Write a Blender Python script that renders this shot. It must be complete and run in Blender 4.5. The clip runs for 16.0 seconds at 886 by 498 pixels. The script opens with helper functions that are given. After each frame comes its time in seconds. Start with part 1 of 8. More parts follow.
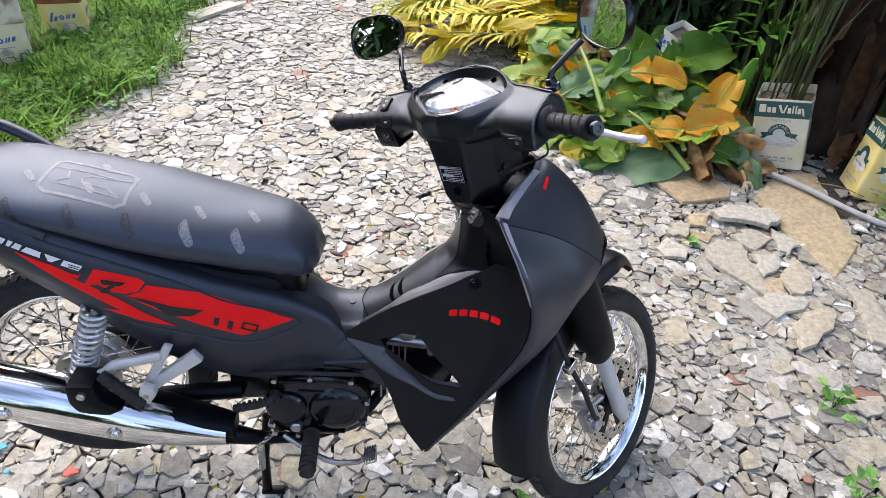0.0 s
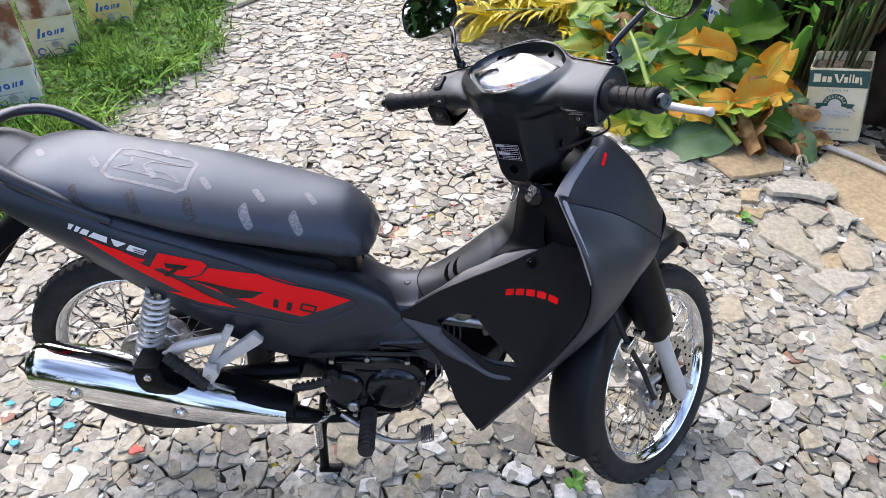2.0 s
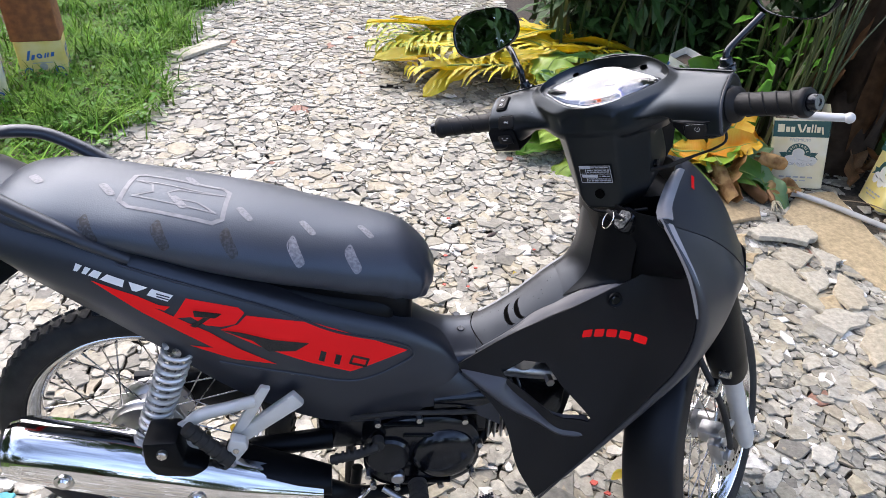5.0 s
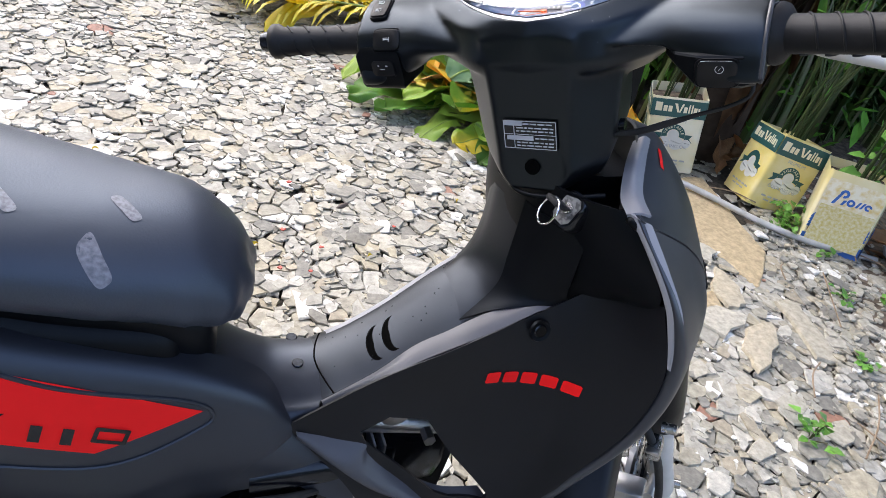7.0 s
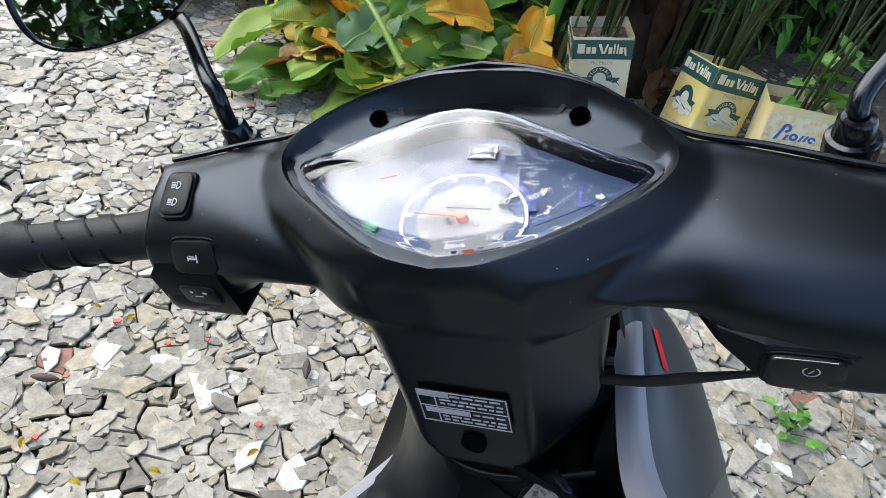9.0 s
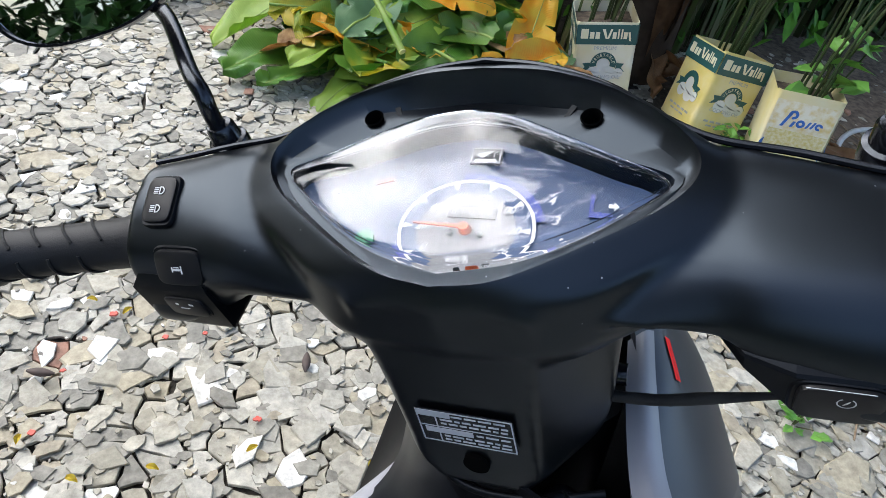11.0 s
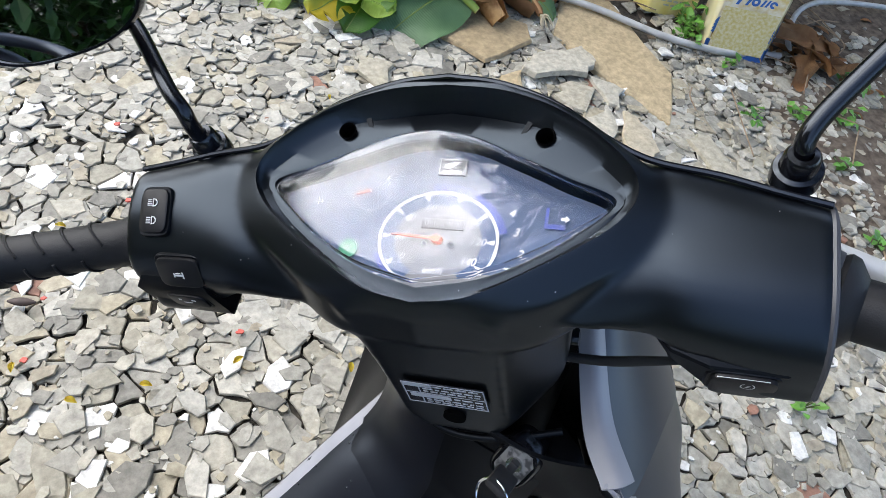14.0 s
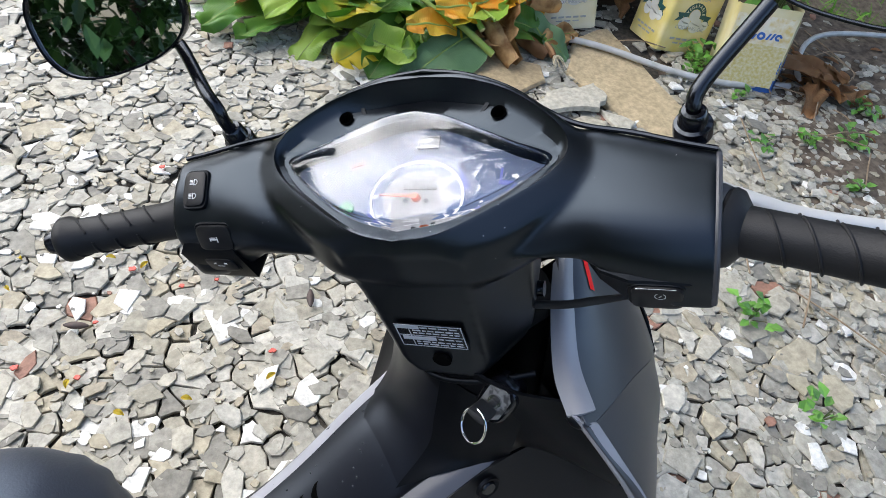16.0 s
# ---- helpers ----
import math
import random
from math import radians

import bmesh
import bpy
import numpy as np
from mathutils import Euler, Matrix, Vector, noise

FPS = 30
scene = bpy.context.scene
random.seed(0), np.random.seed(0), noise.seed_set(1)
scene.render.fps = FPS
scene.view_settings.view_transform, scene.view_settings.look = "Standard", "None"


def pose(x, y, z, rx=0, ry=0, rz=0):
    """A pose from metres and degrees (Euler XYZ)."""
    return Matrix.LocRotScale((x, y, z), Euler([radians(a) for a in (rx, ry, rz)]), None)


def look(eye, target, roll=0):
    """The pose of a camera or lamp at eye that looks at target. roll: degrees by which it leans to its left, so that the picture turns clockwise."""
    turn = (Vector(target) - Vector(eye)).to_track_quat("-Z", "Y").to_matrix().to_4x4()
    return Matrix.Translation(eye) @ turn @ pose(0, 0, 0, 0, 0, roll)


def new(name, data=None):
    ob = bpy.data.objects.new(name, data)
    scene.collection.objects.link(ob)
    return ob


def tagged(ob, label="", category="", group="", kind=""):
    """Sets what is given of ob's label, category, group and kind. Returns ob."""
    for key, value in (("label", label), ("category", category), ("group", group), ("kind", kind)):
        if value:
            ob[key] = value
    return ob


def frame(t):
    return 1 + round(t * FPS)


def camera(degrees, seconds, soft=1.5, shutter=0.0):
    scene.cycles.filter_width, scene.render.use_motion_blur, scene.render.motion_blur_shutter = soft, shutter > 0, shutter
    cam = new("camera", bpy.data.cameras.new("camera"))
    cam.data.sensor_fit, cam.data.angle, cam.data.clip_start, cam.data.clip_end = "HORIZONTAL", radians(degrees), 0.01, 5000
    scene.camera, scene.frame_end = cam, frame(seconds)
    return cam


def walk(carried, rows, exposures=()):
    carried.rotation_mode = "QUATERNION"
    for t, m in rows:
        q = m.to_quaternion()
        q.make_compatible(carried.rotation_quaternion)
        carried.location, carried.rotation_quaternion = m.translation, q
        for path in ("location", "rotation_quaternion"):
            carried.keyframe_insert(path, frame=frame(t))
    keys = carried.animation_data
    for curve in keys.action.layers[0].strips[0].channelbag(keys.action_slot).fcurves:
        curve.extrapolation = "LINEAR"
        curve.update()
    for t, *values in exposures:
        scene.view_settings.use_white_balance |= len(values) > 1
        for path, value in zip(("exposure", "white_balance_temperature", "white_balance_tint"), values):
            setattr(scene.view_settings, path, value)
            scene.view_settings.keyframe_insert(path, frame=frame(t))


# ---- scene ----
cam = camera(67.7, 16.0, soft=0.3)
PATH = [
    (0, (0.086, 0.336, 1.603), (0.009, 1.896, 0.353), 3.6),
    (0.5, (0.087, 0.352, 1.588), (-0.007, 1.901, 0.328), 3.3),
    (1, (0.078, 0.347, 1.588), (-0.029, 1.889, 0.318), 3.1),
    (1.5, (0.061, 0.344, 1.592), (-0.075, 1.872, 0.308), 2.0),
    (2, (0.043, 0.334, 1.595), (-0.134, 1.847, 0.299), 0.3),
    (2.5, (0.019, 0.33, 1.599), (-0.183, 1.83, 0.291), -1.9),
    (3, (-0.018, 0.329, 1.601), (-0.245, 1.83, 0.299), -3.0),
    (3.2, (-0.034, 0.33, 1.601), (-0.25, 1.832, 0.299), -2.8),
    (5.3, (-0.257, 0.455, 1.383), (-0.123, 2.115, 0.276), 6.5),
    (5.5, (-0.257, 0.497, 1.344), (-0.065, 2.156, 0.244), 8.3),
    (6, (-0.312, 0.608, 1.28), (0.091, 2.192, 0.127), 12.5),
    (6.5, (-0.308, 0.708, 1.259), (0.205, 2.31, 0.177), 13.5),
    (7, (-0.223, 0.816, 1.207), (0.309, 2.366, 0.061), 16.3),
    (7.5, (-0.169, 0.9, 1.211), (0.373, 2.373, -0.028), 15.2),
    (7.7, (-0.15, 1.011, 1.272), (0.443, 2.375, -0.066), 14.8),
    (8, (-0.136, 1.058, 1.254), (0.511, 2.508, 0.038), 11.6),
    (8.3, (-0.134, 1.142, 1.257), (0.576, 2.462, 0.088), 14.0),
    (8.5, (-0.128, 1.174, 1.255), (0.663, 2.518, 0.002), 15.6),
    (8.7, (-0.121, 1.196, 1.263), (0.577, 2.473, 0.041), 14.0),
    (10.8, (-0.097, 1.242, 1.253), (0.618, 2.543, -0.086), 14.3),
    (11, (-0.101, 1.241, 1.256), (0.618, 2.546, -0.078), 14.1),
    (11.5, (-0.103, 1.236, 1.258), (0.636, 2.536, -0.07), 14.5),
    (12, (-0.103, 1.238, 1.266), (0.65, 2.484, -0.105), 14.8),
    (12.5, (-0.105, 1.267, 1.322), (0.611, 2.311, -0.226), 14.9),
    (13, (-0.109, 1.28, 1.338), (0.65, 2.262, -0.23), 17.5),
    (13.5, (-0.114, 1.273, 1.343), (0.648, 2.264, -0.219), 17.7),
    (14, (-0.114, 1.27, 1.342), (0.649, 2.256, -0.221), 17.7),
    (14.5, (-0.12, 1.263, 1.345), (0.635, 2.256, -0.218), 17.3),
    (15, (-0.133, 1.253, 1.345), (0.628, 2.244, -0.217), 17.0),
    (15.5, (-0.143, 1.223, 1.355), (0.685, 2.22, -0.168), 15.2),
    (16, (-0.128, 1.151, 1.381), (0.572, 2.293, -0.104), 11.5),
]
walk(cam, [(t, look(eye, target, roll)) for t, eye, target, roll in PATH], [(0, 0.38, 6700, 17), (5.5, 0.46, 6700, 17), (7, 0.46, 6650, 15), (8, 0.28, 6500, 11), (8.6, 0.2, 6450, 9), (16, 0.22, 6450, 10)])


# ---- world and light ----
world = bpy.data.worlds.new("overcast_sky")
scene.world = world
world.use_nodes = True
wn = world.node_tree.nodes
sky = wn.new("ShaderNodeTexSky")
sky.sky_type = "NISHITA"
sky.sun_disc = False
sky.sun_elevation, sky.sun_rotation = radians(43), radians(-36)
sky.air_density, sky.dust_density, sky.ozone_density = 1.0, 3.5, 1.2
hazy = wn.new("ShaderNodeHueSaturation")
hazy.inputs["Saturation"].default_value = 0.95
world.node_tree.links.new(sky.outputs[0], hazy.inputs["Color"])
# broken cloud: bright banks and thinner gaps all over the sky
dirs = wn.new("ShaderNodeTexCoord")
cloud = wn.new("ShaderNodeTexNoise")
cloud.inputs["Scale"].default_value, cloud.inputs["Detail"].default_value, cloud.inputs["Roughness"].default_value = 3.2, 8, 0.58
world.node_tree.links.new(dirs.outputs["Generated"], cloud.inputs["Vector"])
banks = wn.new("ShaderNodeMapRange")
banks.inputs[1].default_value, banks.inputs[2].default_value, banks.inputs[3].default_value, banks.inputs[4].default_value = 0.36, 0.64, 0.45, 1.65
world.node_tree.links.new(cloud.outputs[0], banks.inputs[0])
lit = wn.new("ShaderNodeVectorMath")
lit.operation = "SCALE"
world.node_tree.links.new(hazy.outputs[0], lit.inputs[0])
world.node_tree.links.new(banks.outputs[0], lit.inputs["Scale"])
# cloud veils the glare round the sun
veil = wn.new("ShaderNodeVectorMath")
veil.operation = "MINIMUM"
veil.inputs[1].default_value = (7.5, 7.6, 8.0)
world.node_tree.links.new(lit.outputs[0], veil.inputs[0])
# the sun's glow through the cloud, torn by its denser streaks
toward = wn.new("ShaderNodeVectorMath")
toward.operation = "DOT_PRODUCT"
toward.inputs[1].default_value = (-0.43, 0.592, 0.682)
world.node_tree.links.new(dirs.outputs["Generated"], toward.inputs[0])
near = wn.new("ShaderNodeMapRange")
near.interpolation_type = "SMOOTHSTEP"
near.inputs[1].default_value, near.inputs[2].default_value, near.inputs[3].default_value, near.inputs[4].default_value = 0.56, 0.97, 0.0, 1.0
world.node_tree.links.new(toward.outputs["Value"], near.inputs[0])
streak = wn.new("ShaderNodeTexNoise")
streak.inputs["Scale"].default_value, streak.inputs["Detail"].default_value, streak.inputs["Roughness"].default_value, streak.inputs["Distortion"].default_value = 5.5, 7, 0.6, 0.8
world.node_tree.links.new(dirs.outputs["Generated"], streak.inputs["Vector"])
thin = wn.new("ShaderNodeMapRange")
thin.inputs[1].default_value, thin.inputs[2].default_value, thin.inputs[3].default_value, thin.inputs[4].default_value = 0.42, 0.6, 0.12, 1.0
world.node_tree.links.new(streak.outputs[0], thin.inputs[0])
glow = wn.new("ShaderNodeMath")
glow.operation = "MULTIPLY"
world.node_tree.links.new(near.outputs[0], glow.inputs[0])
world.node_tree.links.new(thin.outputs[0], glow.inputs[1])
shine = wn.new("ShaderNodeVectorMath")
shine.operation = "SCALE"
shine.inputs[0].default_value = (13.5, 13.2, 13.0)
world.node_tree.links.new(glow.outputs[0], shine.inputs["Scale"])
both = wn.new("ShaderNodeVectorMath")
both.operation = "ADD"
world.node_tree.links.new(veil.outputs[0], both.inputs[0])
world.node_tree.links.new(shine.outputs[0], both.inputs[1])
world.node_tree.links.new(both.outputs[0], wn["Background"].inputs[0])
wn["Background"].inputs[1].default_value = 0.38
sun = new("sun", bpy.data.lights.new("sun", "SUN"))
sun.data.energy, sun.data.angle, sun.data.color = 0.8, radians(60), (1.0, 0.955, 0.905)
sun.matrix_basis = look((-4.3, 5.92, 6.82), (0, 0, 0))


# ---- materials ----
def material(name, color, rough=0.5, metal=0.0, color2=None, scale=20.0, grain=0.0, grain_scale=400.0, island=0.0, objrand=0.0, trans=0.0, coat=0.0, mix=(0.35, 0.65), spec=0.5, tint=None):
    m = bpy.data.materials.new(name)
    m.use_nodes = True
    nt = m.node_tree
    n, l = nt.nodes, nt.links
    b = n["Principled BSDF"]
    b.inputs["Base Color"].default_value = (*color, 1)
    b.inputs["Roughness"].default_value = rough
    b.inputs["Metallic"].default_value = metal
    b.inputs["Transmission Weight"].default_value = trans
    b.inputs["Coat Weight"].default_value = coat
    b.inputs["Coat Roughness"].default_value = rough
    b.inputs["Specular IOR Level"].default_value = spec
    if tint:
        b.inputs["Specular Tint"].default_value = (*tint, 1)
    tc = n.new("ShaderNodeTexCoord")
    out = None
    if color2:
        t1 = n.new("ShaderNodeTexNoise")
        t1.inputs["Scale"].default_value, t1.inputs["Detail"].default_value = scale, 8
        l.new(tc.outputs["Object"], t1.inputs["Vector"])
        ramp = n.new("ShaderNodeValToRGB")
        ramp.color_ramp.elements[0].position, ramp.color_ramp.elements[1].position = mix
        ramp.color_ramp.elements[0].color = (*color, 1)
        ramp.color_ramp.elements[1].color = (*color2, 1)
        l.new(t1.outputs[0], ramp.inputs[0])
        out = ramp.outputs[0]
        mr = n.new("ShaderNodeMapRange")
        mr.inputs[3].default_value, mr.inputs[4].default_value = max(0.02, rough - 0.08), min(1.0, rough + 0.1)
        l.new(t1.outputs[0], mr.inputs[0])
        l.new(mr.outputs[0], b.inputs["Roughness"])
    if island or objrand:
        src = n.new("ShaderNodeNewGeometry").outputs["Random Per Island"] if island else n.new("ShaderNodeObjectInfo").outputs["Random"]
        hsv = n.new("ShaderNodeHueSaturation")
        mr2 = n.new("ShaderNodeMapRange")
        a = island or objrand
        mr2.inputs[3].default_value, mr2.inputs[4].default_value = 1 - a, 1 + a
        l.new(src, mr2.inputs[0])
        l.new(mr2.outputs[0], hsv.inputs["Value"])
        if out:
            l.new(out, hsv.inputs["Color"])
        else:
            hsv.inputs["Color"].default_value = (*color, 1)
        out = hsv.outputs[0]
    if out:
        l.new(out, b.inputs["Base Color"])
    if grain:
        t2 = n.new("ShaderNodeTexNoise")
        t2.inputs["Scale"].default_value, t2.inputs["Detail"].default_value = grain_scale, 4
        l.new(tc.outputs["Object"], t2.inputs["Vector"])
        bp = n.new("ShaderNodeBump")
        bp.inputs["Strength"].default_value, bp.inputs["Distance"].default_value = grain, 0.002
        l.new(t2.outputs[0], bp.inputs["Height"])
        l.new(bp.outputs[0], b.inputs["Normal"])
    return m


BLACK = material("matte_black_plastic", (0.0018, 0.002, 0.0026), 0.4, 0, (0.0032, 0.0034, 0.0044), 9, 0.05, 900, spec=0.16, tint=(0.8, 0.89, 1.0))
COVER = material("satin_black_cover_plastic", (0.001, 0.0011, 0.0015), 0.31, 0, (0.002, 0.0022, 0.0028), 7, 0.02, 1400, spec=0.5, tint=(0.68, 0.83, 1.0))
BODY = material("satin_black_paint", (0.016, 0.0167, 0.0225), 0.36, 0, (0.0205, 0.0215, 0.028), 6, 0.03, 1500, spec=0.65, coat=0.0, tint=(0.72, 0.84, 1.0))
TUNNEL = material("satin_black_tunnel_plastic", (0.006, 0.0064, 0.0085), 0.3, 0, (0.0085, 0.009, 0.012), 6, 0.03, 1500, spec=0.38, tint=(0.74, 0.85, 1.0))
COWL = material("satin_black_cowl_paint", (0.022, 0.0228, 0.0285), 0.38, 0, (0.027, 0.028, 0.0345), 6, 0.03, 1500, spec=0.85, tint=(0.76, 0.86, 1.0))
GLOSSBLACK = material("gloss_black_enamel", (0.003, 0.003, 0.004), 0.16, 0, (0.006, 0.006, 0.008), 14, tint=(0.8, 0.89, 1.0))
PANEL = material("satin_black_panel_plastic", (0.0045, 0.0048, 0.006), 0.42, 0, (0.0065, 0.0069, 0.0085), 8, 0.04, 1200, spec=0.3, tint=(0.85, 0.9, 1.0))
RUBBER = material("black_rubber", (0.011, 0.011, 0.012), 0.65, 0, (0.028, 0.027, 0.026), 30, 0.25, 500, spec=0.35)
CHROME = material("chrome_plate", (0.82, 0.83, 0.85), 0.06, 1.0, (0.74, 0.75, 0.77), 12)
ALLOY = material("cast_alloy", (0.55, 0.55, 0.56), 0.34, 1.0, (0.42, 0.42, 0.43), 25, 0.15, 300)
SPRING = material("zinc_plated_spring", (0.7, 0.7, 0.7), 0.3, 0.6, (0.6, 0.6, 0.6), 18)
SILVERPAINT = material("silver_paint", (0.62, 0.615, 0.6), 0.42, 0.25, (0.53, 0.525, 0.51), 18, 0.05, 800)
STEEL = material("bright_steel", (0.6, 0.6, 0.6), 0.25, 1.0, (0.45, 0.44, 0.42), 40)
VINYL = material("black_vinyl_seat_cover", (0.03, 0.034, 0.047), 0.43, 0, (0.039, 0.0435, 0.059), 7, 0.14, 420, spec=0.7, tint=(0.66, 0.82, 1.0))
RED = material("red_sticker", (0.95, 0.008, 0.01), 0.45, 0, (0.9, 0.007, 0.009), 12, spec=0.22)
WHITE = material("white_sticker", (0.78, 0.78, 0.78), 0.4)
SLATEPRINT = material("faded_grey_print", (0.33, 0.34, 0.37), 0.55, 0, (0.22, 0.23, 0.25), 60)


# ---- mesh helpers ----
def mesh_of(name, bm, mat, smooth=True):
    me = bpy.data.meshes.new(name)
    bmesh.ops.recalc_face_normals(bm, faces=bm.faces)
    bm.to_mesh(me)
    bm.free()
    for p in me.polygons:
        p.use_smooth = smooth
    if smooth:
        me.set_sharp_from_angle(angle=radians(42))
    if mat:
        me.materials.append(mat)
    return me


def part(name, bm, mat, parent, label="", m=None, smooth=True):
    ob = new(name, mesh_of(name, bm, mat, smooth))
    ob.parent = parent
    if m is not None:
        ob.matrix_basis = m
    if label:
        tagged(ob, label)
    return ob


def again(ob, m):
    """Another part on the same mesh."""
    o = new(ob.name.split(".")[0], ob.data)
    o.parent = ob.parent
    o.matrix_basis = m
    return o


def thing(name, m, label, category, group="", kind=""):
    return tagged(new(name), label, category, group, kind) if m is None else _at(tagged(new(name), label, category, group, kind), m)


def _at(ob, m):
    ob.matrix_basis = m
    return ob


def single(name, bm, mat, label, category, m=None, group="", kind="", smooth=True):
    ob = tagged(new(name, mesh_of(name, bm, mat, smooth)), label, category, group, kind)
    if m is not None:
        ob.matrix_basis = m
    return ob


def spline(pts, n):
    """Catmull-Rom through pts, n points out."""
    p = [Vector(q) for q in pts]
    if len(p) == 2:
        return [p[0].lerp(p[1], i / (n - 1)) for i in range(n)]
    p = [2 * p[0] - p[1]] + p + [2 * p[-1] - p[-2]]
    out = []
    for i in range(n):
        f = i / (n - 1) * (len(p) - 3)
        k = min(int(f), len(p) - 4)
        t = f - k
        a, b, c, d = p[k:k + 4]
        out.append(0.5 * ((2 * b) + (c - a) * t + (2 * a - 5 * b + 4 * c - d) * t * t + (3 * b - a - 3 * c + d) * t ** 3))
    return out


def grid_faces(bm, rows, close_v=False, close_u=False):
    vs = [[bm.verts.new(p) for p in r] for r in rows]
    nu, nv = len(vs), len(vs[0])
    for i in range(nu if close_u else nu - 1):
        for j in range(nv if close_v else nv - 1):
            a, b, c, d = vs[i][j], vs[(i + 1) % nu][j], vs[(i + 1) % nu][(j + 1) % nv], vs[i][(j + 1) % nv]
            try:
                bm.faces.new((a, b, c, d))
            except ValueError:
                pass
    return vs


def patch(ctrl, nu=24, nv=12, thick=0.004, mirror=False, linear_v=False):
    """A curved sheet with thickness through rows of control points. mirror: the same on the bike's other side, as a second sheet."""
    bm = bmesh.new()
    for side in ((1, -1) if mirror else (1,)):
        c = [[Vector((p[0], p[1] * side, p[2])) for p in r] for r in ctrl]
        rows = [spline(r, nv) for r in c]
        cols = [spline([rows[i][j] for i in range(len(rows))], nu) for j in range(nv)]
        rows = [[cols[j][i] for j in range(nv)] for i in range(nu)]
        one = bmesh.new()
        grid_faces(one, rows)
        bmesh.ops.recalc_face_normals(one, faces=one.faces)
        if thick:
            bmesh.ops.solidify(one, geom=one.faces[:], thickness=thick)
        tmp = bpy.data.meshes.new("tmp")
        one.to_mesh(tmp)
        one.free()
        bm.from_mesh(tmp)
        bpy.data.meshes.remove(tmp)
    return bm


def loft(sections, n=24, closed=True, cap=True, steps=None):
    """Rings of equal count joined into a body; steps: smooth to that many rings."""
    if steps:
        m = len(sections[0])
        cols = [spline([s[j] for s in sections], steps) for j in range(m)]
        sections = [[cols[j][i] for j in range(m)] for i in range(steps)]
    bm = bmesh.new()
    vs = grid_faces(bm, sections, close_v=closed)
    if cap:
        bm.faces.new(list(reversed(vs[0])))
        bm.faces.new(vs[-1])
    return bm


def ring(c, ry, rz, n=20, k=2.0, ax="x", tilt=0.0):
    """A superellipse across the x axis (or y, z)."""
    out = []
    for i in range(n):
        a = 2 * math.pi * i / n
        u = abs(math.cos(a)) ** (2 / k) * (1 if math.cos(a) >= 0 else -1) * ry
        v = abs(math.sin(a)) ** (2 / k) * (1 if math.sin(a) >= 0 else -1) * rz
        u, v = u * math.cos(tilt) - v * math.sin(tilt), u * math.sin(tilt) + v * math.cos(tilt)
        out.append(Vector(c) + (Vector((0, u, v)) if ax == "x" else Vector((u, 0, v)) if ax == "y" else Vector((u, v, 0))))
    return out


def tube(pts, r, n=10, steps=0, cap=True):
    """A round bar along pts; r one number or one for each point."""
    if steps:
        rs = spline([(v, 0, 0) for v in (r if hasattr(r, "__len__") else [r] * len(pts))], steps)
        pts, r = spline(pts, steps), [v.x for v in rs]
    pts = [Vector(p) for p in pts]
    if not hasattr(r, "__len__"):
        r = [r] * len(pts)
    bm = bmesh.new()
    rows, up = [], None
    for i, p in enumerate(pts):
        d = (pts[min(i + 1, len(pts) - 1)] - pts[max(i - 1, 0)]).normalized()
        if up is None:
            up = d.orthogonal().normalized()
        up = (up - d * up.dot(d)).normalized()
        s = d.cross(up)
        rows.append([p + r[i] * (math.cos(2 * math.pi * k / n) * up + math.sin(2 * math.pi * k / n) * s) for k in range(n)])
    vs = grid_faces(bm, rows, close_v=True)
    if cap:
        bm.faces.new(list(reversed(vs[0])))
        bm.faces.new(vs[-1])
    return bm


def turned(profile, n=48, axis="y", closed=False):
    """A body of revolution: profile of (radius, along)."""
    bm = bmesh.new()
    rows = []
    for i in range(n):
        a = 2 * math.pi * i / n
        rows.append([Vector((r * math.cos(a), h, r * math.sin(a))) if axis == "y" else Vector((r * math.cos(a), r * math.sin(a), h)) if axis == "z" else Vector((h, r * math.cos(a), r * math.sin(a))) for r, h in profile])
    grid_faces(bm, rows, close_u=True, close_v=closed)
    bmesh.ops.remove_doubles(bm, verts=bm.verts, dist=1e-6)
    return bm


def plate(poly, y0, y1, axis="y", bevel=0.0, segs=2):
    """A flat plate: polygon in the x-z plane (axis y) between y0 and y1; axis z: polygon in x-y; axis x: in y-z."""
    f = {"y": lambda a, b, h: (a, h, b), "z": lambda a, b, h: (a, b, h), "x": lambda a, b, h: (h, a, b)}[axis]
    bm = bmesh.new()
    lo = [bm.verts.new(f(a, b, y0)) for a, b in poly]
    hi = [bm.verts.new(f(a, b, y1)) for a, b in poly]
    n = len(poly)
    bm.faces.new(lo)
    bm.faces.new(list(reversed(hi)))
    for i in range(n):
        bm.faces.new((lo[i], hi[i], hi[(i + 1) % n], lo[(i + 1) % n]))
    bmesh.ops.recalc_face_normals(bm, faces=bm.faces)
    if bevel:
        bmesh.ops.bevel(bm, geom=bm.edges[:], offset=bevel, segments=segs, affect="EDGES", profile=0.5)
    return bm


def box(sx, sy, sz, bevel=0.003, c=(0, 0, 0)):
    bm = bmesh.new()
    bmesh.ops.create_cube(bm, size=1.0)
    for v in bm.verts:
        v.co = Vector((v.co.x * sx + c[0], v.co.y * sy + c[1], v.co.z * sz + c[2]))
    if bevel:
        bmesh.ops.bevel(bm, geom=bm.edges[:], offset=bevel, segments=2, affect="EDGES", profile=0.5)
    return bm


def join(*bms):
    out = bmesh.new()
    for b in bms:
        tmp = bpy.data.meshes.new("tmp")
        b.to_mesh(tmp)
        b.free()
        out.from_mesh(tmp)
        bpy.data.meshes.remove(tmp)
    return out


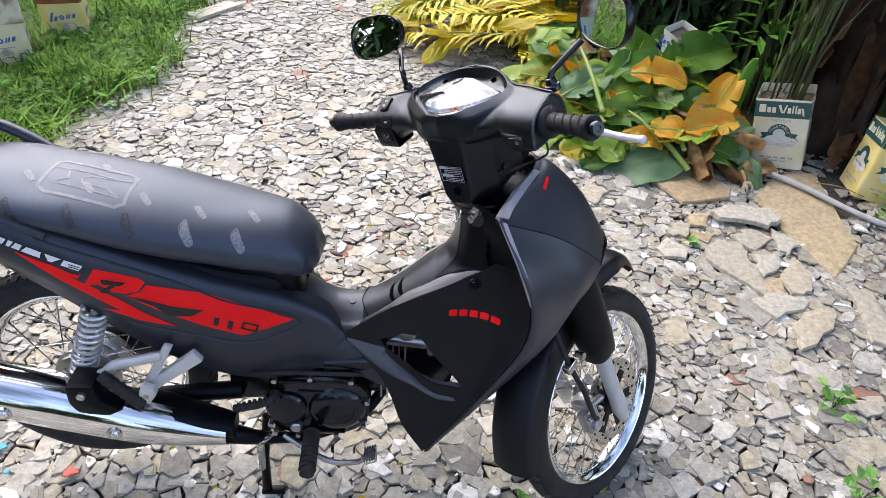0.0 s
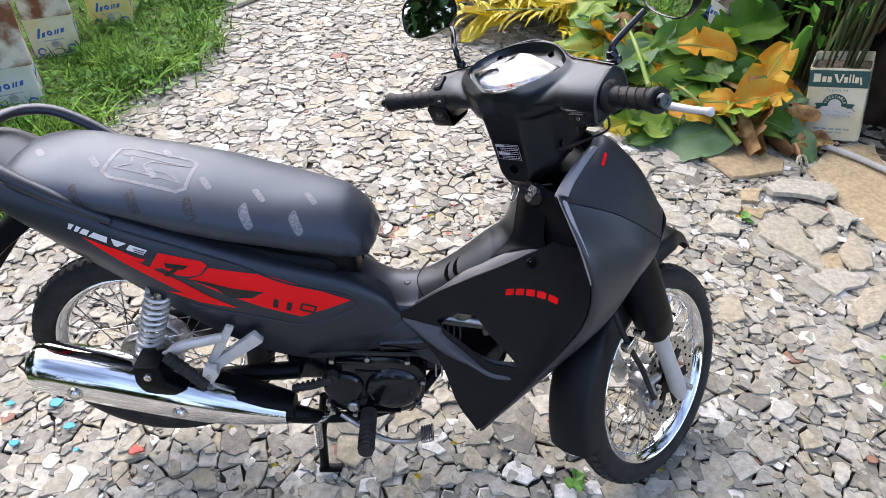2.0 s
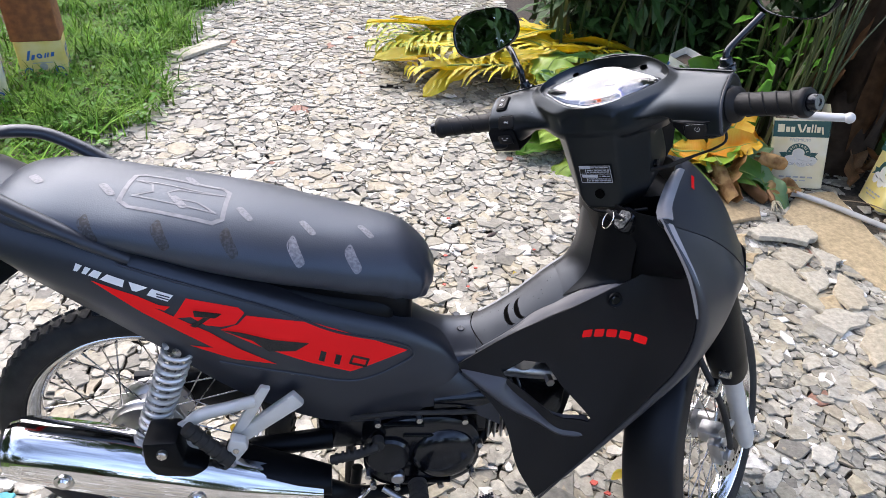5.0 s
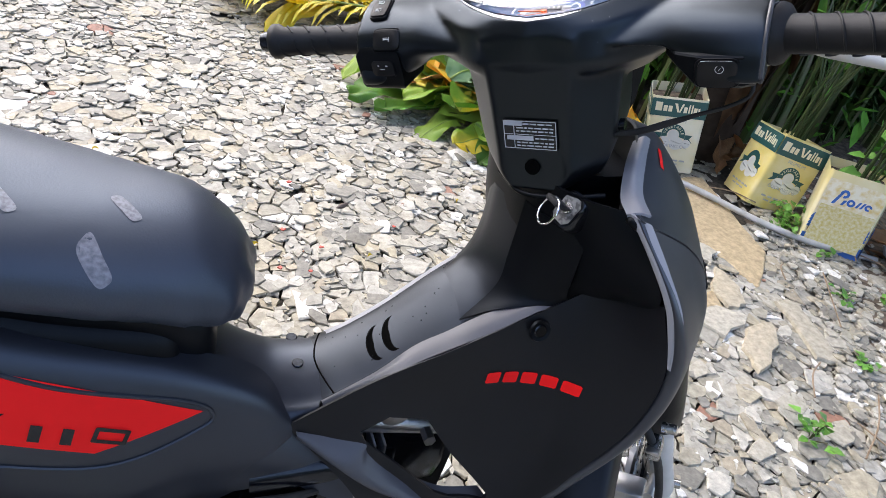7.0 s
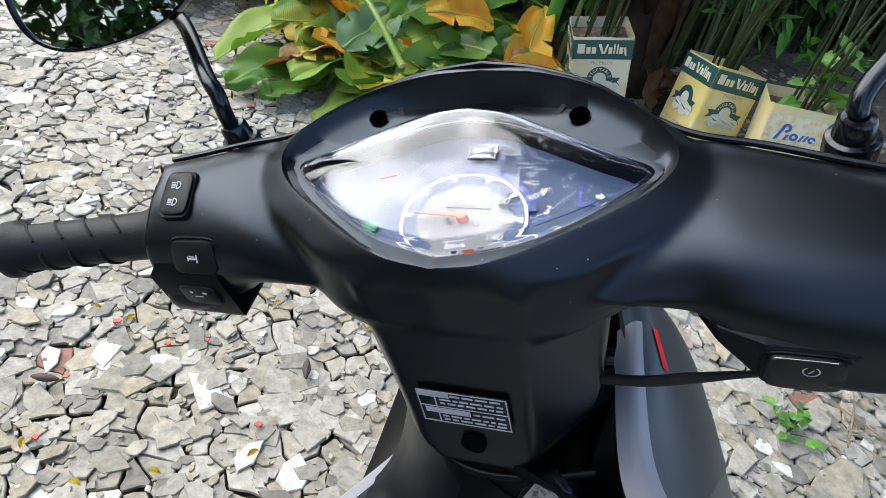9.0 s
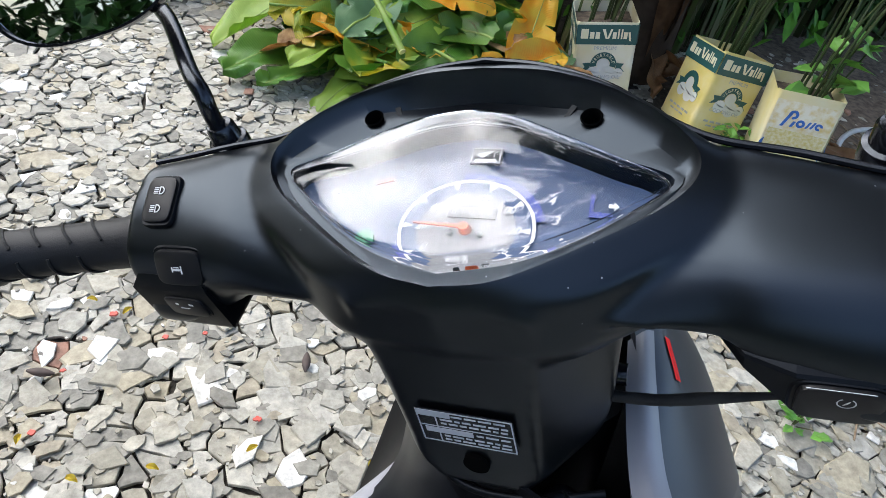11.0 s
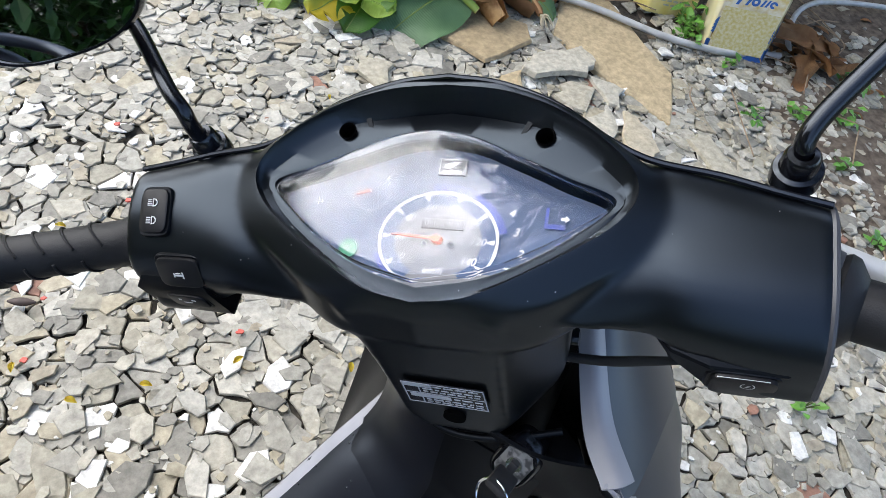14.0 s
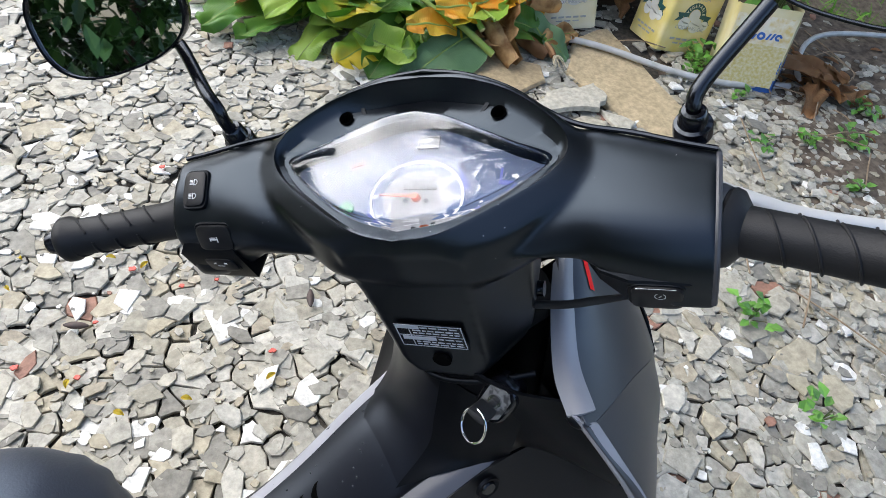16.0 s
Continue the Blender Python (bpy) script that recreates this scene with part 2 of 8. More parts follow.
def moved(bm, m):
    bmesh.ops.transform(bm, matrix=m, verts=bm.verts)
    return bm


def disc(r, h, n=20, axis="y", bevel=0.0):
    prof = [(0, -h / 2), (r - bevel, -h / 2), (r, -h / 2 + bevel), (r, h / 2 - bevel), (r - bevel, h / 2), (0, h / 2)]
    return turned(prof, n, axis)


def spring(p0, p1, r, wire, turns, n=8, per=16):
    p0, p1 = Vector(p0), Vector(p1)
    d = (p1 - p0).normalized()
    u = d.orthogonal().normalized()
    s = d.cross(u)
    k = int(turns * per)
    return tube([p0.lerp(p1, i / k) + r * (math.cos(2 * math.pi * i / per) * u + math.sin(2 * math.pi * i / per) * s) for i in range(k + 1)], wire, n)


# ---- the motorcycle's frames ----
BIKE = pose(-0.775, 1.296, 0.02, -5.2, 0, 7.7)
RAKE, STEER = radians(24.6), radians(45.4)
_f = Vector((math.cos(STEER) * math.cos(RAKE), math.sin(STEER), math.cos(STEER) * math.sin(RAKE)))
_u = Vector((-math.sin(RAKE), 0, math.cos(RAKE)))
_l = _u.cross(_f)
# the steered frame: x ahead, y left, z up along the fork, from the front wheel's centre
FORK = Matrix(((_f.x, _l.x, _u.x, 1.228), (_f.y, _l.y, _u.y, -0.018), (_f.z, _l.z, _u.z, 0.246), (0, 0, 0, 1)))

bike = thing("motorcycle", BIKE, "black underbone motorcycle with red stickers on its centre stand", "motorcycle")
BAR = FORK @ pose(0, 0.03, 0)


def mirrored(pts):
    """Half a row of points from the right side to the middle, and back to the left."""
    return list(pts) + [(x, -y, z) for x, y, z in reversed(pts) if abs(y) > 1e-6]


def bvh_of(ob):
    from_me = bmesh.new()
    from_me.from_mesh(ob.data)
    from mathutils.bvhtree import BVHTree
    tree = BVHTree.FromBMesh(from_me)
    from_me.free()
    return tree


def decal(poly, tree, start, ahead, lift=0.0012, cuts=4, flat=("x", "z")):
    """A thin sticker: a polygon in two axes, laid along a direction onto the surface."""
    bm = bmesh.new()
    ia, ib = ["xyz".index(c) for c in flat]
    vs = []
    for a, b in poly:
        p = Vector(start)
        p[ia], p[ib] = a, b
        vs.append(bm.verts.new(p))
    bm.faces.new(vs)
    bmesh.ops.triangulate(bm, faces=bm.faces[:])
    for _ in range(cuts):
        long = [e for e in bm.edges if e.calc_length() > 0.012]
        if not long:
            break
        bmesh.ops.subdivide_edges(bm, edges=long, cuts=1)
        bmesh.ops.triangulate(bm, faces=bm.faces[:])
    d = Vector(ahead)
    for v in bm.verts:
        hit, nor, _, _ = tree.ray_cast(v.co, d)
        if hit:
            v.co = hit - d * lift
    return bm


def cut_with(ob, cutter_bm):
    """Cuts an opening through a closed mesh."""
    me = bpy.data.meshes.new("cutter")
    bmesh.ops.recalc_face_normals(cutter_bm, faces=cutter_bm.faces)
    cutter_bm.to_mesh(me)
    cutter_bm.free()
    cutter = new("cutter", me)
    cutter.matrix_world = Matrix()
    keep_parent, keep_basis = ob.parent, ob.matrix_basis.copy()
    ob.parent, ob.matrix_basis = None, Matrix()
    mod = ob.modifiers.new("cut", "BOOLEAN")
    mod.operation, mod.solver, mod.object = "DIFFERENCE", "EXACT", cutter
    bpy.context.view_layer.update()
    done = bpy.data.meshes.new_from_object(ob.evaluated_get(bpy.context.evaluated_depsgraph_get()))
    ob.modifiers.remove(mod)
    old = ob.data
    ob.data = done
    bpy.data.meshes.remove(old)
    bpy.data.objects.remove(cutter)
    ob.parent, ob.matrix_basis = keep_parent, keep_basis


def words(text, size, mat, name, parent, m, thick=0.0004, shear=0.0, label=""):
    c = bpy.data.curves.new("t", "FONT")
    c.body, c.size, c.extrude, c.shear, c.align_x, c.align_y = text, size, thick, shear, "CENTER", "CENTER"
    o = new("t", c)
    bpy.context.view_layer.update()
    me = bpy.data.meshes.new_from_object(o.evaluated_get(bpy.context.evaluated_depsgraph_get()))
    bpy.data.objects.remove(o)
    bpy.data.curves.remove(c)
    me.materials.clear()
    me.materials.append(mat)
    ob = new(name, me)
    ob.parent = parent
    ob.matrix_basis = m
    if label:
        tagged(ob, label)
    return ob


# ---- wheels ----
# the collar's grey; on the shield's ledges it holds light from above
SATIN = material("satin_grey_edge", (0.058, 0.06, 0.073), 0.4, 0, (0.048, 0.05, 0.061), 10, 0.05, 1200)
# sky caught by the black chamfers is put into this pale colour
SHEEN_EDGE = material("pale_satin_edge_strip", (0.31, 0.314, 0.342), 0.38, 0, (0.26, 0.264, 0.288), 10, 0.04, 1200)
TREAD = material("tyre_tread_rubber", (0.014, 0.014, 0.015), 0.75, 0, (0.06, 0.056, 0.05), 55, 0.3, 300)


def wheel(name, m, label, tw):
    rim = [(0.2285, -0.024), (0.224, -0.0265), (0.219, -0.0245), (0.214, -0.019), (0.206, -0.014), (0.203, -0.006), (0.203, 0.006)]
    rim = rim + [(r, -h) for r, h in reversed(rim[:-2])]
    inner = [(r + 0.004, h * 0.86) for r, h in reversed(rim[1:-1])]
    w = part(name, turned(rim + inner, 96, "y", True), CHROME, bike, label, m)
    prof = [(0.2255, -0.02), (0.231, -0.5 * tw + 0.006), (0.246, -0.5 * tw), (0.264, -0.5 * tw + 0.004), (0.2735, -0.5 * tw + 0.012), (0.279, -0.014), (0.2805, 0)]
    prof = prof + [(r, -h) for r, h in reversed(prof[:-1])]
    part("tyre", turned(prof + [(0.222, 0.012), (0.222, -0.012)], 120, "y", True), RUBBER, w, "black rubber road tyre")
    # tread blocks
    bm = bmesh.new()
    for i in range(66):
        a = 2 * math.pi * i / 66
        for s in (1, -1):
            ha = a + (0.5 * s * 2 * math.pi / 132)
            blk = box(0.017, 0.017, 0.005, 0.0)
            tilt = Matrix.Rotation(-ha, 4, "Y") @ Matrix.Translation((0, s * 0.0145, 0.2795)) @ Matrix.Rotation(radians(-s * 22), 4, "X") @ Matrix.Rotation(radians(s * 24), 4, "Z")
            moved(blk, tilt)
            tmp = bpy.data.meshes.new("tmp")
            blk.to_mesh(tmp)
            blk.free()
            bm.from_mesh(tmp)
            bpy.data.meshes.remove(tmp)
    part("tread", bm, TREAD, w, "black tread blocks with pale dust", smooth=False)
    return w


def spokes(w, hub_r, hub_half, count=36):
    first = None
    for i in range(count):
        s = 1 if i % 2 else -1
        a = 2 * math.pi * i / count
        cross = 0.62 * (1 if (i // 2) % 2 else -1)
        p0 = Vector((hub_r * math.cos(a + cross), 0, hub_r * math.sin(a + cross)))
        p1 = Vector((0.204 * math.cos(a), 0, 0.204 * math.sin(a)))
        p0.y, p1.y = s * hub_half, s * 0.004
        # shared meshes: four kinds of spoke, turned about the axle
        key = i % 4
        if i < 4:
            bm = tube([p0, p1], 0.0015, 6)
            bm2 = tube([p1.lerp(p0, 0.09), p1.lerp(p0, -0.01)], 0.0028, 6)
            sp = part("spoke", join(bm, bm2), STEEL, w)
            spokes.kinds[(w.name, key)] = (sp, a)
        else:
            sp, a0 = spokes.kinds[(w.name, key)]
            again(sp, Matrix.Rotation(-(a - a0), 4, "Y"))


spokes.kinds = {}

rear_wheel = wheel("rear_wheel", pose(0, 0, 0.34), "chrome spoked rear wheel", 0.08)
spokes(rear_wheel, 0.062, 0.03)
part("drum", turned([(0, -0.06), (0.03, -0.06), (0.035, -0.056), (0.062, -0.054), (0.07, -0.05), (0.072, -0.036), (0.074, -0.034), (0.074, -0.026), (0.06, -0.024), (0.05, 0.02), (0.06, 0.03), (0.074, 0.032), (0.074, 0.04), (0.03, 0.05), (0, 0.05)], 48), ALLOY, rear_wheel, "cast alloy drum brake hub")
part("axle_nut", disc(0.013, 0.16, 6), STEEL, rear_wheel)
for k in range(6):
    a = k * math.pi / 3 + 0.3
    part("drum_bolt", moved(disc(0.004, 0.008, 8), Matrix.Translation((0.052 * math.cos(a), -0.056, 0.052 * math.sin(a)))), STEEL, rear_wheel)

front_wheel = wheel("front_wheel", FORK, "chrome spoked front wheel with a drilled brake disc", 0.07)
spokes(front_wheel, 0.04, 0.026)
part("hub", turned([(0, -0.05), (0.02, -0.05), (0.024, -0.04), (0.044, -0.034), (0.044, -0.024), (0.028, -0.018), (0.028, 0.018), (0.044, 0.024), (0.044, 0.034), (0.022, 0.045), (0, 0.045)], 36), ALLOY, front_wheel)
# brake disc: a drilled ring with slotted carrier
ringbm = turned([(0.112, -0.002), (0.112, 0.002), (0.078, 0.002), (0.078, -0.002)], 72, "y", True)
disc_ob = part("brake_disc", moved(ringbm, Matrix.Translation((0, -0.052, 0))), STEEL, front_wheel, "drilled steel brake disc")
# the shade inside holes and slots is put into this near-black
HOLE_SHADE = material("dark_opening", (0.002, 0.002, 0.002), 0.9, spec=0.02)
for k in range(30):
    a = 2 * math.pi * k / 30
    r = (0.088, 0.096, 0.104)[k % 3]
    part("disc_hole", moved(disc(0.0032, 0.0006, 8), Matrix.Translation((r * math.cos(a), -0.0545, r * math.sin(a)))), HOLE_SHADE, disc_ob, smooth=False)
part("disc_carrier", moved(disc(0.034, 0.006, 30), Matrix.Translation((0, -0.053, 0))), BLACK, front_wheel)
arm = part("carrier_arm", plate([(-0.008, 0.02), (0.008, 0.02), (0.013, 0.082), (-0.013, 0.082)], -0.055, -0.051), BLACK, front_wheel)
for k in range(1, 6):
    again(arm, Matrix.Rotation(k * math.pi / 3, 4, "Y"))

# ---- fork, caliper, fender ----
for s in (-1, 1):
    part("fork_slider", join(tube([(-0.012, s * 0.085, -0.03), (-0.012, s * 0.085, 0.0), (-0.012, s * 0.085, 0.09), (-0.012, s * 0.085, 0.30)], [0.014, 0.021, 0.019, 0.021], 20), moved(disc(0.02, 0.03, 20), Matrix.Translation((0, s * 0.085, 0))), tube([(-0.012, s * 0.085, 0.29), (-0.012, s * 0.085, 0.305)], 0.0235, 20)), SILVERPAINT, bike, "silver painted fork slider", FORK)
    part("fork_cover", loft([ring((-0.012, s * 0.085, z), a, b, 20, 2.6, "z") for z, a, b in ((0.2, 0.03, 0.026), (0.21, 0.04, 0.033), (0.26, 0.046, 0.036), (0.36, 0.05, 0.038), (0.5, 0.045, 0.038))]), BLACK, bike, "matte black fork cover", FORK)
part("front_axle", tube([(0, -0.115, 0), (0, 0.115, 0)], 0.008, 12), STEEL, bike, "", FORK)
cal = part("brake_caliper", join(box(0.05, 0.03, 0.07, 0.008, (-0.1, -0.065, 0.06)), box(0.04, 0.05, 0.035, 0.006, (-0.085, -0.05, 0.085)), moved(disc(0.015, 0.02, 18, "y", 0.003), Matrix.Translation((-0.105, -0.083, 0.05))), tube([(-0.06, -0.085, 0.1), (-0.11, -0.085, 0.12)], 0.008, 10)), ALLOY, bike, "cast alloy brake caliper", FORK)
for x, z in ((-0.118, 0.082), (-0.085, 0.03), (-0.07, 0.07)):
    part("caliper_bolt", moved(disc(0.0055, 0.01, 6), Matrix.Translation((x, -0.083, z))), STEEL, cal)
part("brake_hose", tube([(-0.1, -0.09, 0.07), (-0.115, -0.1, 0.1), (-0.12, -0.105, 0.2), (-0.125, -0.1, 0.28), (-0.1, -0.07, 0.36), (-0.06, -0.05, 0.5)], 0.0062, 10, 36), RUBBER, bike, "black rubber brake hose", FORK)
part("hose_clamp", join(box(0.035, 0.02, 0.02, 0.004, (-0.125, -0.1, 0.285)), moved(disc(0.0075, 0.02, 12), Matrix.Translation((-0.1, -0.115, 0.3)))), STEEL, bike, "", FORK)
rows = []
for k in range(34):
    t = k / 33
    a = radians(32 + (163 - 32) * t)
    r = 0.343 + 0.034 * math.sin(math.pi * min(1, t / 0.4)) ** 1.2 - 0.004 * max(0, t - 0.4)
    half = 0.054 * min(1, 0.08 + t * 4.2)
    skirt = 0.007 + 0.034 * max(0, min(1, (t - 0.02) * 5)) + 0.008 * t
    row = []
    for y, d in ((-half - 0.004, -skirt), (-half, -0.012 * min(1, 0.3 + 3 * t)), (-half * 0.72, -0.002), (0, 0.005), (half * 0.72, -0.002), (half, -0.012 * min(1, 0.3 + 3 * t)), (half + 0.004, -skirt)):
        row.append(((r + d) * math.cos(a), y, (r + d) * math.sin(a)))
    rows.append(row)
part("front_fender", patch(rows, 60, 18, 0.003), PANEL, bike, "satin black front fender with a pointed tip", FORK)

# ---- seat ----
secs = []
for x, zt, zb, w in ((-0.153, 0.86, 0.846, 0.05), (-0.143, 0.872, 0.83, 0.085), (-0.11, 0.882, 0.816, 0.112), (-0.04, 0.881, 0.797, 0.13), (0.06, 0.867, 0.77, 0.135), (0.18, 0.847, 0.724, 0.137), (0.3, 0.821, 0.693, 0.133), (0.408, 0.793, 0.667, 0.121), (0.487, 0.774, 0.645, 0.106), (0.524, 0.75, 0.638, 0.09), (0.546, 0.728, 0.642, 0.068), (0.557, 0.706, 0.658, 0.042), (0.561, 0.688, 0.673, 0.013)):
    secs.append(ring((x, 0, (zt + zb) / 2), w, (zt - zb) / 2, 56, 2.15))
sb = loft(secs, steps=90)
for v in sb.verts:
    p = v.co
    nose = max(0.0, min(1.0, (p.x - 0.33) / 0.2))
    low = max(0.0, min(1.0, (0.74 - p.z) / 0.06))
    wr = noise.noise(Vector((p.x * 55, p.y * 40 + p.z * 14, p.z * 18))) * 0.006 * nose * (0.3 + low)
    wr += noise.noise(Vector((p.x * 11, p.y * 13, p.z * 9))) * 0.0035
    wr += noise.noise(Vector((p.x * 34, p.y * 30, p.z * 60))) * 0.0025 * low
    d = Vector((0.15 * nose, p.y, p.z - 0.76)).normalized()
    v.co = p + d * wr
seat = part("seat", sb, VINYL, bike, "black seat in a loose vinyl cover with faded prints")
seat_tree = bvh_of(seat)
# the top prints' gloss is put into this paler colour
FADED_SHEEN = material("faded_seat_print", (0.2, 0.207, 0.235), 0.5, 0, (0.1, 0.104, 0.125), 240, mix=(0.4, 0.65))
DULL = material("worn_seat_print", (0.2, 0.205, 0.23), 0.5, 0, (0.13, 0.135, 0.155), 90, mix=(0.35, 0.7))
MIDPRINT = material("half_worn_seat_print", (0.21, 0.215, 0.245), 0.5, 0, (0.11, 0.115, 0.14), 200, mix=(0.35, 0.65))
DARKPRINT = material("rubbed_dark_seat_print", (0.014, 0.0145, 0.018), 0.5, 0, (0.045, 0.048, 0.06), 240, mix=(0.45, 0.62))


def slant(cx, cy, ln, wd, ang, k=0.3):
    c, s = math.cos(ang), math.sin(ang)
    pts = [(math.copysign(abs(math.cos(q)) ** 0.42 * ln, math.cos(q)), math.copysign(abs(math.sin(q)) ** 0.55 * wd * 1.2, math.sin(q))) for q in [2 * math.pi * (j + 0.5) / 20 for j in range(20)]]
    return [(cx + a * c - b * s, cy + a * s + b * c) for a, b in pts]


for x, y in ((-0.085, -0.03), (0.023, -0.046), (0.132, -0.058), (0.234, -0.062), (0.335, -0.065), (0.433, -0.045), (0.14, 0.022)):
    part("print", decal(slant(x, y, 0.018, 0.0055, radians(-52)), seat_tree, (0, 0, 1.3), (0, 0, -1), 0.0008, 4, ("x", "y")), FADED_SHEEN, seat)
for x, z in ((0.012, 0.838), (0.114, 0.824), (0.215, 0.806), (0.317, 0.783), (0.41, 0.761)):
    part("print", decal(slant(x, z, 0.02, 0.0065, radians(-60)), seat_tree, (0, -0.6, 0), (0, 1, 0), 0.0008, 4), MIDPRINT if 0.3 < x < 0.45 else DARKPRINT, seat)


def outline(pts, wd):
    """Quads along an open or closed line in the plane."""
    out = []
    for (ax, ay), (bx, by) in zip(pts, pts[1:]):
        d = Vector((bx - ax, by - ay)).normalized()
        n = Vector((-d.y, d.x)) * wd
        e = d * wd * 0.6
        out.append([(ax + n.x - e.x, ay + n.y - e.y), (bx + n.x + e.x, by + n.y + e.y), (bx - n.x + e.x, by - n.y + e.y), (ax - n.x - e.x, ay - n.y - e.y)])
    return out


emblem = [(0.062, -0.012), (0.075, -0.004), (0.2, -0.02), (0.214, -0.034), (0.212, -0.125), (0.198, -0.137), (0.072, -0.122), (0.056, -0.108), (0.062, -0.012)]
wing = [(0.207, -0.05), (0.135, -0.053), (0.122, -0.068), (0.128, -0.082), (0.17, -0.088), (0.2, -0.112), (0.072, -0.09), (0.1, -0.072), (0.094, -0.045), (0.068, -0.034), (0.207, -0.05)]
bits = [decal(q, seat_tree, (0, 0, 1.3), (0, 0, -1), 0.0008, 4, ("x", "y")) for q in outline([(a - 0.01, b * 0.9 + 0.026) for a, b in emblem], 0.0036) + outline([(a - 0.01, b * 0.9 + 0.026) for a, b in wing], 0.0016)]
part("seat_emblem", join(*bits), DULL, seat, "faded outline print of an emblem")

# ---- rear body ----
side = [[(-0.20, -0.075, 0.862), (-0.20, -0.085, 0.85), (-0.19, -0.085, 0.835), (-0.175, -0.07, 0.815)],
        [(-0.12, -0.105, 0.845), (-0.12, -0.118, 0.818), (-0.12, -0.118, 0.79), (-0.115, -0.1, 0.762)],
        [(0.04, -0.122, 0.792), (0.05, -0.139, 0.752), (0.055, -0.139, 0.692), (0.06, -0.116, 0.628)],
        [(0.2, -0.126, 0.724), (0.2, -0.144, 0.66), (0.2, -0.139, 0.58), (0.2, -0.115, 0.502)],
        [(0.35, -0.12, 0.66), (0.35, -0.137, 0.585), (0.35, -0.13, 0.5), (0.35, -0.112, 0.418)],
        [(0.48, -0.105, 0.612), (0.485, -0.119, 0.55), (0.48, -0.12, 0.49), (0.48, -0.106, 0.405)],
        [(0.565, -0.09, 0.565), (0.572, -0.101, 0.53), (0.57, -0.108, 0.485), (0.56, -0.102, 0.438)],
        [(0.602, -0.083, 0.522), (0.606, -0.089, 0.512), (0.606, -0.092, 0.502), (0.603, -0.09, 0.492)]]
side = [[(r[0][0], r[0][1] + 0.034 * min(1, k / 2), r[0][2] + 0.012 * min(1, k / 2))] + r for k, r in enumerate(side[:-1])] + [[side[-1][0]] + [(side[-1][0][0], side[-1][0][1] - 0.001, side[-1][0][2] - 0.002)] + side[-1][1:]]
cover_r = part("side_cover", patch(side, 60, 32, 0.0035), BODY, bike, "satin black side cover with red stickers")
part("side_cover", patch([[(x, -y, z - 0.06 * max(0.0, min(1.0, (x - 0.42) / 0.12))) for x, y, z in r] for r in side], 60, 26, 0.0035), BODY, bike)
side_tree = bvh_of(cover_r)
S0, SD = (0, -0.5, 0), (0, 1, 0)
for poly in ([(0.232, 0.682), (0.341, 0.654), (0.43, 0.613), (0.505, 0.575), (0.401, 0.549), (0.325, 0.582), (0.25, 0.622), (0.2, 0.654), (0.19, 0.661), (0.218, 0.668)],
             [(0.142, 0.721), (0.22, 0.697), (0.23, 0.687), (0.214, 0.669), (0.191, 0.666), (0.167, 0.671), (0.146, 0.688), (0.118, 0.687)],
             [(0.005, 0.759), (0.04, 0.743), (0.107, 0.699), (0.172, 0.657), (0.22, 0.617), (0.275, 0.581), (0.205, 0.597), (0.137, 0.629), (0.176, 0.622), (0.132, 0.655), (0.072, 0.7)],
             [(0.035, 0.745), (0.069, 0.731), (0.1, 0.713), (0.117, 0.709), (0.108, 0.702), (0.076, 0.715)]):
    part("sticker", decal(poly, side_tree, S0, SD), RED, cover_r, "red racing stripe sticker")
for poly in ([(0.151, 0.7), (0.195, 0.69), (0.184, 0.683), (0.152, 0.689)],
             [(0.19, 0.661), (0.222, 0.653), (0.27, 0.634), (0.332, 0.619), (0.308, 0.607), (0.264, 0.611), (0.296, 0.6175), (0.244, 0.633)],
             [(0.166, 0.686), (0.176, 0.684), (0.152, 0.668), (0.143, 0.672)]):
    part("sticker_line", decal(poly, side_tree, S0, SD, 0.0024), GLOSSBLACK, cover_r, "black line on the sticker")
# white name shape: plain slanted blocks along the stripe
for x0, x1, b0, b1 in ((-0.012, -0.003, -0.005, -0.009), (0.001, 0.009, -0.007, -0.009), (0.013, 0.024, -0.01, -0.008), (0.031, 0.055, -0.012, -0.004), (0.061, 0.088, 0.003, -0.018), (0.093, 0.124, -0.008, -0.009)):
    zt = lambda x: 0.7875 - 0.436 * (x + 0.012)
    q = [(x0, zt(x0)), (x1, zt(x1)), (x1 + b1, zt(x1 + b1) - 0.0135), (x0 + b0, zt(x0 + b0) - 0.0135)]
    part("white_mark", decal(q, side_tree, S0, SD, 0.002), WHITE, cover_r, "white slanted name shape")
for k in (0, 1):
    part("mark_slit", decal([(0.1, 0.7345 - 0.0045 * k), (0.119, 0.7265 - 0.0045 * k), (0.118, 0.7248 - 0.0045 * k), (0.0985, 0.7328 - 0.0045 * k)], side_tree, S0, SD, 0.0027), BODY, cover_r)
for x in (0.351, 0.377):
    part("numeral", decal([(x, 0.602 - 0.42 * (x - 0.35)), (x + 0.0095, 0.598 - 0.42 * (x - 0.35)), (x + 0.0045, 0.579 - 0.42 * (x - 0.35)), (x - 0.005, 0.583 - 0.42 * (x - 0.35))], side_tree, S0, SD, 0.0024), GLOSSBLACK, cover_r)
for q in outline([(0.406, 0.582), (0.433, 0.5705), (0.428, 0.557), (0.401, 0.5685), (0.406, 0.582)], 0.0022):
    part("numeral", decal(q, side_tree, S0, SD, 0.0024), GLOSSBLACK, cover_r)
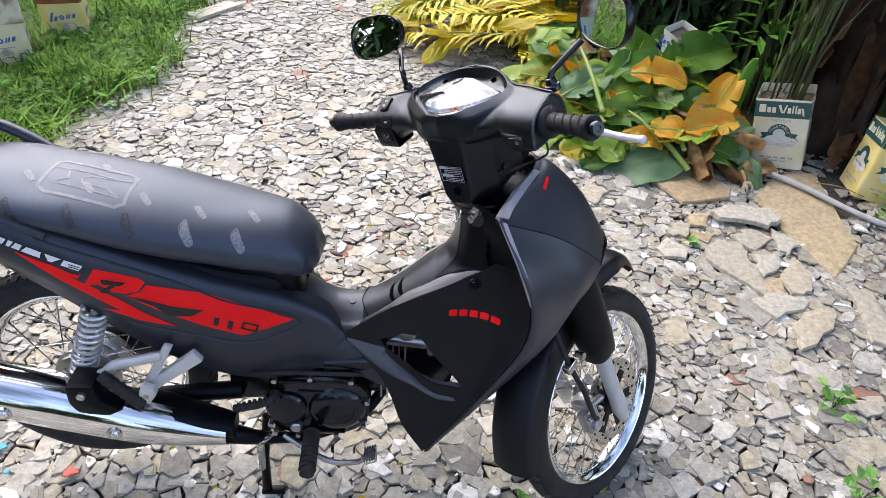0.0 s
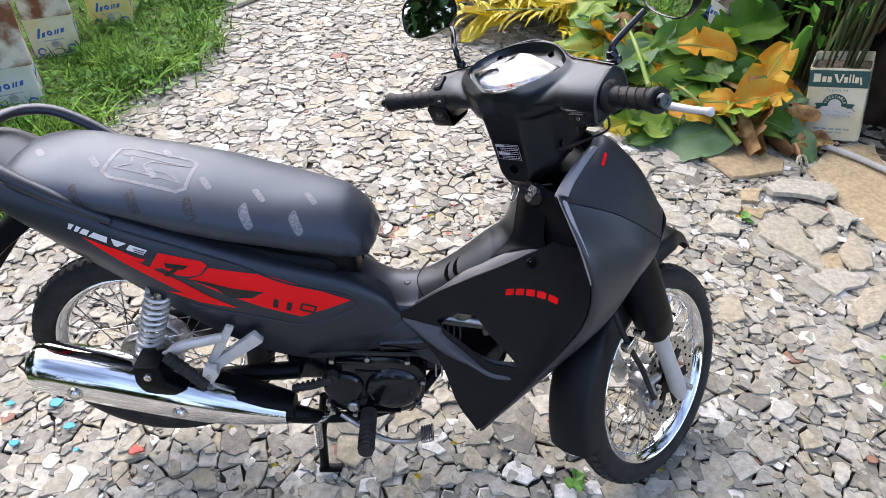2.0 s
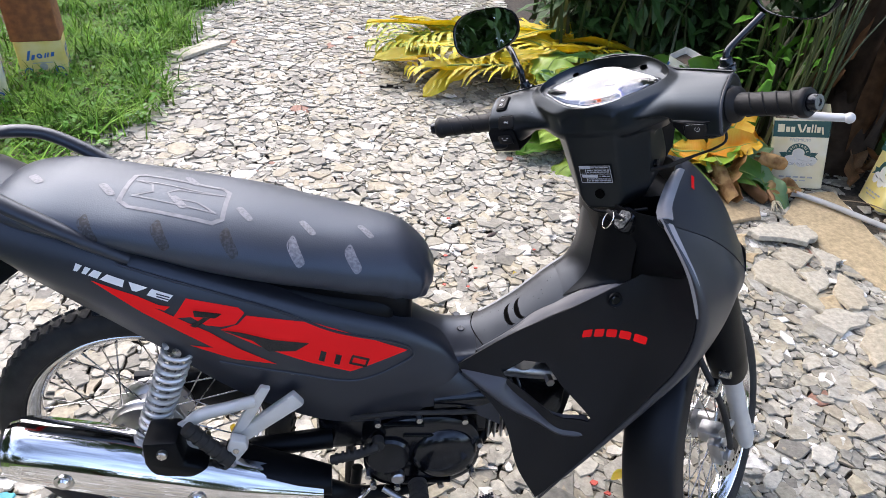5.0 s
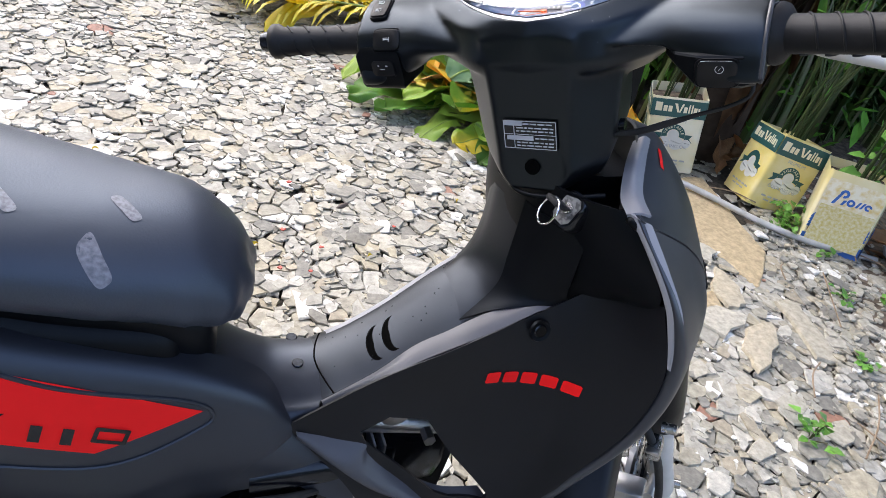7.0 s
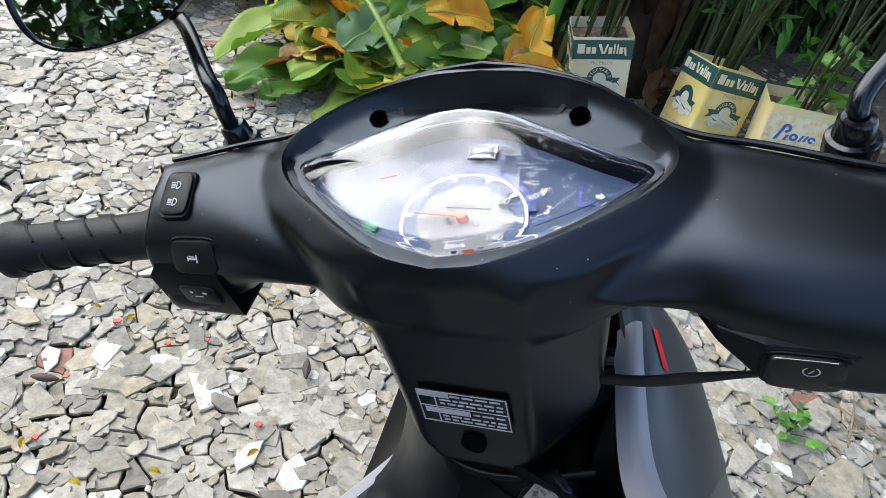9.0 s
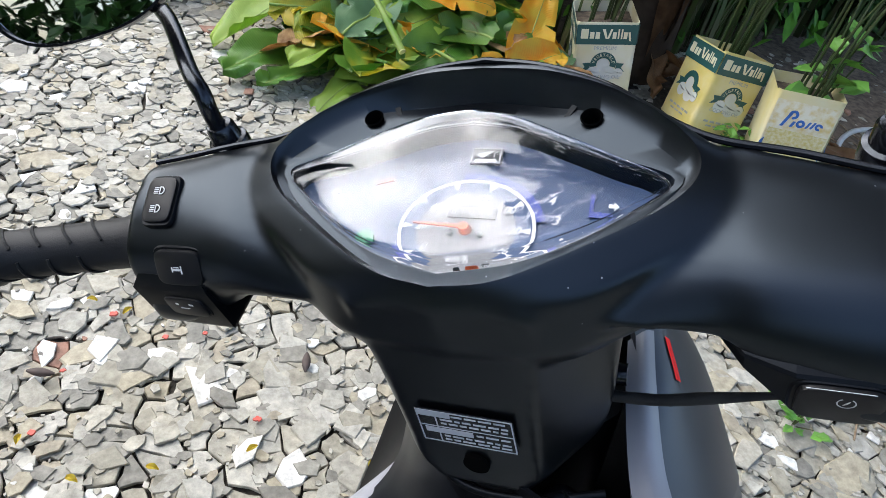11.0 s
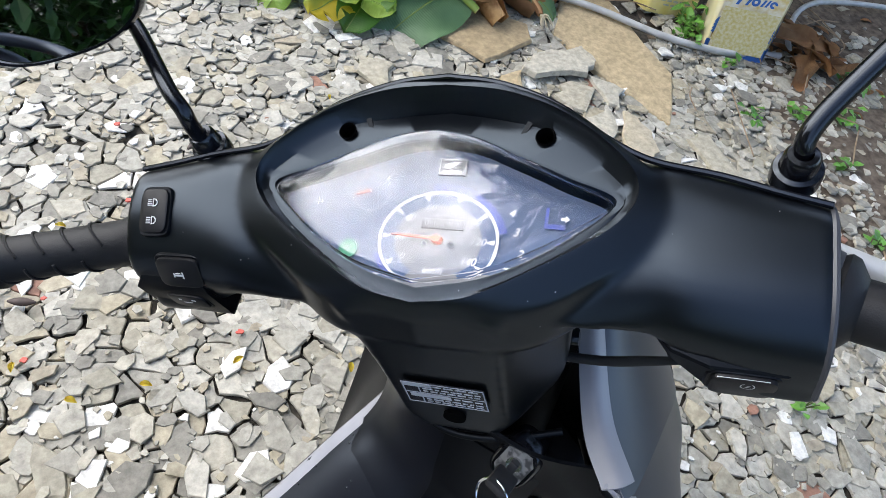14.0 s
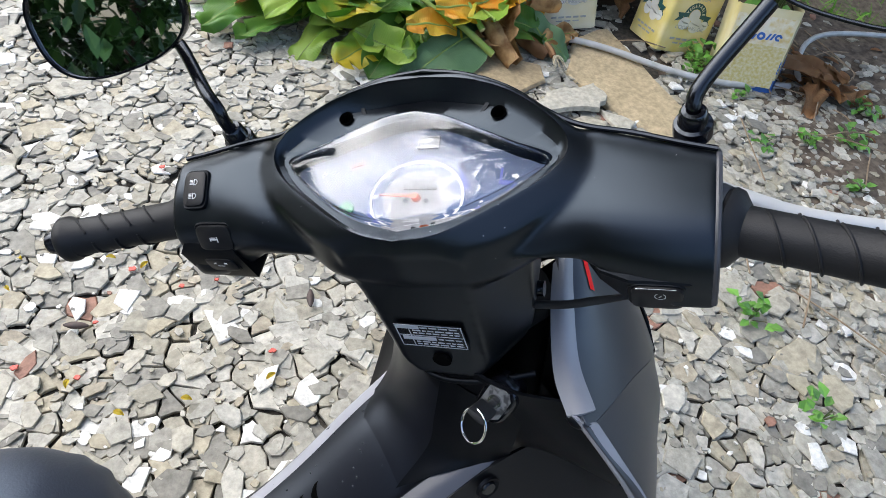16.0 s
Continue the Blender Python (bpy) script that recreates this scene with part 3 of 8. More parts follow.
# raised rim line round the sticker panel
rim_pts = [(0.043, 0.783), (0.267, 0.69), (0.374, 0.634), (0.488, 0.591), (0.515, 0.566), (0.495, 0.55), (0.408, 0.525), (0.3, 0.556), (0.18, 0.59)]
bm = bmesh.new()
pts3 = []
for x, z in [(p.x, p.z) for p in spline([(a, 0, b) for a, b in rim_pts], 60)]:
    hit, *_ = side_tree.ray_cast(Vector((x, -0.5, z)), Vector((0, 1, 0)))
    if hit:
        pts3.append(hit + Vector((0, -0.0002, 0)))
part("cover_rim", tube(pts3, 0.0026, 8), BODY, cover_r)

# under-seat panel, centre cover and tunnel
part("lower_cover", patch([[(0.44, -0.118, 0.565), (0.44, -0.117, 0.5), (0.44, -0.104, 0.416)], [(0.54, -0.106, 0.548), (0.54, -0.112, 0.49), (0.545, -0.106, 0.428)], [(0.6, -0.086, 0.513), (0.605, -0.104, 0.47), (0.605, -0.107, 0.43)], [(0.645, -0.1, 0.466), (0.65, -0.109, 0.435), (0.652, -0.11, 0.402)], [(0.69, -0.122, 0.416), (0.692, -0.122, 0.4), (0.695, -0.121, 0.384)]], 40, 20, 0.003), BODY, bike, "satin black lower side cover")
part("seat_pan", loft([ring((x, 0, z), w, h, 24, 2.6) for x, z, w, h in ((0.2, 0.7, 0.1, 0.05), (0.35, 0.655, 0.1, 0.05), (0.46, 0.63, 0.092, 0.048), (0.485, 0.62, 0.07, 0.04), (0.495, 0.618, 0.04, 0.03))], steps=20), BLACK, bike, "black seat pan under the cover")
part("under_seat_panel", patch([mirrored([(x, -w * 0.76, z0 + 0.02), (x, -w * 0.78, z1)]) for x, w, z0, z1 in ((0.2, 0.116, 0.71, 0.76), (0.35, 0.109, 0.645, 0.72), (0.45, 0.099, 0.605, 0.7), (0.492, 0.088, 0.555, 0.668), (0.514, 0.07, 0.54, 0.668), (0.522, 0.02, 0.53, 0.665))], 24, 24, 0.003), BLACK, bike)
tun = lambda x, z, w, d: [(x, -w - 0.016, z - d - 0.05), (x, -w - 0.004, z - d), (x, -w * 0.82, z - 0.017), (x, -w * 0.42, z - 0.004), (x, 0, z + 0.002), (x, w * 0.36, z - 0.002), (x, w * 0.58, z - 0.011), (x, w * 0.66, z - d), (x, w * 0.7, z - d - 0.05)]
wide = lambda x, z, w: [(x, -w - 0.034, z - 0.088), (x, -w - 0.016, z - 0.05), (x, -w * 0.8, z - 0.02), (x, -w * 0.4, z - 0.003), (x, 0, z + 0.002), (x, w * 0.38, z - 0.001), (x, w * 0.62, z - 0.012), (x, w * 0.8, z - 0.045), (x, w * 0.9, z - 0.085)]
centre = part("centre_cover", patch([wide(0.40, 0.68, 0.088), wide(0.47, 0.64, 0.087), wide(0.525, 0.583, 0.083), tun(0.575, 0.553, 0.083, 0.028), tun(0.61, 0.545, 0.08, 0.026), tun(0.658, 0.5465, 0.0765, 0.024)], 30, 34, 0.003), BODY, bike, "satin black centre cover")
tunnel = part("tunnel_cover", patch([tun(0.647, 0.543, 0.079, 0.024), tun(0.69, 0.566, 0.076, 0.026), tun(0.74, 0.602, 0.075, 0.03), tun(0.8, 0.655, 0.075, 0.032), tun(0.85, 0.693, 0.076, 0.034), tun(0.885, 0.722, 0.08, 0.036)], 40, 34, 0.003), TUNNEL, bike, "satin black tunnel cover with cooling slots")
tunnel_tree = bvh_of(tunnel)
centre_tree = bvh_of(centre)
# slots are not cut: black inlays hold the shade inside them
for k in (0, 1):
    arc = [(0.718 + 0.019 * k - 0.014 * math.cos(q), -0.028 + 0.025 * math.sin(q)) for q in [radians(-80 + 16 * j) for j in range(11)]]
    part("slot", decal(arc + [(x + 0.009 * (1 - abs(j - 5) / 11), y) for j, (x, y) in reversed(list(enumerate(arc)))], tunnel_tree, (0, 0, 1.0), (0, 0, -1), 0.0006, 4, ("x", "y")), HOLE_SHADE, tunnel, "black inlay for the shade in a cooling slot")
# pale decal: the shoulder's sky reflection, painted on
part("tunnel_shoulder", decal([(0.665, 0.029), (0.88, 0.031), (0.88, 0.047), (0.665, 0.045)], tunnel_tree, (0, 0, 1.0), (0, 0, -1), 0.0006, 5, ("x", "y")), SHEEN_EDGE, tunnel)
for x, y, z in ((0.621, -0.016, 0.537), (0.621, 0.042, 0.531)):
    sc = part("screw", moved(disc(0.0075, 0.004, 20, "z", 0.001), Matrix.Translation((x, y, z + 0.008)) @ Matrix.Rotation(radians(8), 4, "X")), GLOSSBLACK, tunnel, "black cross-head screw")

seam_line = []
for k in range(25):
    y = -0.078 + 0.118 * k / 24
    x = 0.643 + 0.02 * min(1.0, abs((y + 0.01) / 0.06)) ** 1.6
    hits = [tr.ray_cast(Vector((x, y, 1.0)), Vector((0, 0, -1)))[0] for tr in (tunnel_tree, centre_tree)]
    hits = [h for h in hits if h]
    if hits:
        seam_line.append((x, y, max(h.z for h in hits)))
part("tunnel_seam", tube(seam_line, 0.0011, 6), HOLE_SHADE, tunnel, "black seam line")

# ---- leg shield ----
inner = [[(0.602, -0.087, 0.512), (0.69, -0.13, 0.415), (0.735, -0.137, 0.28), (0.785, -0.14, 0.187)],
         [(0.70, -0.105, 0.596), (0.74, -0.116, 0.5), (0.785, -0.14, 0.39), (0.81, -0.151, 0.232)],
         [(0.79, -0.112, 0.647), (0.83, -0.12, 0.56), (0.85, -0.142, 0.45), (0.845, -0.163, 0.292)],
         [(0.885, -0.116, 0.7), (0.90, -0.14, 0.62), (0.91, -0.163, 0.52), (0.88, -0.177, 0.361)],
         [(0.938, -0.145, 0.752), (0.95, -0.188, 0.66), (0.948, -0.198, 0.57), (0.912, -0.1935, 0.437)],
         [(0.95, -0.225, 0.785), (0.976, -0.24, 0.70), (0.973, -0.23, 0.6), (0.93, -0.203, 0.479)]]
shield_r = part("leg_shield_panel", patch(inner, 56, 40, 0.004), PANEL, bike, "matte black inner leg shield panel")
far = [[(x, -y * (k if i < 5 else 1), z - (d if i < 5 else 0)) for (x, y, z), k, d in zip(r, (0.42, 0.7, 0.9, 1), (0.07, 0.045, 0.02, 0))] for i, r in enumerate(inner)]
part("leg_shield_panel", patch(far, 30, 20, 0.004), BLACK, bike)
cut_with(shield_r, plate([(0.686, 0.516), (0.718, 0.538), (0.77, 0.531), (0.803, 0.485), (0.866, 0.418), (0.862, 0.408), (0.816, 0.409), (0.793, 0.419), (0.695, 0.500)], -0.3, 0.0))
shield_tree = bvh_of(shield_r)
# dark sheet added so that the opening reads as deep shade
part("opening_back", patch([[(0.64, -0.03, 0.49), (0.74, -0.035, 0.565), (0.9, -0.04, 0.6)], [(0.64, -0.03, 0.46), (0.74, -0.03, 0.45), (0.88, -0.03, 0.44)], [(0.66, -0.05, 0.3), (0.76, -0.05, 0.3), (0.84, -0.06, 0.3)]], 12, 12, 0.004), RUBBER, shield_r, "dark sheet added behind the opening for its shade")


def band(pts, wd, tree, lift=0.002, n=40):
    """A raised strip along a line on the right side."""
    rows = []
    line = spline([(a, 0, b) for a, b in pts], n)
    for i, p in enumerate(line):
        d = (line[min(i + 1, n - 1)] - line[max(i - 1, 0)]).normalized()
        q = Vector((-d.z, 0, d.x))
        row = []
        w = wd * (1 - 0.75 * abs(2 * i / (n - 1) - 1) ** 3)
        for k, h in ((-1, -0.001), (-0.8, lift), (0.8, lift), (1, -0.001)):
            o = p + q * w * k
            hit, *_ = tree.ray_cast(Vector((o.x, -0.6, o.z)), Vector((0, 1, 0)))
            row.append((o.x, (hit.y if hit else -0.12) - h, o.z))
        rows.append(row)
    bm = bmesh.new()
    grid_faces(bm, rows)
    return bm


ridge_top = [(0.64, -0.083, 0.543), (0.70, -0.09, 0.592), (0.742, -0.087, 0.627), (0.781, -0.087, 0.648), (0.813, -0.088, 0.668), (0.846, -0.091, 0.686), (0.877, -0.098, 0.702), (0.9, -0.11, 0.709)]
ridge_low = [(0.642, -0.0925, 0.541), (0.70, -0.107, 0.595), (0.742, -0.111, 0.6225), (0.781, -0.1135, 0.644), (0.813, -0.1145, 0.660), (0.846, -0.1155, 0.678), (0.877, -0.117, 0.697), (0.9, -0.119, 0.706)]
# panel plastic coloured grey for the light this upward chamfer catches
part("shield_ridge", patch([ridge_top, [((a[0] + b[0]) / 2, (a[1] + b[1]) / 2, (a[2] + b[2]) / 2 + 0.003) for a, b in zip(ridge_top, ridge_low)], ridge_low], 8, 50, 0.003), SATIN, shield_r, "chamfer along the panel's top, painted paler where it faces up")
part("ridge_wall", patch([[(x, y + 0.002, z - 0.002) for x, y, z in ridge_top], [(x, y + 0.012, z - 0.05) for x, y, z in ridge_top]], 4, 40, 0.003), BLACK, shield_r)
lip_top = [(0.612, -0.097, 0.509), (0.69, -0.117, 0.499), (0.70, -0.118, 0.486), (0.742, -0.119, 0.449), (0.807, -0.122, 0.405), (0.866, -0.13, 0.402)]
lip_low = [(0.613, -0.102, 0.505), (0.66, -0.13, 0.48), (0.705, -0.143, 0.447), (0.757, -0.149, 0.417), (0.815, -0.153, 0.378), (0.89, -0.165, 0.382)]
# likewise paler in colour because the ledge faces the sky
part("shield_lip", patch([lip_top, lip_low, [(x, y + 0.012, z - 0.016) for x, y, z in lip_low]], 10, 50, 0.003), SATIN, shield_r, "ledge under the opening, painted paler where it faces up")
part("shield_screw", moved(disc(0.0085, 0.006, 24, "y", 0.0015), Matrix.Translation((0.88, -0.1285, 0.677)) @ Matrix.Rotation(radians(-15), 4, "X")), GLOSSBLACK, shield_r, "black cross-head screw")
bed = part("shield_screw_seat", moved(turned([(0.009, -0.002), (0.013, -0.003), (0.0145, 0)], 24), Matrix.Translation((0.88, -0.1275, 0.677)) @ Matrix.Rotation(radians(-15), 4, "X")), BLACK, shield_r)
# red name shape on the panel: five slab blocks
for k in range(5):
    for q in ([(0, 0.1), (0.1, 0), (0.9, 0), (1, 0.1), (1, 0.9), (0.9, 1), (0.1, 1), (0, 0.9)],):
        pl = [(0.831 + (k + a * 0.8) / 5 * 0.104 + b * 0.001, 0.5915 + (k + a * 0.86) / 5 * 0.019 + b * 0.0165) for a, b in q]
        part("name_mark", decal(pl, shield_tree, S0, SD, 0.0012), RED, shield_r, "red name shape")

edge = [(0.907, -0.178, 0.864), (0.945, -0.232, 0.789), (0.975, -0.242, 0.70), (0.972, -0.232, 0.6), (0.93, -0.202, 0.48), (0.86, -0.167, 0.32), (0.79, -0.143, 0.185)]
roll = [(0.918, -0.187, 0.858), (0.96, -0.24, 0.783), (0.992, -0.248, 0.70), (0.988, -0.238, 0.6), (0.944, -0.208, 0.478), (0.868, -0.171, 0.32), (0.793, -0.144, 0.185)]
mid = [(1.016, -0.15, 0.811), (1.05, -0.178, 0.74), (1.062, -0.19, 0.67), (1.035, -0.192, 0.58), (0.975, -0.178, 0.47), (0.885, -0.158, 0.325), (0.794, -0.142, 0.186)]
outer = [(1.146, -0.09, 0.71), (1.135, -0.112, 0.688), (1.105, -0.13, 0.645), (1.055, -0.142, 0.588), (0.998, -0.144, 0.48), (0.9, -0.144, 0.33), (0.796, -0.139, 0.184)]
mid2 = [((a[0] + b[0]) / 2 + 0.004, (a[1] + b[1]) / 2 - 0.003, (a[2] + b[2]) / 2 + 0.004) for a, b in zip(mid, outer)]
for s in (1, -1):
    part("leg_shield", patch([[(x, y * s, z) for x, y, z in r] for r in ([(a + 0.014, b + 0.02, c) for a, b, c in edge], edge, roll, mid, mid2, outer)], 60, 50, 0.004), COWL, bike, "satin black leg shield" if s == 1 else "")
top = lambda c: (c[0][0], c[0][1], c[0][2] + 0.0022)
cowl = [[top(edge), (0.925, -0.135, 0.868), (0.958, -0.083, 0.884), (1.0, 0, 0.902)],
        [top(roll), (0.938, -0.135, 0.8665), (0.971, -0.081, 0.8805), (1.01, 0, 0.899)],
        [top(mid), (1.012, -0.105, 0.848), (1.022, -0.055, 0.876), (1.042, 0, 0.887)],
        [top(mid2), (1.088, -0.085, 0.797), (1.1, -0.04, 0.818), (1.108, 0, 0.824)],
        [top(outer), (1.155, -0.06, 0.724), (1.165, -0.03, 0.73), (1.168, 0, 0.732)]]
cowl_ob = part("front_cowl", patch([mirrored(r) for r in cowl], 50, 44, 0.004), COWL, bike, "satin black front cowl with a red mark")
part("front_nose", patch([mirrored([(1.147, -0.092, 0.71), (1.168, -0.045, 0.725), (1.172, 0, 0.728)]), mirrored([(1.125, -0.115, 0.66), (1.15, -0.06, 0.66), (1.155, 0, 0.66)]), mirrored([(1.06, -0.135, 0.59), (1.07, -0.07, 0.58), (1.07, 0, 0.58)])], 16, 24, 0.003), BLACK, bike)
cowl_tree = bvh_of(cowl_ob)
part("shield_core", tube([(x + 0.006, y + 0.009, z) for x, y, z in edge[2:]], 0.008, 10, 30), BLACK, shield_r)
part("seam_back", tube([(x, y + 0.009, z - 0.006) for x, y, z in (edge[0], roll[0], mid[0], mid2[0], outer[0])], 0.006, 10, 30), BLACK, cowl_ob)
part("red_mark", decal([(1.0035, -0.076), (1.0095, -0.0775), (1.021, -0.047), (1.0155, -0.0455)], cowl_tree, (0, 0, 1.5), (0, 0, -1), 0.0012, 4, ("x", "y")), RED, cowl_ob, "small red stripe")
# both strips carry their sky sheen as a pale colour
part("cowl_edge", patch([[(0.924, -0.18, 0.8665), (0.943, -0.134, 0.8685), (0.976, -0.081, 0.8835), (1.002, -0.044, 0.895)], [(0.910, -0.179, 0.8695), (0.928, -0.135, 0.8715), (0.962, -0.082, 0.888), (0.991, -0.044, 0.899)], [(0.9, -0.172, 0.863), (0.917, -0.132, 0.863), (0.95, -0.08, 0.879), (0.98, -0.042, 0.89)]], 8, 24, 0.003), SHEEN_EDGE, cowl_ob, "pale satin edge strip")
part("edge_strip", patch([[(0.902, -0.171, 0.865), (0.921, -0.203, 0.83), (0.941, -0.229, 0.79), (0.957, -0.238, 0.75), (0.971, -0.242, 0.712)], [(0.905, -0.1815, 0.865), (0.924, -0.2125, 0.829), (0.9445, -0.2375, 0.789), (0.9605, -0.2435, 0.75), (0.972, -0.2445, 0.712)], [(0.92, -0.19, 0.8615), (0.937, -0.219, 0.826), (0.957, -0.2425, 0.785), (0.9675, -0.2455, 0.75), (0.9735, -0.245, 0.711)]], 8, 40, 0.003), SHEEN_EDGE, bike, "pale satin edge strip")
part("neck_cover", patch([mirrored([(0.915, -0.16, 0.858), (0.875, -0.12, 0.855), (0.852, -0.06, 0.852), (0.846, 0, 0.85)]), mirrored([(0.945, -0.22, 0.788), (0.895, -0.12, 0.79), (0.858, -0.06, 0.79), (0.85, 0, 0.79)]), mirrored([(0.945, -0.16, 0.745), (0.9, -0.105, 0.73), (0.872, -0.06, 0.735), (0.862, 0, 0.738)]), mirrored([(0.945, -0.13, 0.70), (0.91, -0.1, 0.695), (0.895, -0.06, 0.70), (0.885, 0, 0.705)])], 24, 34, 0.003), BLACK, bike, "matte black neck cover")
neck_turn = [(0.808, 0.6645, 0.0), (0.836, 0.694, 0.012), (0.848, 0.735, 0.026), (0.8475, 0.80, 0.036)]
part("neck_fillet", patch([[(x + back * (abs(y) / 0.11) ** 1.6, y, z - (0.03 - 0.0075 * k) * (abs(y) / (0.08 if y < 0 else 0.05)) ** 2.2) for y in (-0.078 - 0.008 * k, -0.058, -0.03, 0.0, 0.02, 0.036 - 0.002 * k)] for k, (x, z, back) in enumerate(neck_turn)], 24, 24, 0.003), TUNNEL, bike, "satin black fillet between tunnel and neck")
part("neck_side", patch([[(0.853, -0.058, 0.815), (0.868, -0.09, 0.812), (0.899, -0.13, 0.806)], [(0.85, -0.06, 0.745), (0.866, -0.09, 0.748), (0.899, -0.128, 0.752)], [(0.842, -0.066, 0.7), (0.863, -0.093, 0.706), (0.905, -0.121, 0.722)], [(0.802, -0.072, 0.652), (0.846, -0.095, 0.686), (0.91, -0.121, 0.711)]], 20, 20, 0.003), BLACK, bike)
part("neck_lip", tube([(-0.09, 0.05, 0.703), (-0.113, 0.016, 0.6925), (-0.114, -0.03, 0.6915), (-0.101, -0.076, 0.69)], 0.003, 10, 30), BLACK, bike, "black rim under the steering column", BAR)
part("neck_core", loft([ring((x, 0, z), 0.06, 0.08, 20, 2.5, "z") for x, z in ((0.95, 0.7), (0.93, 0.86))]), BLACK, bike)

# rain drops on the tunnel and the neck
drops = random.Random(3)
bits = []
for k in range(30):
    x, y = drops.uniform(0.66, 0.82), drops.uniform(-0.05, 0.035)
    hit, nor, *_ = tunnel_tree.ray_cast(Vector((x, y, 1.0)), Vector((0, 0, -1)))
    if hit:
        r = drops.uniform(0.0005, 0.0013)
        bits.append(moved(turned([(0, 0.5 * r), (0.6 * r, 0.4 * r), (r, 0)], 8, "z"), Matrix.Translation(hit + nor * (0.0001 if nor.z > 0 else -0.0001)) @ (nor if nor.z > 0 else -nor).to_track_quat("Z", "X").to_matrix().to_4x4()))
part("rain_drops", join(*bits), GLOSSBLACK, tunnel, "small rain drops")

# ignition lock, key and ring
lockm = Matrix.Translation((0.872, -0.118, 0.835)) @ Matrix.Rotation(radians(-62), 4, "Y") @ Matrix.Rotation(radians(20), 4, "X") @ Matrix.Scale(0.85, 4)
LOCKGREY = material("dark_grey_lock_plate", (0.035, 0.035, 0.037), 0.4, 0, (0.17, 0.17, 0.165), 170, mix=(0.38, 0.52))
lock = part("ignition_lock", moved(loft([ring((0, 0, z), a, b, 24, 3, "z") for z, a, b in ((-0.02, 0.026, 0.02), (0.004, 0.026, 0.02), (0.008, 0.023, 0.017))]), lockm), GLOSSBLACK, bike, "black ignition lock with a key in it")
part("lock_plate", moved(plate([(-0.019, -0.008), (-0.012, -0.014), (0.012, -0.014), (0.019, -0.008), (0.019, 0.008), (0.012, 0.014), (-0.012, 0.014), (-0.019, 0.008)], 0.0085, 0.0095, "z"), lockm), LOCKGREY, lock, "grey lock plate with worn print")
part("lock_slot", moved(disc(0.0075, 0.003, 16, "z"), lockm @ Matrix.Translation((0.002, 0, 0.0105))), STEEL, lock)
key = part("key", moved(join(box(0.003, 0.008, 0.022, 0.001, (0.002, 0, 0.02)), box(0.008, 0.022, 0.03, 0.003, (0.002, 0.0, 0.04))), lockm), RUBBER, lock, "black plastic headed key")
c0 = lockm @ Vector((0.002, 0.0, 0.055))
part("key_ring", tube([c0 + Vector((0.012 * math.sin(a) * 0.5, 0.014 * math.cos(a), -0.013 + 0.0145 * math.sin(a))) for a in [2 * math.pi * k / 32 for k in range(33)]], 0.0011, 8, cap=False), CHROME, key, "steel key ring")

# ---- tail, grab rail, rear fender ----
rail = [(0.06, -0.12, 0.785), (0.0, -0.13, 0.825), (-0.07, -0.134, 0.872), (-0.13, -0.123, 0.905), (-0.18, -0.085, 0.918), (-0.2, 0, 0.923)]
rail = rail + [(x, -y, z) for x, y, z in reversed(rail[:-1])]
line = spline(rail, 61)
rows = []
for i, p in enumerate(line):
    d = (line[min(i + 1, 60)] - line[max(i - 1, 0)]).normalized()
    s = d.cross(Vector((0, 0, 1))).normalized()
    u = s.cross(d)
    rows.append([p + s * (0.016 * math.cos(2 * math.pi * k / 14)) + u * (0.011 * math.sin(2 * math.pi * k / 14)) for k in range(14)])
part("grab_rail", loft(rows), BODY, bike, "satin black grab rail")
part("tail_cover", loft([ring((x, 0, z), w, h, 28, 2.6) for x, z, w, h in ((-0.228, 0.875, 0.03, 0.02), (-0.215, 0.873, 0.06, 0.035), (-0.18, 0.856, 0.092, 0.04), (-0.12, 0.828, 0.1, 0.03), (-0.05, 0.805, 0.105, 0.026), (0.02, 0.785, 0.105, 0.024))], steps=20), BODY, bike, "satin black tail cover")
TAIL = material("red_lens", (0.5, 0.01, 0.01), 0.12, 0, (0.4, 0.006, 0.006), 20, coat=0.6)
part("tail_light", loft([ring((x, 0, z), w, h, 24, 2.5) for x, z, w, h in ((-0.226, 0.852, 0.05, 0.012), (-0.215, 0.842, 0.072, 0.018), (-0.17, 0.812, 0.088, 0.018), (-0.125, 0.786, 0.088, 0.012))], steps=14), TAIL, bike, "red tail light lens")
part("rear_fender", patch([mirrored([(-0.13, -0.075, 0.74), (-0.14, -0.06, 0.78), (-0.15, 0, 0.79)]), mirrored([(-0.23, -0.07, 0.66), (-0.25, -0.055, 0.69), (-0.255, 0, 0.695)]), mirrored([(-0.31, -0.06, 0.57), (-0.325, -0.05, 0.6), (-0.33, 0, 0.605)]), mirrored([(-0.385, -0.05, 0.485), (-0.395, -0.04, 0.495), (-0.4, 0, 0.5)])], 26, 20, 0.004), BLACK, bike, "matte black rear fender")
part("inner_fender", patch([mirrored([(0.30 * math.cos(radians(a)), -0.06, 0.34 + 0.3 * math.sin(radians(a))), (0.315 * math.cos(radians(a)), -0.045, 0.34 + 0.315 * math.sin(radians(a))), (0.32 * math.cos(radians(a)), 0, 0.34 + 0.32 * math.sin(radians(a)))]) for a in (12, 30, 48, 66, 84, 98)], 30, 16, 0.003), BLACK, bike)
part("tail_reflector", box(0.012, 0.05, 0.02, 0.003, (-0.285, 0, 0.66)), TAIL, bike)

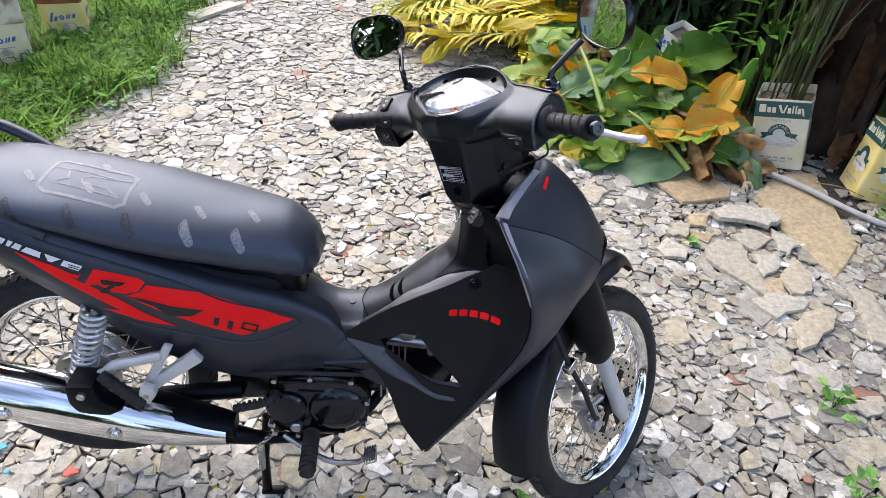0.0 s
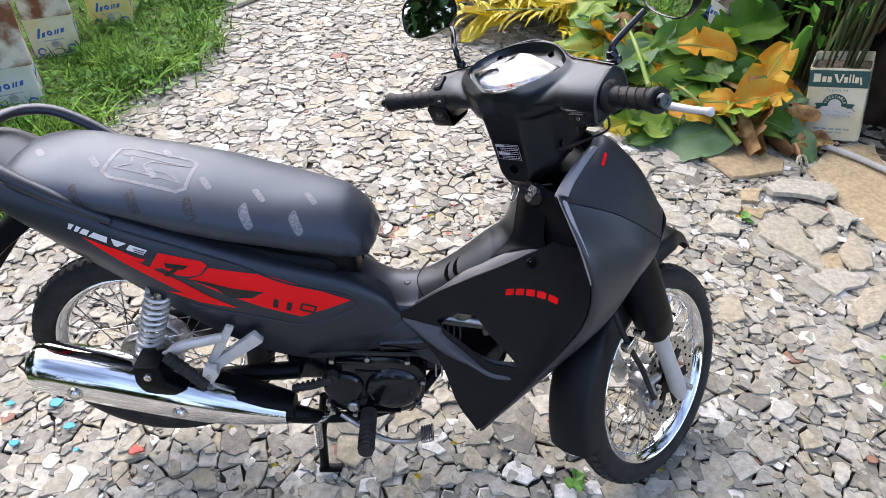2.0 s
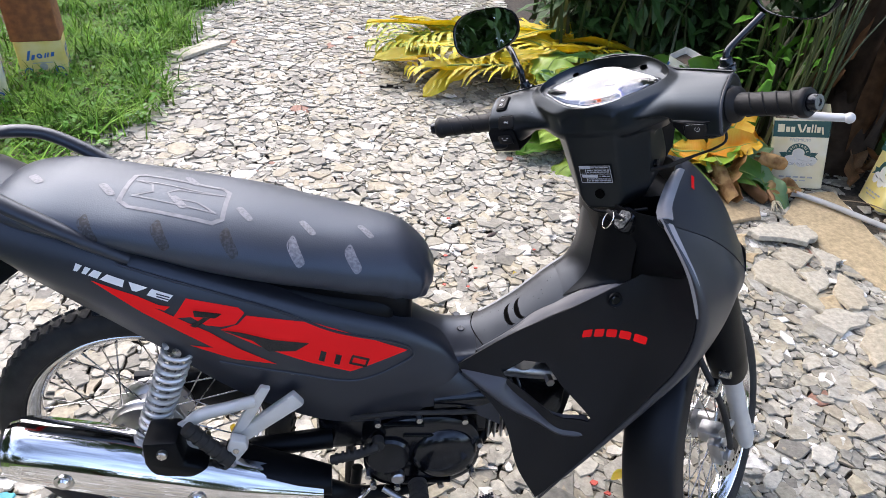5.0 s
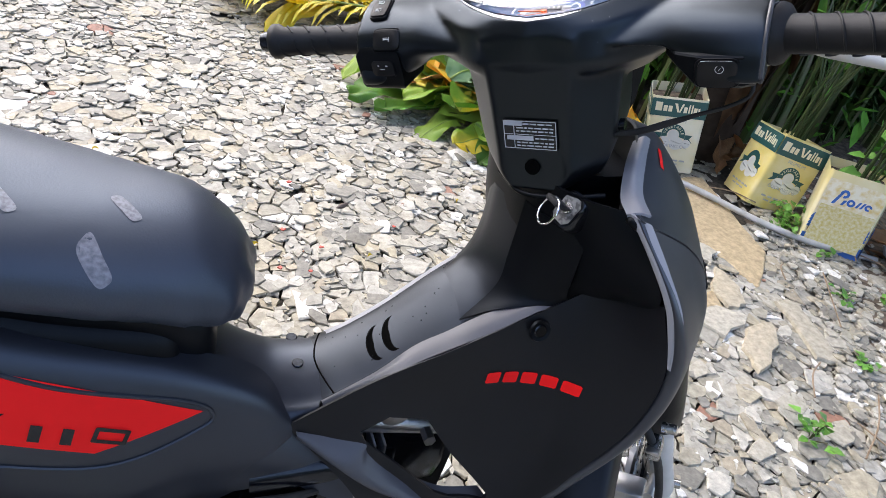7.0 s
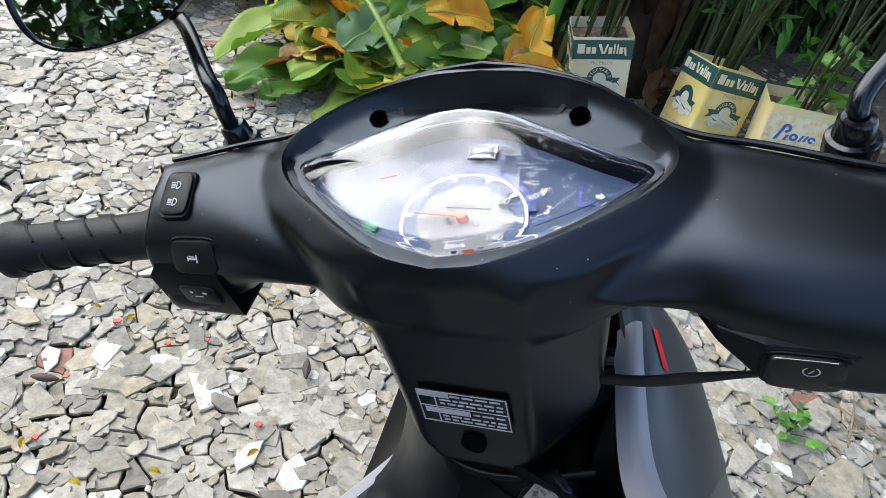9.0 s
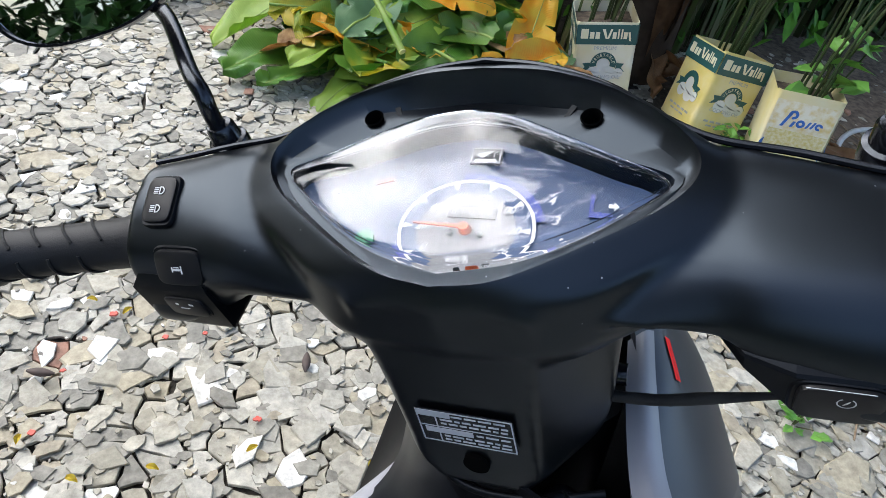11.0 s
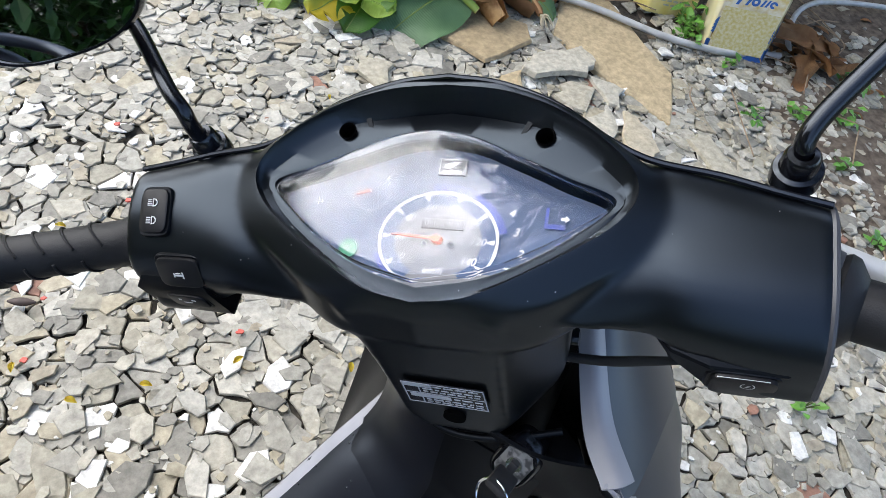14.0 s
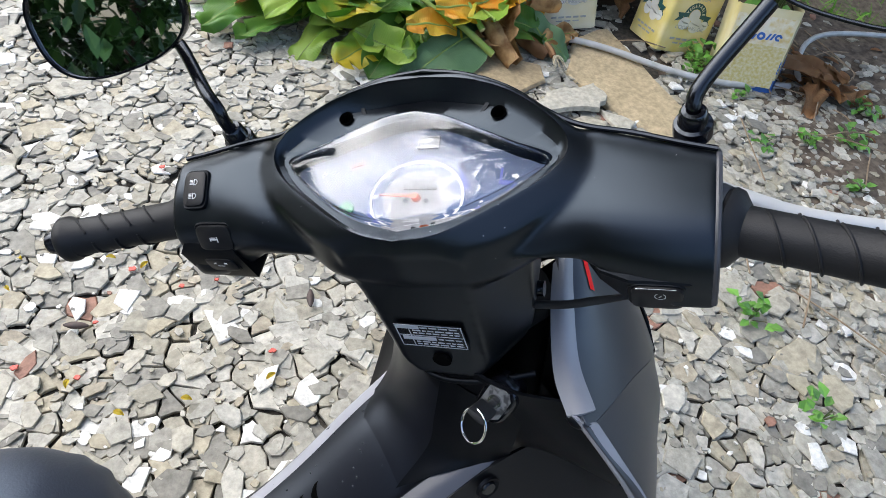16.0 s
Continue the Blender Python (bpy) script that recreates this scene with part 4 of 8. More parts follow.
# ---- chassis, engine ----
for s in (-1, 1):
    sh = part("shock_absorber", join(tube([(0.03, s * 0.125, 0.4), (0.12, s * 0.125, 0.63)], 0.009, 14), tube([(0.015, s * 0.125, 0.355), (0.05, s * 0.125, 0.45)], 0.016, 16), moved(disc(0.016, 0.03, 16), Matrix.Translation((0.012, s * 0.125, 0.35)))), STEEL, bike, "rear shock with a chrome coil spring")
    part("coil_spring", spring((0.045, s * 0.125, 0.438), (0.114, s * 0.125, 0.615), 0.024, 0.0042, 11.5), SPRING, sh)
    part("spring_seat", moved(disc(0.027, 0.008, 20, "z"), Matrix.Translation((0.043, s * 0.125, 0.432)) @ Matrix.Rotation(radians(21), 4, "Y")), CHROME, sh)
    part("swingarm", tube([(0.0, s * 0.105, 0.34), (0.15, s * 0.1, 0.335), (0.36, s * 0.075, 0.33)], [0.016, 0.019, 0.022], 14), BLACK, bike)
    br = part("pillion_bracket", join(
        plate([(0.245, 0.545), (0.262, 0.54), (0.228, 0.475), (0.2, 0.428), (0.182, 0.432), (0.208, 0.482)], s * 0.158 - 0.006, s * 0.158 + 0.006, "y", 0.003),
        plate([(0.3, 0.525), (0.318, 0.5), (0.25, 0.45), (0.205, 0.415), (0.185, 0.432), (0.225, 0.465)], s * 0.156 - 0.009, s * 0.156 + 0.009, "y", 0.004),
        tube([(0.235, s * 0.158, 0.512), (0.185, s * 0.162, 0.502), (0.14, s * 0.165, 0.492), (0.115, s * 0.165, 0.47)], [0.011, 0.011, 0.012, 0.012], 10, 20)), SILVERPAINT, bike, "silver pillion footrest bracket")
    part("bracket_plate", plate([(0.118, 0.488), (0.09, 0.472), (0.1, 0.44), (0.087, 0.398), (0.125, 0.388), (0.142, 0.402), (0.125, 0.44)], s * 0.168 - 0.004, s * 0.168 + 0.004, "y", 0.002), SILVERPAINT, br)
    part("bracket_lug", plate([(0.19, 0.455), (0.214, 0.445), (0.218, 0.43), (0.198, 0.402), (0.178, 0.42)], s * 0.182 - 0.01, s * 0.182 + 0.01, "y", 0.003), SILVERPAINT, br)
    part("lug_bolt", moved(disc(0.006, 0.024, 6), Matrix.Translation((0.197, s * 0.182, 0.428))), STEEL, br)
    peg = part("pillion_footpeg", tube([(0.186, s * 0.193, 0.405), (0.12, s * 0.193, 0.49)], [0.013, 0.0125], 12), RUBBER, br, "black rubber footpeg folded up")
    for k in range(1, 7):
        part("peg_rib", moved(disc(0.0145, 0.005, 12, "x"), Matrix.Translation(Vector((0.186, s * 0.193, 0.405)).lerp(Vector((0.12, s * 0.193, 0.49)), k / 7)) @ Matrix.Rotation(radians(52), 4, "Y")), RUBBER, peg)
muffler = part("muffler", loft([ring((x, -0.165, z), a, b, 32, 2.3) for x, z, a, b in ((-0.186, 0.438, 0.028, 0.028), (-0.176, 0.438, 0.042, 0.045), (-0.14, 0.432, 0.05, 0.054), (-0.04, 0.403, 0.054, 0.058), (0.08, 0.366, 0.054, 0.058), (0.2, 0.328, 0.05, 0.052), (0.3, 0.302, 0.036, 0.034))], steps=40), BODY, bike, "dark muffler under a chrome heat shield")
rows = []
for x, z, a, b, t0 in ((-0.172, 0.438, 0.05, 0.052, 58), (-0.14, 0.434, 0.0555, 0.06, 55), (-0.04, 0.405, 0.0595, 0.064, 58), (0.02, 0.3865, 0.0595, 0.064, 72), (0.08, 0.368, 0.0595, 0.064, 104), (0.2, 0.33, 0.055, 0.057, 96), (0.345, 0.29, 0.034, 0.03, 92)):
    rows.append([(x, -0.165 + a * math.cos(radians(t0 + (238 - t0) * k / 8)), z + b * math.sin(radians(t0 + (238 - t0) * k / 8))) for k in range(9)])
part("heat_shield", patch(rows, 40, 26, 0.002), CHROME, muffler, "polished chrome heat shield")
for x, z in ((-0.08, 0.417), (0.127, 0.355)):
    part("shield_bolt", moved(disc(0.0095, 0.012, 20, "y", 0.003), Matrix.Translation((x, -0.224, z - 0.004))), CHROME, muffler)
    part("bolt_seat", moved(turned([(0.0095, -0.0015), (0.0155, -0.003), (0.017, 0.002)], 20), Matrix.Translation((x, -0.2235, z - 0.004))), STEEL, muffler)
part("muffler_bracket", plate([(0.05, 0.478), (0.108, 0.478), (0.112, 0.425), (0.152, 0.408), (0.125, 0.392), (0.062, 0.394), (0.048, 0.43)], -0.215, -0.15, "y", 0.008), BLACK, muffler, "black bracket over the muffler")
part("bracket_bolt", moved(disc(0.009, 0.012, 12, "y", 0.002), Matrix.Translation((0.082, -0.218, 0.456))), STEEL, muffler)
part("muffler_band", loft([ring((x, -0.158, z), a, b, 20, 2.5) for x, z, a, b in ((0.17, 0.36, 0.05, 0.036), (0.26, 0.332, 0.042, 0.03), (0.36, 0.3, 0.03, 0.022))], steps=12), BLACK, muffler)
part("tail_pipe_cap", moved(disc(0.03, 0.01, 24, "x", 0.004), Matrix.Translation((-0.184, -0.165, 0.438))), BLACK, muffler)
part("exhaust_pipe", tube([(0.27, -0.165, 0.308), (0.36, -0.155, 0.265), (0.42, -0.13, 0.225), (0.52, -0.11, 0.21), (0.63, -0.08, 0.24), (0.7, -0.03, 0.3)], [0.03, 0.022, 0.015, 0.0135, 0.0135, 0.0135], 16, 40), BLACK, bike, "black painted exhaust pipe")
part("crankcase", moved(loft([ring((0, y, 0), a, b, 36, 2.6, "y") for y, a, b in ((-0.125, 0.105, 0.082), (-0.118, 0.118, 0.094), (-0.06, 0.122, 0.098), (0.1, 0.122, 0.098), (0.118, 0.11, 0.09))]), Matrix.Translation((0.54, 0, 0.315))), GLOSSBLACK, bike, "gloss black engine crankcase")
part("clutch_cover", moved(turned([(0, 0.022), (0.03, 0.021), (0.05, 0.017), (0.062, 0.009), (0.068, 0.0), (0.068, -0.01)], 44, "y"), Matrix.Translation((0.585, -0.122, 0.315)) @ Matrix.Rotation(math.pi, 4, "Z")), GLOSSBLACK, bike, "gloss black round clutch cover")
part("kick_boss", moved(disc(0.045, 0.016, 36, "y", 0.005), Matrix.Translation((0.47, -0.13, 0.325))), GLOSSBLACK, bike)
part("gear_housing", box(0.2, 0.15, 0.14, 0.02, (0.43, 0, 0.36)), GLOSSBLACK, bike)
part("cylinder", box(0.14, 0.12, 0.11, 0.012, (0.70, 0, 0.36)), GLOSSBLACK, bike)
part("cylinder_head", box(0.1, 0.11, 0.12, 0.015, (0.80, 0, 0.38)), GLOSSBLACK, bike)
part("starter_motor", tube([(0.56, -0.09, 0.435), (0.68, -0.09, 0.44)], 0.026, 18), GLOSSBLACK, bike, "black starter motor")
part("engine_hose", tube([(0.4, -0.12, 0.42), (0.48, -0.135, 0.44), (0.6, -0.13, 0.43), (0.66, -0.1, 0.4)], 0.005, 8, 24), RUBBER, bike)
for k in range(5):
    part("cooling_fin", box(0.004, 0.15, 0.14, 0.001, (0.685 + 0.014 * k, 0, 0.37)), ALLOY, bike)
for x, z in ((0.45, 0.41), (0.53, 0.415), (0.62, 0.405), (0.655, 0.34), (0.645, 0.26), (0.58, 0.23), (0.49, 0.232), (0.43, 0.27), (0.435, 0.345)):
    part("case_bolt", moved(disc(0.0065, 0.016, 6), Matrix.Translation((x, -0.126, z))), STEEL, bike)
for z, x0, x1 in ((0.405, 0.46, 0.54), (0.375, 0.5, 0.57), (0.245, 0.5, 0.6)):
    part("case_rib", tube([(x0, -0.127, z), (x1, -0.127, z - 0.006)], 0.004, 8), GLOSSBLACK, bike)
part("oil_cap", moved(disc(0.014, 0.02, 20, "y", 0.003), Matrix.Translation((0.49, -0.135, 0.27))), ALLOY, bike)
part("kick_lever", join(tube([(0.36, -0.15, 0.345), (0.41, -0.155, 0.36), (0.45, -0.15, 0.372)], 0.009, 10), *[moved(disc(0.0115, 0.005, 10, "x"), Matrix.Translation((0.37 + 0.012 * k, -0.151, 0.348 + 0.004 * k))) for k in range(6)], moved(disc(0.012, 0.02, 16), Matrix.Translation((0.45, -0.14, 0.372)))), RUBBER, bike, "black kick start lever")
part("brake_linkage", join(tube([(0.44, -0.14, 0.25), (0.385, -0.15, 0.235), (0.2, -0.12, 0.31), (0.02, -0.07, 0.27)], 0.0035, 8, 30), moved(disc(0.007, 0.012, 10), Matrix.Translation((0.44, -0.14, 0.255))), moved(disc(0.006, 0.012, 10), Matrix.Translation((0.42, -0.14, 0.24)))), STEEL, bike)
part("step_bar", tube([(0.53, -0.17, 0.255), (0.52, -0.1, 0.225), (0.5, 0.1, 0.225), (0.51, 0.17, 0.255)], 0.011, 12, 24), BLACK, bike)
for s in (-1, 1):
    peg = part("footpeg", tube([(0.528, s * 0.155, 0.27), (0.528, s * 0.265, 0.262)], [0.019, 0.0165], 16), RUBBER, bike, "black ribbed rubber footpeg")
    for k in range(8):
        part("peg_rib", moved(disc(0.0195, 0.006, 16), Matrix.Translation((0.528, s * (0.165 + 0.0125 * k), 0.27 - 0.0009 * k))), RUBBER, peg)
part("brake_pedal", tube([(0.46, -0.14, 0.245), (0.5, -0.16, 0.23), (0.57, -0.185, 0.205), (0.63, -0.2, 0.22), (0.655, -0.205, 0.245)], 0.0065, 10, 30), ALLOY, bike, "bare steel brake pedal")
part("pedal_pad", moved(join(box(0.03, 0.045, 0.007, 0.003), *[box(0.004, 0.043, 0.004, 0.0, (-0.012 + 0.006 * k, 0, 0.005)) for k in range(5)]), Matrix.Translation((0.665, -0.207, 0.252)) @ Matrix.Rotation(radians(-20), 4, "Y")), STEEL, bike)
for s in (-1, 1):
    part("stand_leg", tube([(0.41, s * 0.075, 0.24), (0.395, s * 0.095, 0.12), (0.39, s * 0.1, 0.0)], [0.012, 0.011, 0.012], 12), BLACK, bike, "black centre stand leg")
    part("stand_foot", box(0.06, 0.022, 0.014, 0.004, (0.405, s * 0.1, -0.012)), BLACK, bike)
part("stand_spring", spring((0.395, -0.115, 0.225), (0.39, -0.118, 0.1), 0.0085, 0.0018, 16, 6, 10), STEEL, bike, "steel coil spring of the stand")
part("chain_case", loft([ring((x, 0.085, z), 0.016, h, 16, 3) for x, z, h in ((-0.05, 0.34, 0.05), (0.1, 0.345, 0.05), (0.3, 0.34, 0.045), (0.42, 0.33, 0.05))]), BLACK, bike)
part("main_tube", tube([(0.93, 0, 0.74), (0.75, 0, 0.56), (0.6, 0, 0.49), (0.4, 0, 0.5), (0.2, 0, 0.6), (0.0, 0, 0.74)], 0.025, 12, 30), BLACK, bike)
part("carburettor", join(box(0.06, 0.06, 0.08, 0.01, (0.76, -0.02, 0.48)), tube([(0.7, -0.04, 0.46), (0.83, -0.05, 0.45)], 0.018, 14), moved(disc(0.022, 0.03, 20), Matrix.Translation((0.745, -0.06, 0.5))), moved(disc(0.009, 0.02, 6), Matrix.Translation((0.8, -0.075, 0.45)))), ALLOY, bike, "alloy carburettor behind the shield opening")


# ---- handlebar, meter, mirrors (in the steered frame) ----
def closed_ring(half, n=96):
    """A closed line from its left half, front to back, mirrored to the right."""
    left = spline(half, n // 2 + 1)
    return left + [Vector((p.x, -p.y, p.z)) for p in reversed(left[1:-1])]


def tilt_z(x, z0):
    return z0 + 0.156 * (x + 0.012)


GLASS_HALF = [(0.026, 0.0), (0.022, 0.024), (0.012, 0.05), (0.0, 0.079), (-0.012, 0.106), (-0.03, 0.089), (-0.048, 0.064), (-0.062, 0.036), (-0.0705, 0.0)]
RIM_HALF = [(0.052, 0.0), (0.048, 0.038), (0.035, 0.074), (0.010, 0.108), (-0.010, 0.1185), (-0.032, 0.105), (-0.058, 0.067), (-0.077, 0.032), (-0.083, 0.0)]
SHOULDER = [(0.058, 0.0, 0.902), (0.055, 0.034, 0.902), (0.042, 0.07, 0.899), (0.022, 0.102, 0.893), (-0.008, 0.14, 0.882), (-0.034, 0.128, 0.877), (-0.058, 0.1, 0.871), (-0.08, 0.06, 0.867), (-0.0905, 0.0, 0.863)]
SKIRT = [(0.07, 0.0, 0.88), (0.066, 0.04, 0.878), (0.052, 0.08, 0.872), (0.03, 0.115, 0.862), (-0.005, 0.15, 0.85), (-0.04, 0.132, 0.842), (-0.068, 0.095, 0.838), (-0.09, 0.058, 0.836), (-0.0945, 0.0, 0.835)]
g = lambda k, z0: [(k * (x + 0.018) - 0.018, k * y, tilt_z(k * (x + 0.018) - 0.018, z0)) for x, y in GLASS_HALF]
lip = [(x, y, tilt_z(x, 0.888) + (0.004 if x > 0 else 0.0)) for x, y in RIM_HALF]
floor_out = [(0.045, 0, 0), (0.041, 0.034, 0), (0.028, 0.068, 0), (0.006, 0.1, 0), (-0.0105, 0.112, 0), (-0.031, 0.098, 0), (-0.054, 0.066, 0), (-0.071, 0.034, 0), (-0.0775, 0, 0)]
floor_out = [(x, y, tilt_z(x, 0.8815) - (0.007 if x > 0.03 else 0.0)) for x, y, _ in floor_out]
RINGGREY = material("grey_cover_edge", (0.05, 0.052, 0.06), 0.4, 0, (0.035, 0.036, 0.042), 20)
# one moulded body: meter hump, two wings and the steering skirt, fused and then hollowed for the meter
solids = [loft([closed_ring(r) for r in ([(x * 0.7, y * 0.7, 0.80) for x, y, z in SKIRT], [(x * 0.97, y * 0.97, z - 0.012) for x, y, z in SKIRT], SKIRT, SHOULDER, [(x * 0.99, y * 0.99, z + 0.001) for x, y, z in lip])])]
for s in (1, -1):
    def sec(y, pts):
        return [Vector((p.x, s * y, p.z)) for p in spline([(a, 0, b) for a, b in pts + pts[:1]], 33)[:-1]]
    drop = 0.0 if s == 1 else 0.018
    b_ = 0.007 if s == 1 else -0.006
    e_ = 0.0 if s == 1 else 0.011
    r_ = 0.0 if s == 1 else 0.021
    solids.append(loft([sec(0.06, [(0.026, 0.866), (0.01, 0.872), (-0.02, 0.868), (-0.055, 0.862), (-0.075, 0.852), (-0.078, 0.842 + r_ / 4), (-0.06, 0.836 + r_ / 3), (-0.01, 0.836 + r_ / 3), (0.02, 0.84), (0.034, 0.85)]),
                 sec(0.1, [(0.024, 0.868), (0.01, 0.88), (-0.02, 0.874), (-0.055, 0.866), (-0.074, 0.853), (-0.076, 0.84 + r_ / 3), (-0.055, 0.832 + r_ * 0.7), (-0.01, 0.83 + r_ * 0.7), (0.02, 0.832), (0.03, 0.846)]),
                 sec(0.13, [(0.022, 0.869), (0.006, 0.885), (-0.024, 0.879), (-0.056, 0.87), (-0.073, 0.855), (-0.075, 0.838 + r_ / 3), (-0.055, 0.826 + r_), (-0.01, 0.823 + r_), (0.018, 0.828), (0.027, 0.845)]),
                 sec(0.15, [(0.018, 0.868), (0.003, 0.884), (-0.025, 0.88), (-0.055 + b_ / 2, 0.872), (-0.074 + b_ / 2, 0.856), (-0.079 + b_ / 2, 0.836), (-0.062, 0.815 + drop * 0.6 + r_ * 0.6), (-0.015, 0.81 + drop * 0.5 + r_ * 0.6), (0.014, 0.82), (0.024, 0.842)]),
                 sec(0.185, [(0.012, 0.866), (-0.004, 0.881), (-0.028, 0.88), (-0.055 + b_, 0.872), (-0.075 + b_, 0.856), (-0.081 + b_ - e_ / 3, 0.832), (-0.076 - e_, 0.802 + drop), (-0.02, 0.798 + drop), (0.006, 0.815), (0.017, 0.84)]),
                 sec(0.2175, [(0.006, 0.864), (-0.012, 0.88), (-0.03, 0.879), (-0.056 + b_, 0.871), (-0.076 + b_, 0.855), (-0.082 + b_ - e_ / 3, 0.831), (-0.078 - e_, 0.8 + drop), (-0.025, 0.797 + drop), (0.0, 0.814), (0.011, 0.84)])], steps=36))
rows = []
for z, xr, wr, ws, xf in ((0.862, -0.089, 0.05, 0.094, -0.02), (0.83, -0.0935, 0.046, 0.09, -0.015), (0.79, -0.0985, 0.043, 0.084, 0.0), (0.74, -0.1065, 0.040, 0.078, 0.01), (0.715, -0.1115, 0.038, 0.072, 0.015), (0.696, -0.1155, 0.026, 0.062, 0.02)):
    rows.append([Vector((xr + 0.0015, y, z)) for y in (-wr, -wr * 0.5, 0, wr * 0.5, wr)] + [Vector((xr + 0.01, wr + 0.008, z)), Vector((xr + 0.045, ws, z)), Vector((xf, ws, z + 0.008)), Vector((xf + 0.04, ws * 0.6, z + 0.01)), Vector((xf + 0.04, -ws * 0.6, z + 0.01)), Vector((xf, -ws, z + 0.008)), Vector((xr + 0.045, -ws, z)), Vector((xr + 0.01, -wr - 0.008, z))])
solids.append(loft(rows, steps=26))
cover = part("handlebar_cover", join(*solids), COVER, bike, "satin black handlebar cover with a recessed meter", BAR)
rm = cover.modifiers.new("fuse", "REMESH")
rm.mode, rm.voxel_size, rm.use_smooth_shade = "VOXEL", 0.0022, True
sm = cover.modifiers.new("soften", "SMOOTH")
sm.factor, sm.iterations = 0.5, 18
bpy.context.view_layer.update()
fused = bpy.data.meshes.new_from_object(cover.evaluated_get(bpy.context.evaluated_depsgraph_get()))
cover.modifiers.clear()
cover.data = fused
recess = [closed_ring(r) for r in (g(0.97, 0.858), g(0.97, 0.866), g(1.0, 0.868), g(1.012, 0.8815), g(1.05, 0.882), floor_out, [(x * 0.985, y * 0.983, z - 0.004) for x, y, z in lip], [(x, y, z) for x, y, z in lip], [(x * 1.015, y * 1.012, z + 0.006) for x, y, z in lip], [(x * 1.1, y * 1.06, z + 0.05) for x, y, z in lip])]
cut_with(cover, loft(recess))
for s in (1, -1):
    cut_with(cover, moved(disc(0.0052, 0.03, 28, "z"), Matrix.Translation((0.0245, s * 0.0635, tilt_z(0.0245, 0.8845))) @ Matrix.Rotation(radians(-9), 4, "Y")))
cover.data.materials.clear()
cover.data.materials.append(COVER)
for q in cover.data.polygons:
    q.use_smooth = True
cover.data.set_sharp_from_angle(angle=radians(40))
for s in (1, -1):
    part("screw_well", moved(turned([(0.0, -0.013), (0.0047, -0.013), (0.005, 0.0), (0.0054, 0.0008), (0.006, 0.0)], 28, "z"), Matrix.Translation((0.0245, s * 0.0635, tilt_z(0.0245, 0.8838))) @ Matrix.Rotation(radians(-9), 4, "Y")), HOLE_SHADE, cover)
    part("recess_rib", moved(loft([[Vector((x, w, -0.006)), Vector((x, -w, -0.006)), Vector((x, -w * 0.5, h)), Vector((x, w * 0.5, h))] for x, w, h in ((-0.013, 0.0022, 0.0003), (-0.004, 0.0028, 0.0005), (0.015, 0.004, 0.0009))]), Matrix.Translation((0.0315, s * 0.0505, tilt_z(0.031, 0.8792))) @ Matrix.Rotation(radians(24 * s), 4, "Z") @ Matrix.Rotation(radians(-9), 4, "Y")), BLACK, cover)
    part("wing_seam", tube([Vector((x, s * y, z)) for x, y, z in ((0.058, 0.0, 0.903), (0.055, 0.034, 0.9), (0.042, 0.07, 0.896), (0.024, 0.1, 0.889), (0.014, 0.125, 0.884), (0.008, 0.16, 0.8815), (0.0, 0.19, 0.88), (-0.006, 0.215, 0.879))], 0.002, 8, 40), GLOSSBLACK, cover, "black seam line")
# pale dust specks on the cover
cover_tree = bvh_of(cover)
end_line = []
for q in range(60):
    a = 2 * math.pi * q / 60
    ahead = Vector((math.cos(a), 0, math.sin(a)))
    hit, *_ = cover_tree.ray_cast(Vector((-0.032, -0.21, 0.845)), ahead)
    if hit:
        end_line.append(hit - ahead * 0.002 + Vector((0, -0.0055, 0)))
part("end_ring", tube(end_line + end_line[:1], 0.0022, 8), RINGGREY, cover, "grey edge line at the cover's end")
bits = []
for k in range(34):
    x, y = drops.uniform(-0.09, 0.01), drops.uniform(-0.2, 0.2)
    hit, nor, *_ = cover_tree.ray_cast(Vector((x, y, 1.0)), Vector((0, 0, -1)))
    if hit and hit.z > 0.84 and nor.z > 0.2:
        r = drops.uniform(0.0002, 0.0005)
        bits.append(moved(turned([(0, 0.3 * r), (r, 0)], 5, "z"), Matrix.Translation(hit + nor * 0.0001) @ nor.to_track_quat("Z", "X").to_matrix().to_4x4()))
part("dust_specks", join(*bits), SLATEPRINT, cover, "pale dust specks")
# front half of the cover and the headlight nose
part("front_cover", loft([[Vector((x, y, z)) for x, y, z in mirrored([(a, -w, zz), (a + f, -w * 0.6, zz + u), (a + f * 1.5, 0, zz + u * 1.3)])] + [Vector((b, 0.05, zz - 0.03)), Vector((b, -0.05, zz - 0.03))] for a, w, zz, f, u, b in ((0.012, 0.095, 0.836, 0.028, 0.006, -0.02), (0.028, 0.1, 0.824, 0.03, 0.008, -0.02), (0.06, 0.09, 0.79, 0.03, 0.012, 0.0), (0.05, 0.07, 0.72, 0.02, 0.01, 0.0))]), BLACK, bike, "matte black front half of the handlebar cover", BAR)
column = cover
part("cover_hole", moved(disc(0.0085, 0.003, 20, "x"), Matrix.Translation((-0.1095, 0.0, 0.725)) @ Matrix.Rotation(radians(11), 4, "Y")), HOLE_SHADE, column)
part("side_bolt", moved(disc(0.007, 0.006, 16, "y"), Matrix.Translation((-0.045, -0.082, 0.745))), GLOSSBLACK, column)
STICK = material("grey_label_print", (0.4, 0.41, 0.45), 0.45)
sm = Matrix.Translation((-0.1035, 0, 0.762)) @ Matrix.Rotation(radians(-90), 4, "Z") @ Matrix.Rotation(radians(90 - 9.5), 4, "X")
label = part("warning_label", moved(plate([(-0.03, -0.0165), (0.03, -0.0165), (0.03, 0.0165), (-0.03, 0.0165)], 0.0006, 0.0012, "z"), sm), GLOSSBLACK, column, "black warning label with grey print")
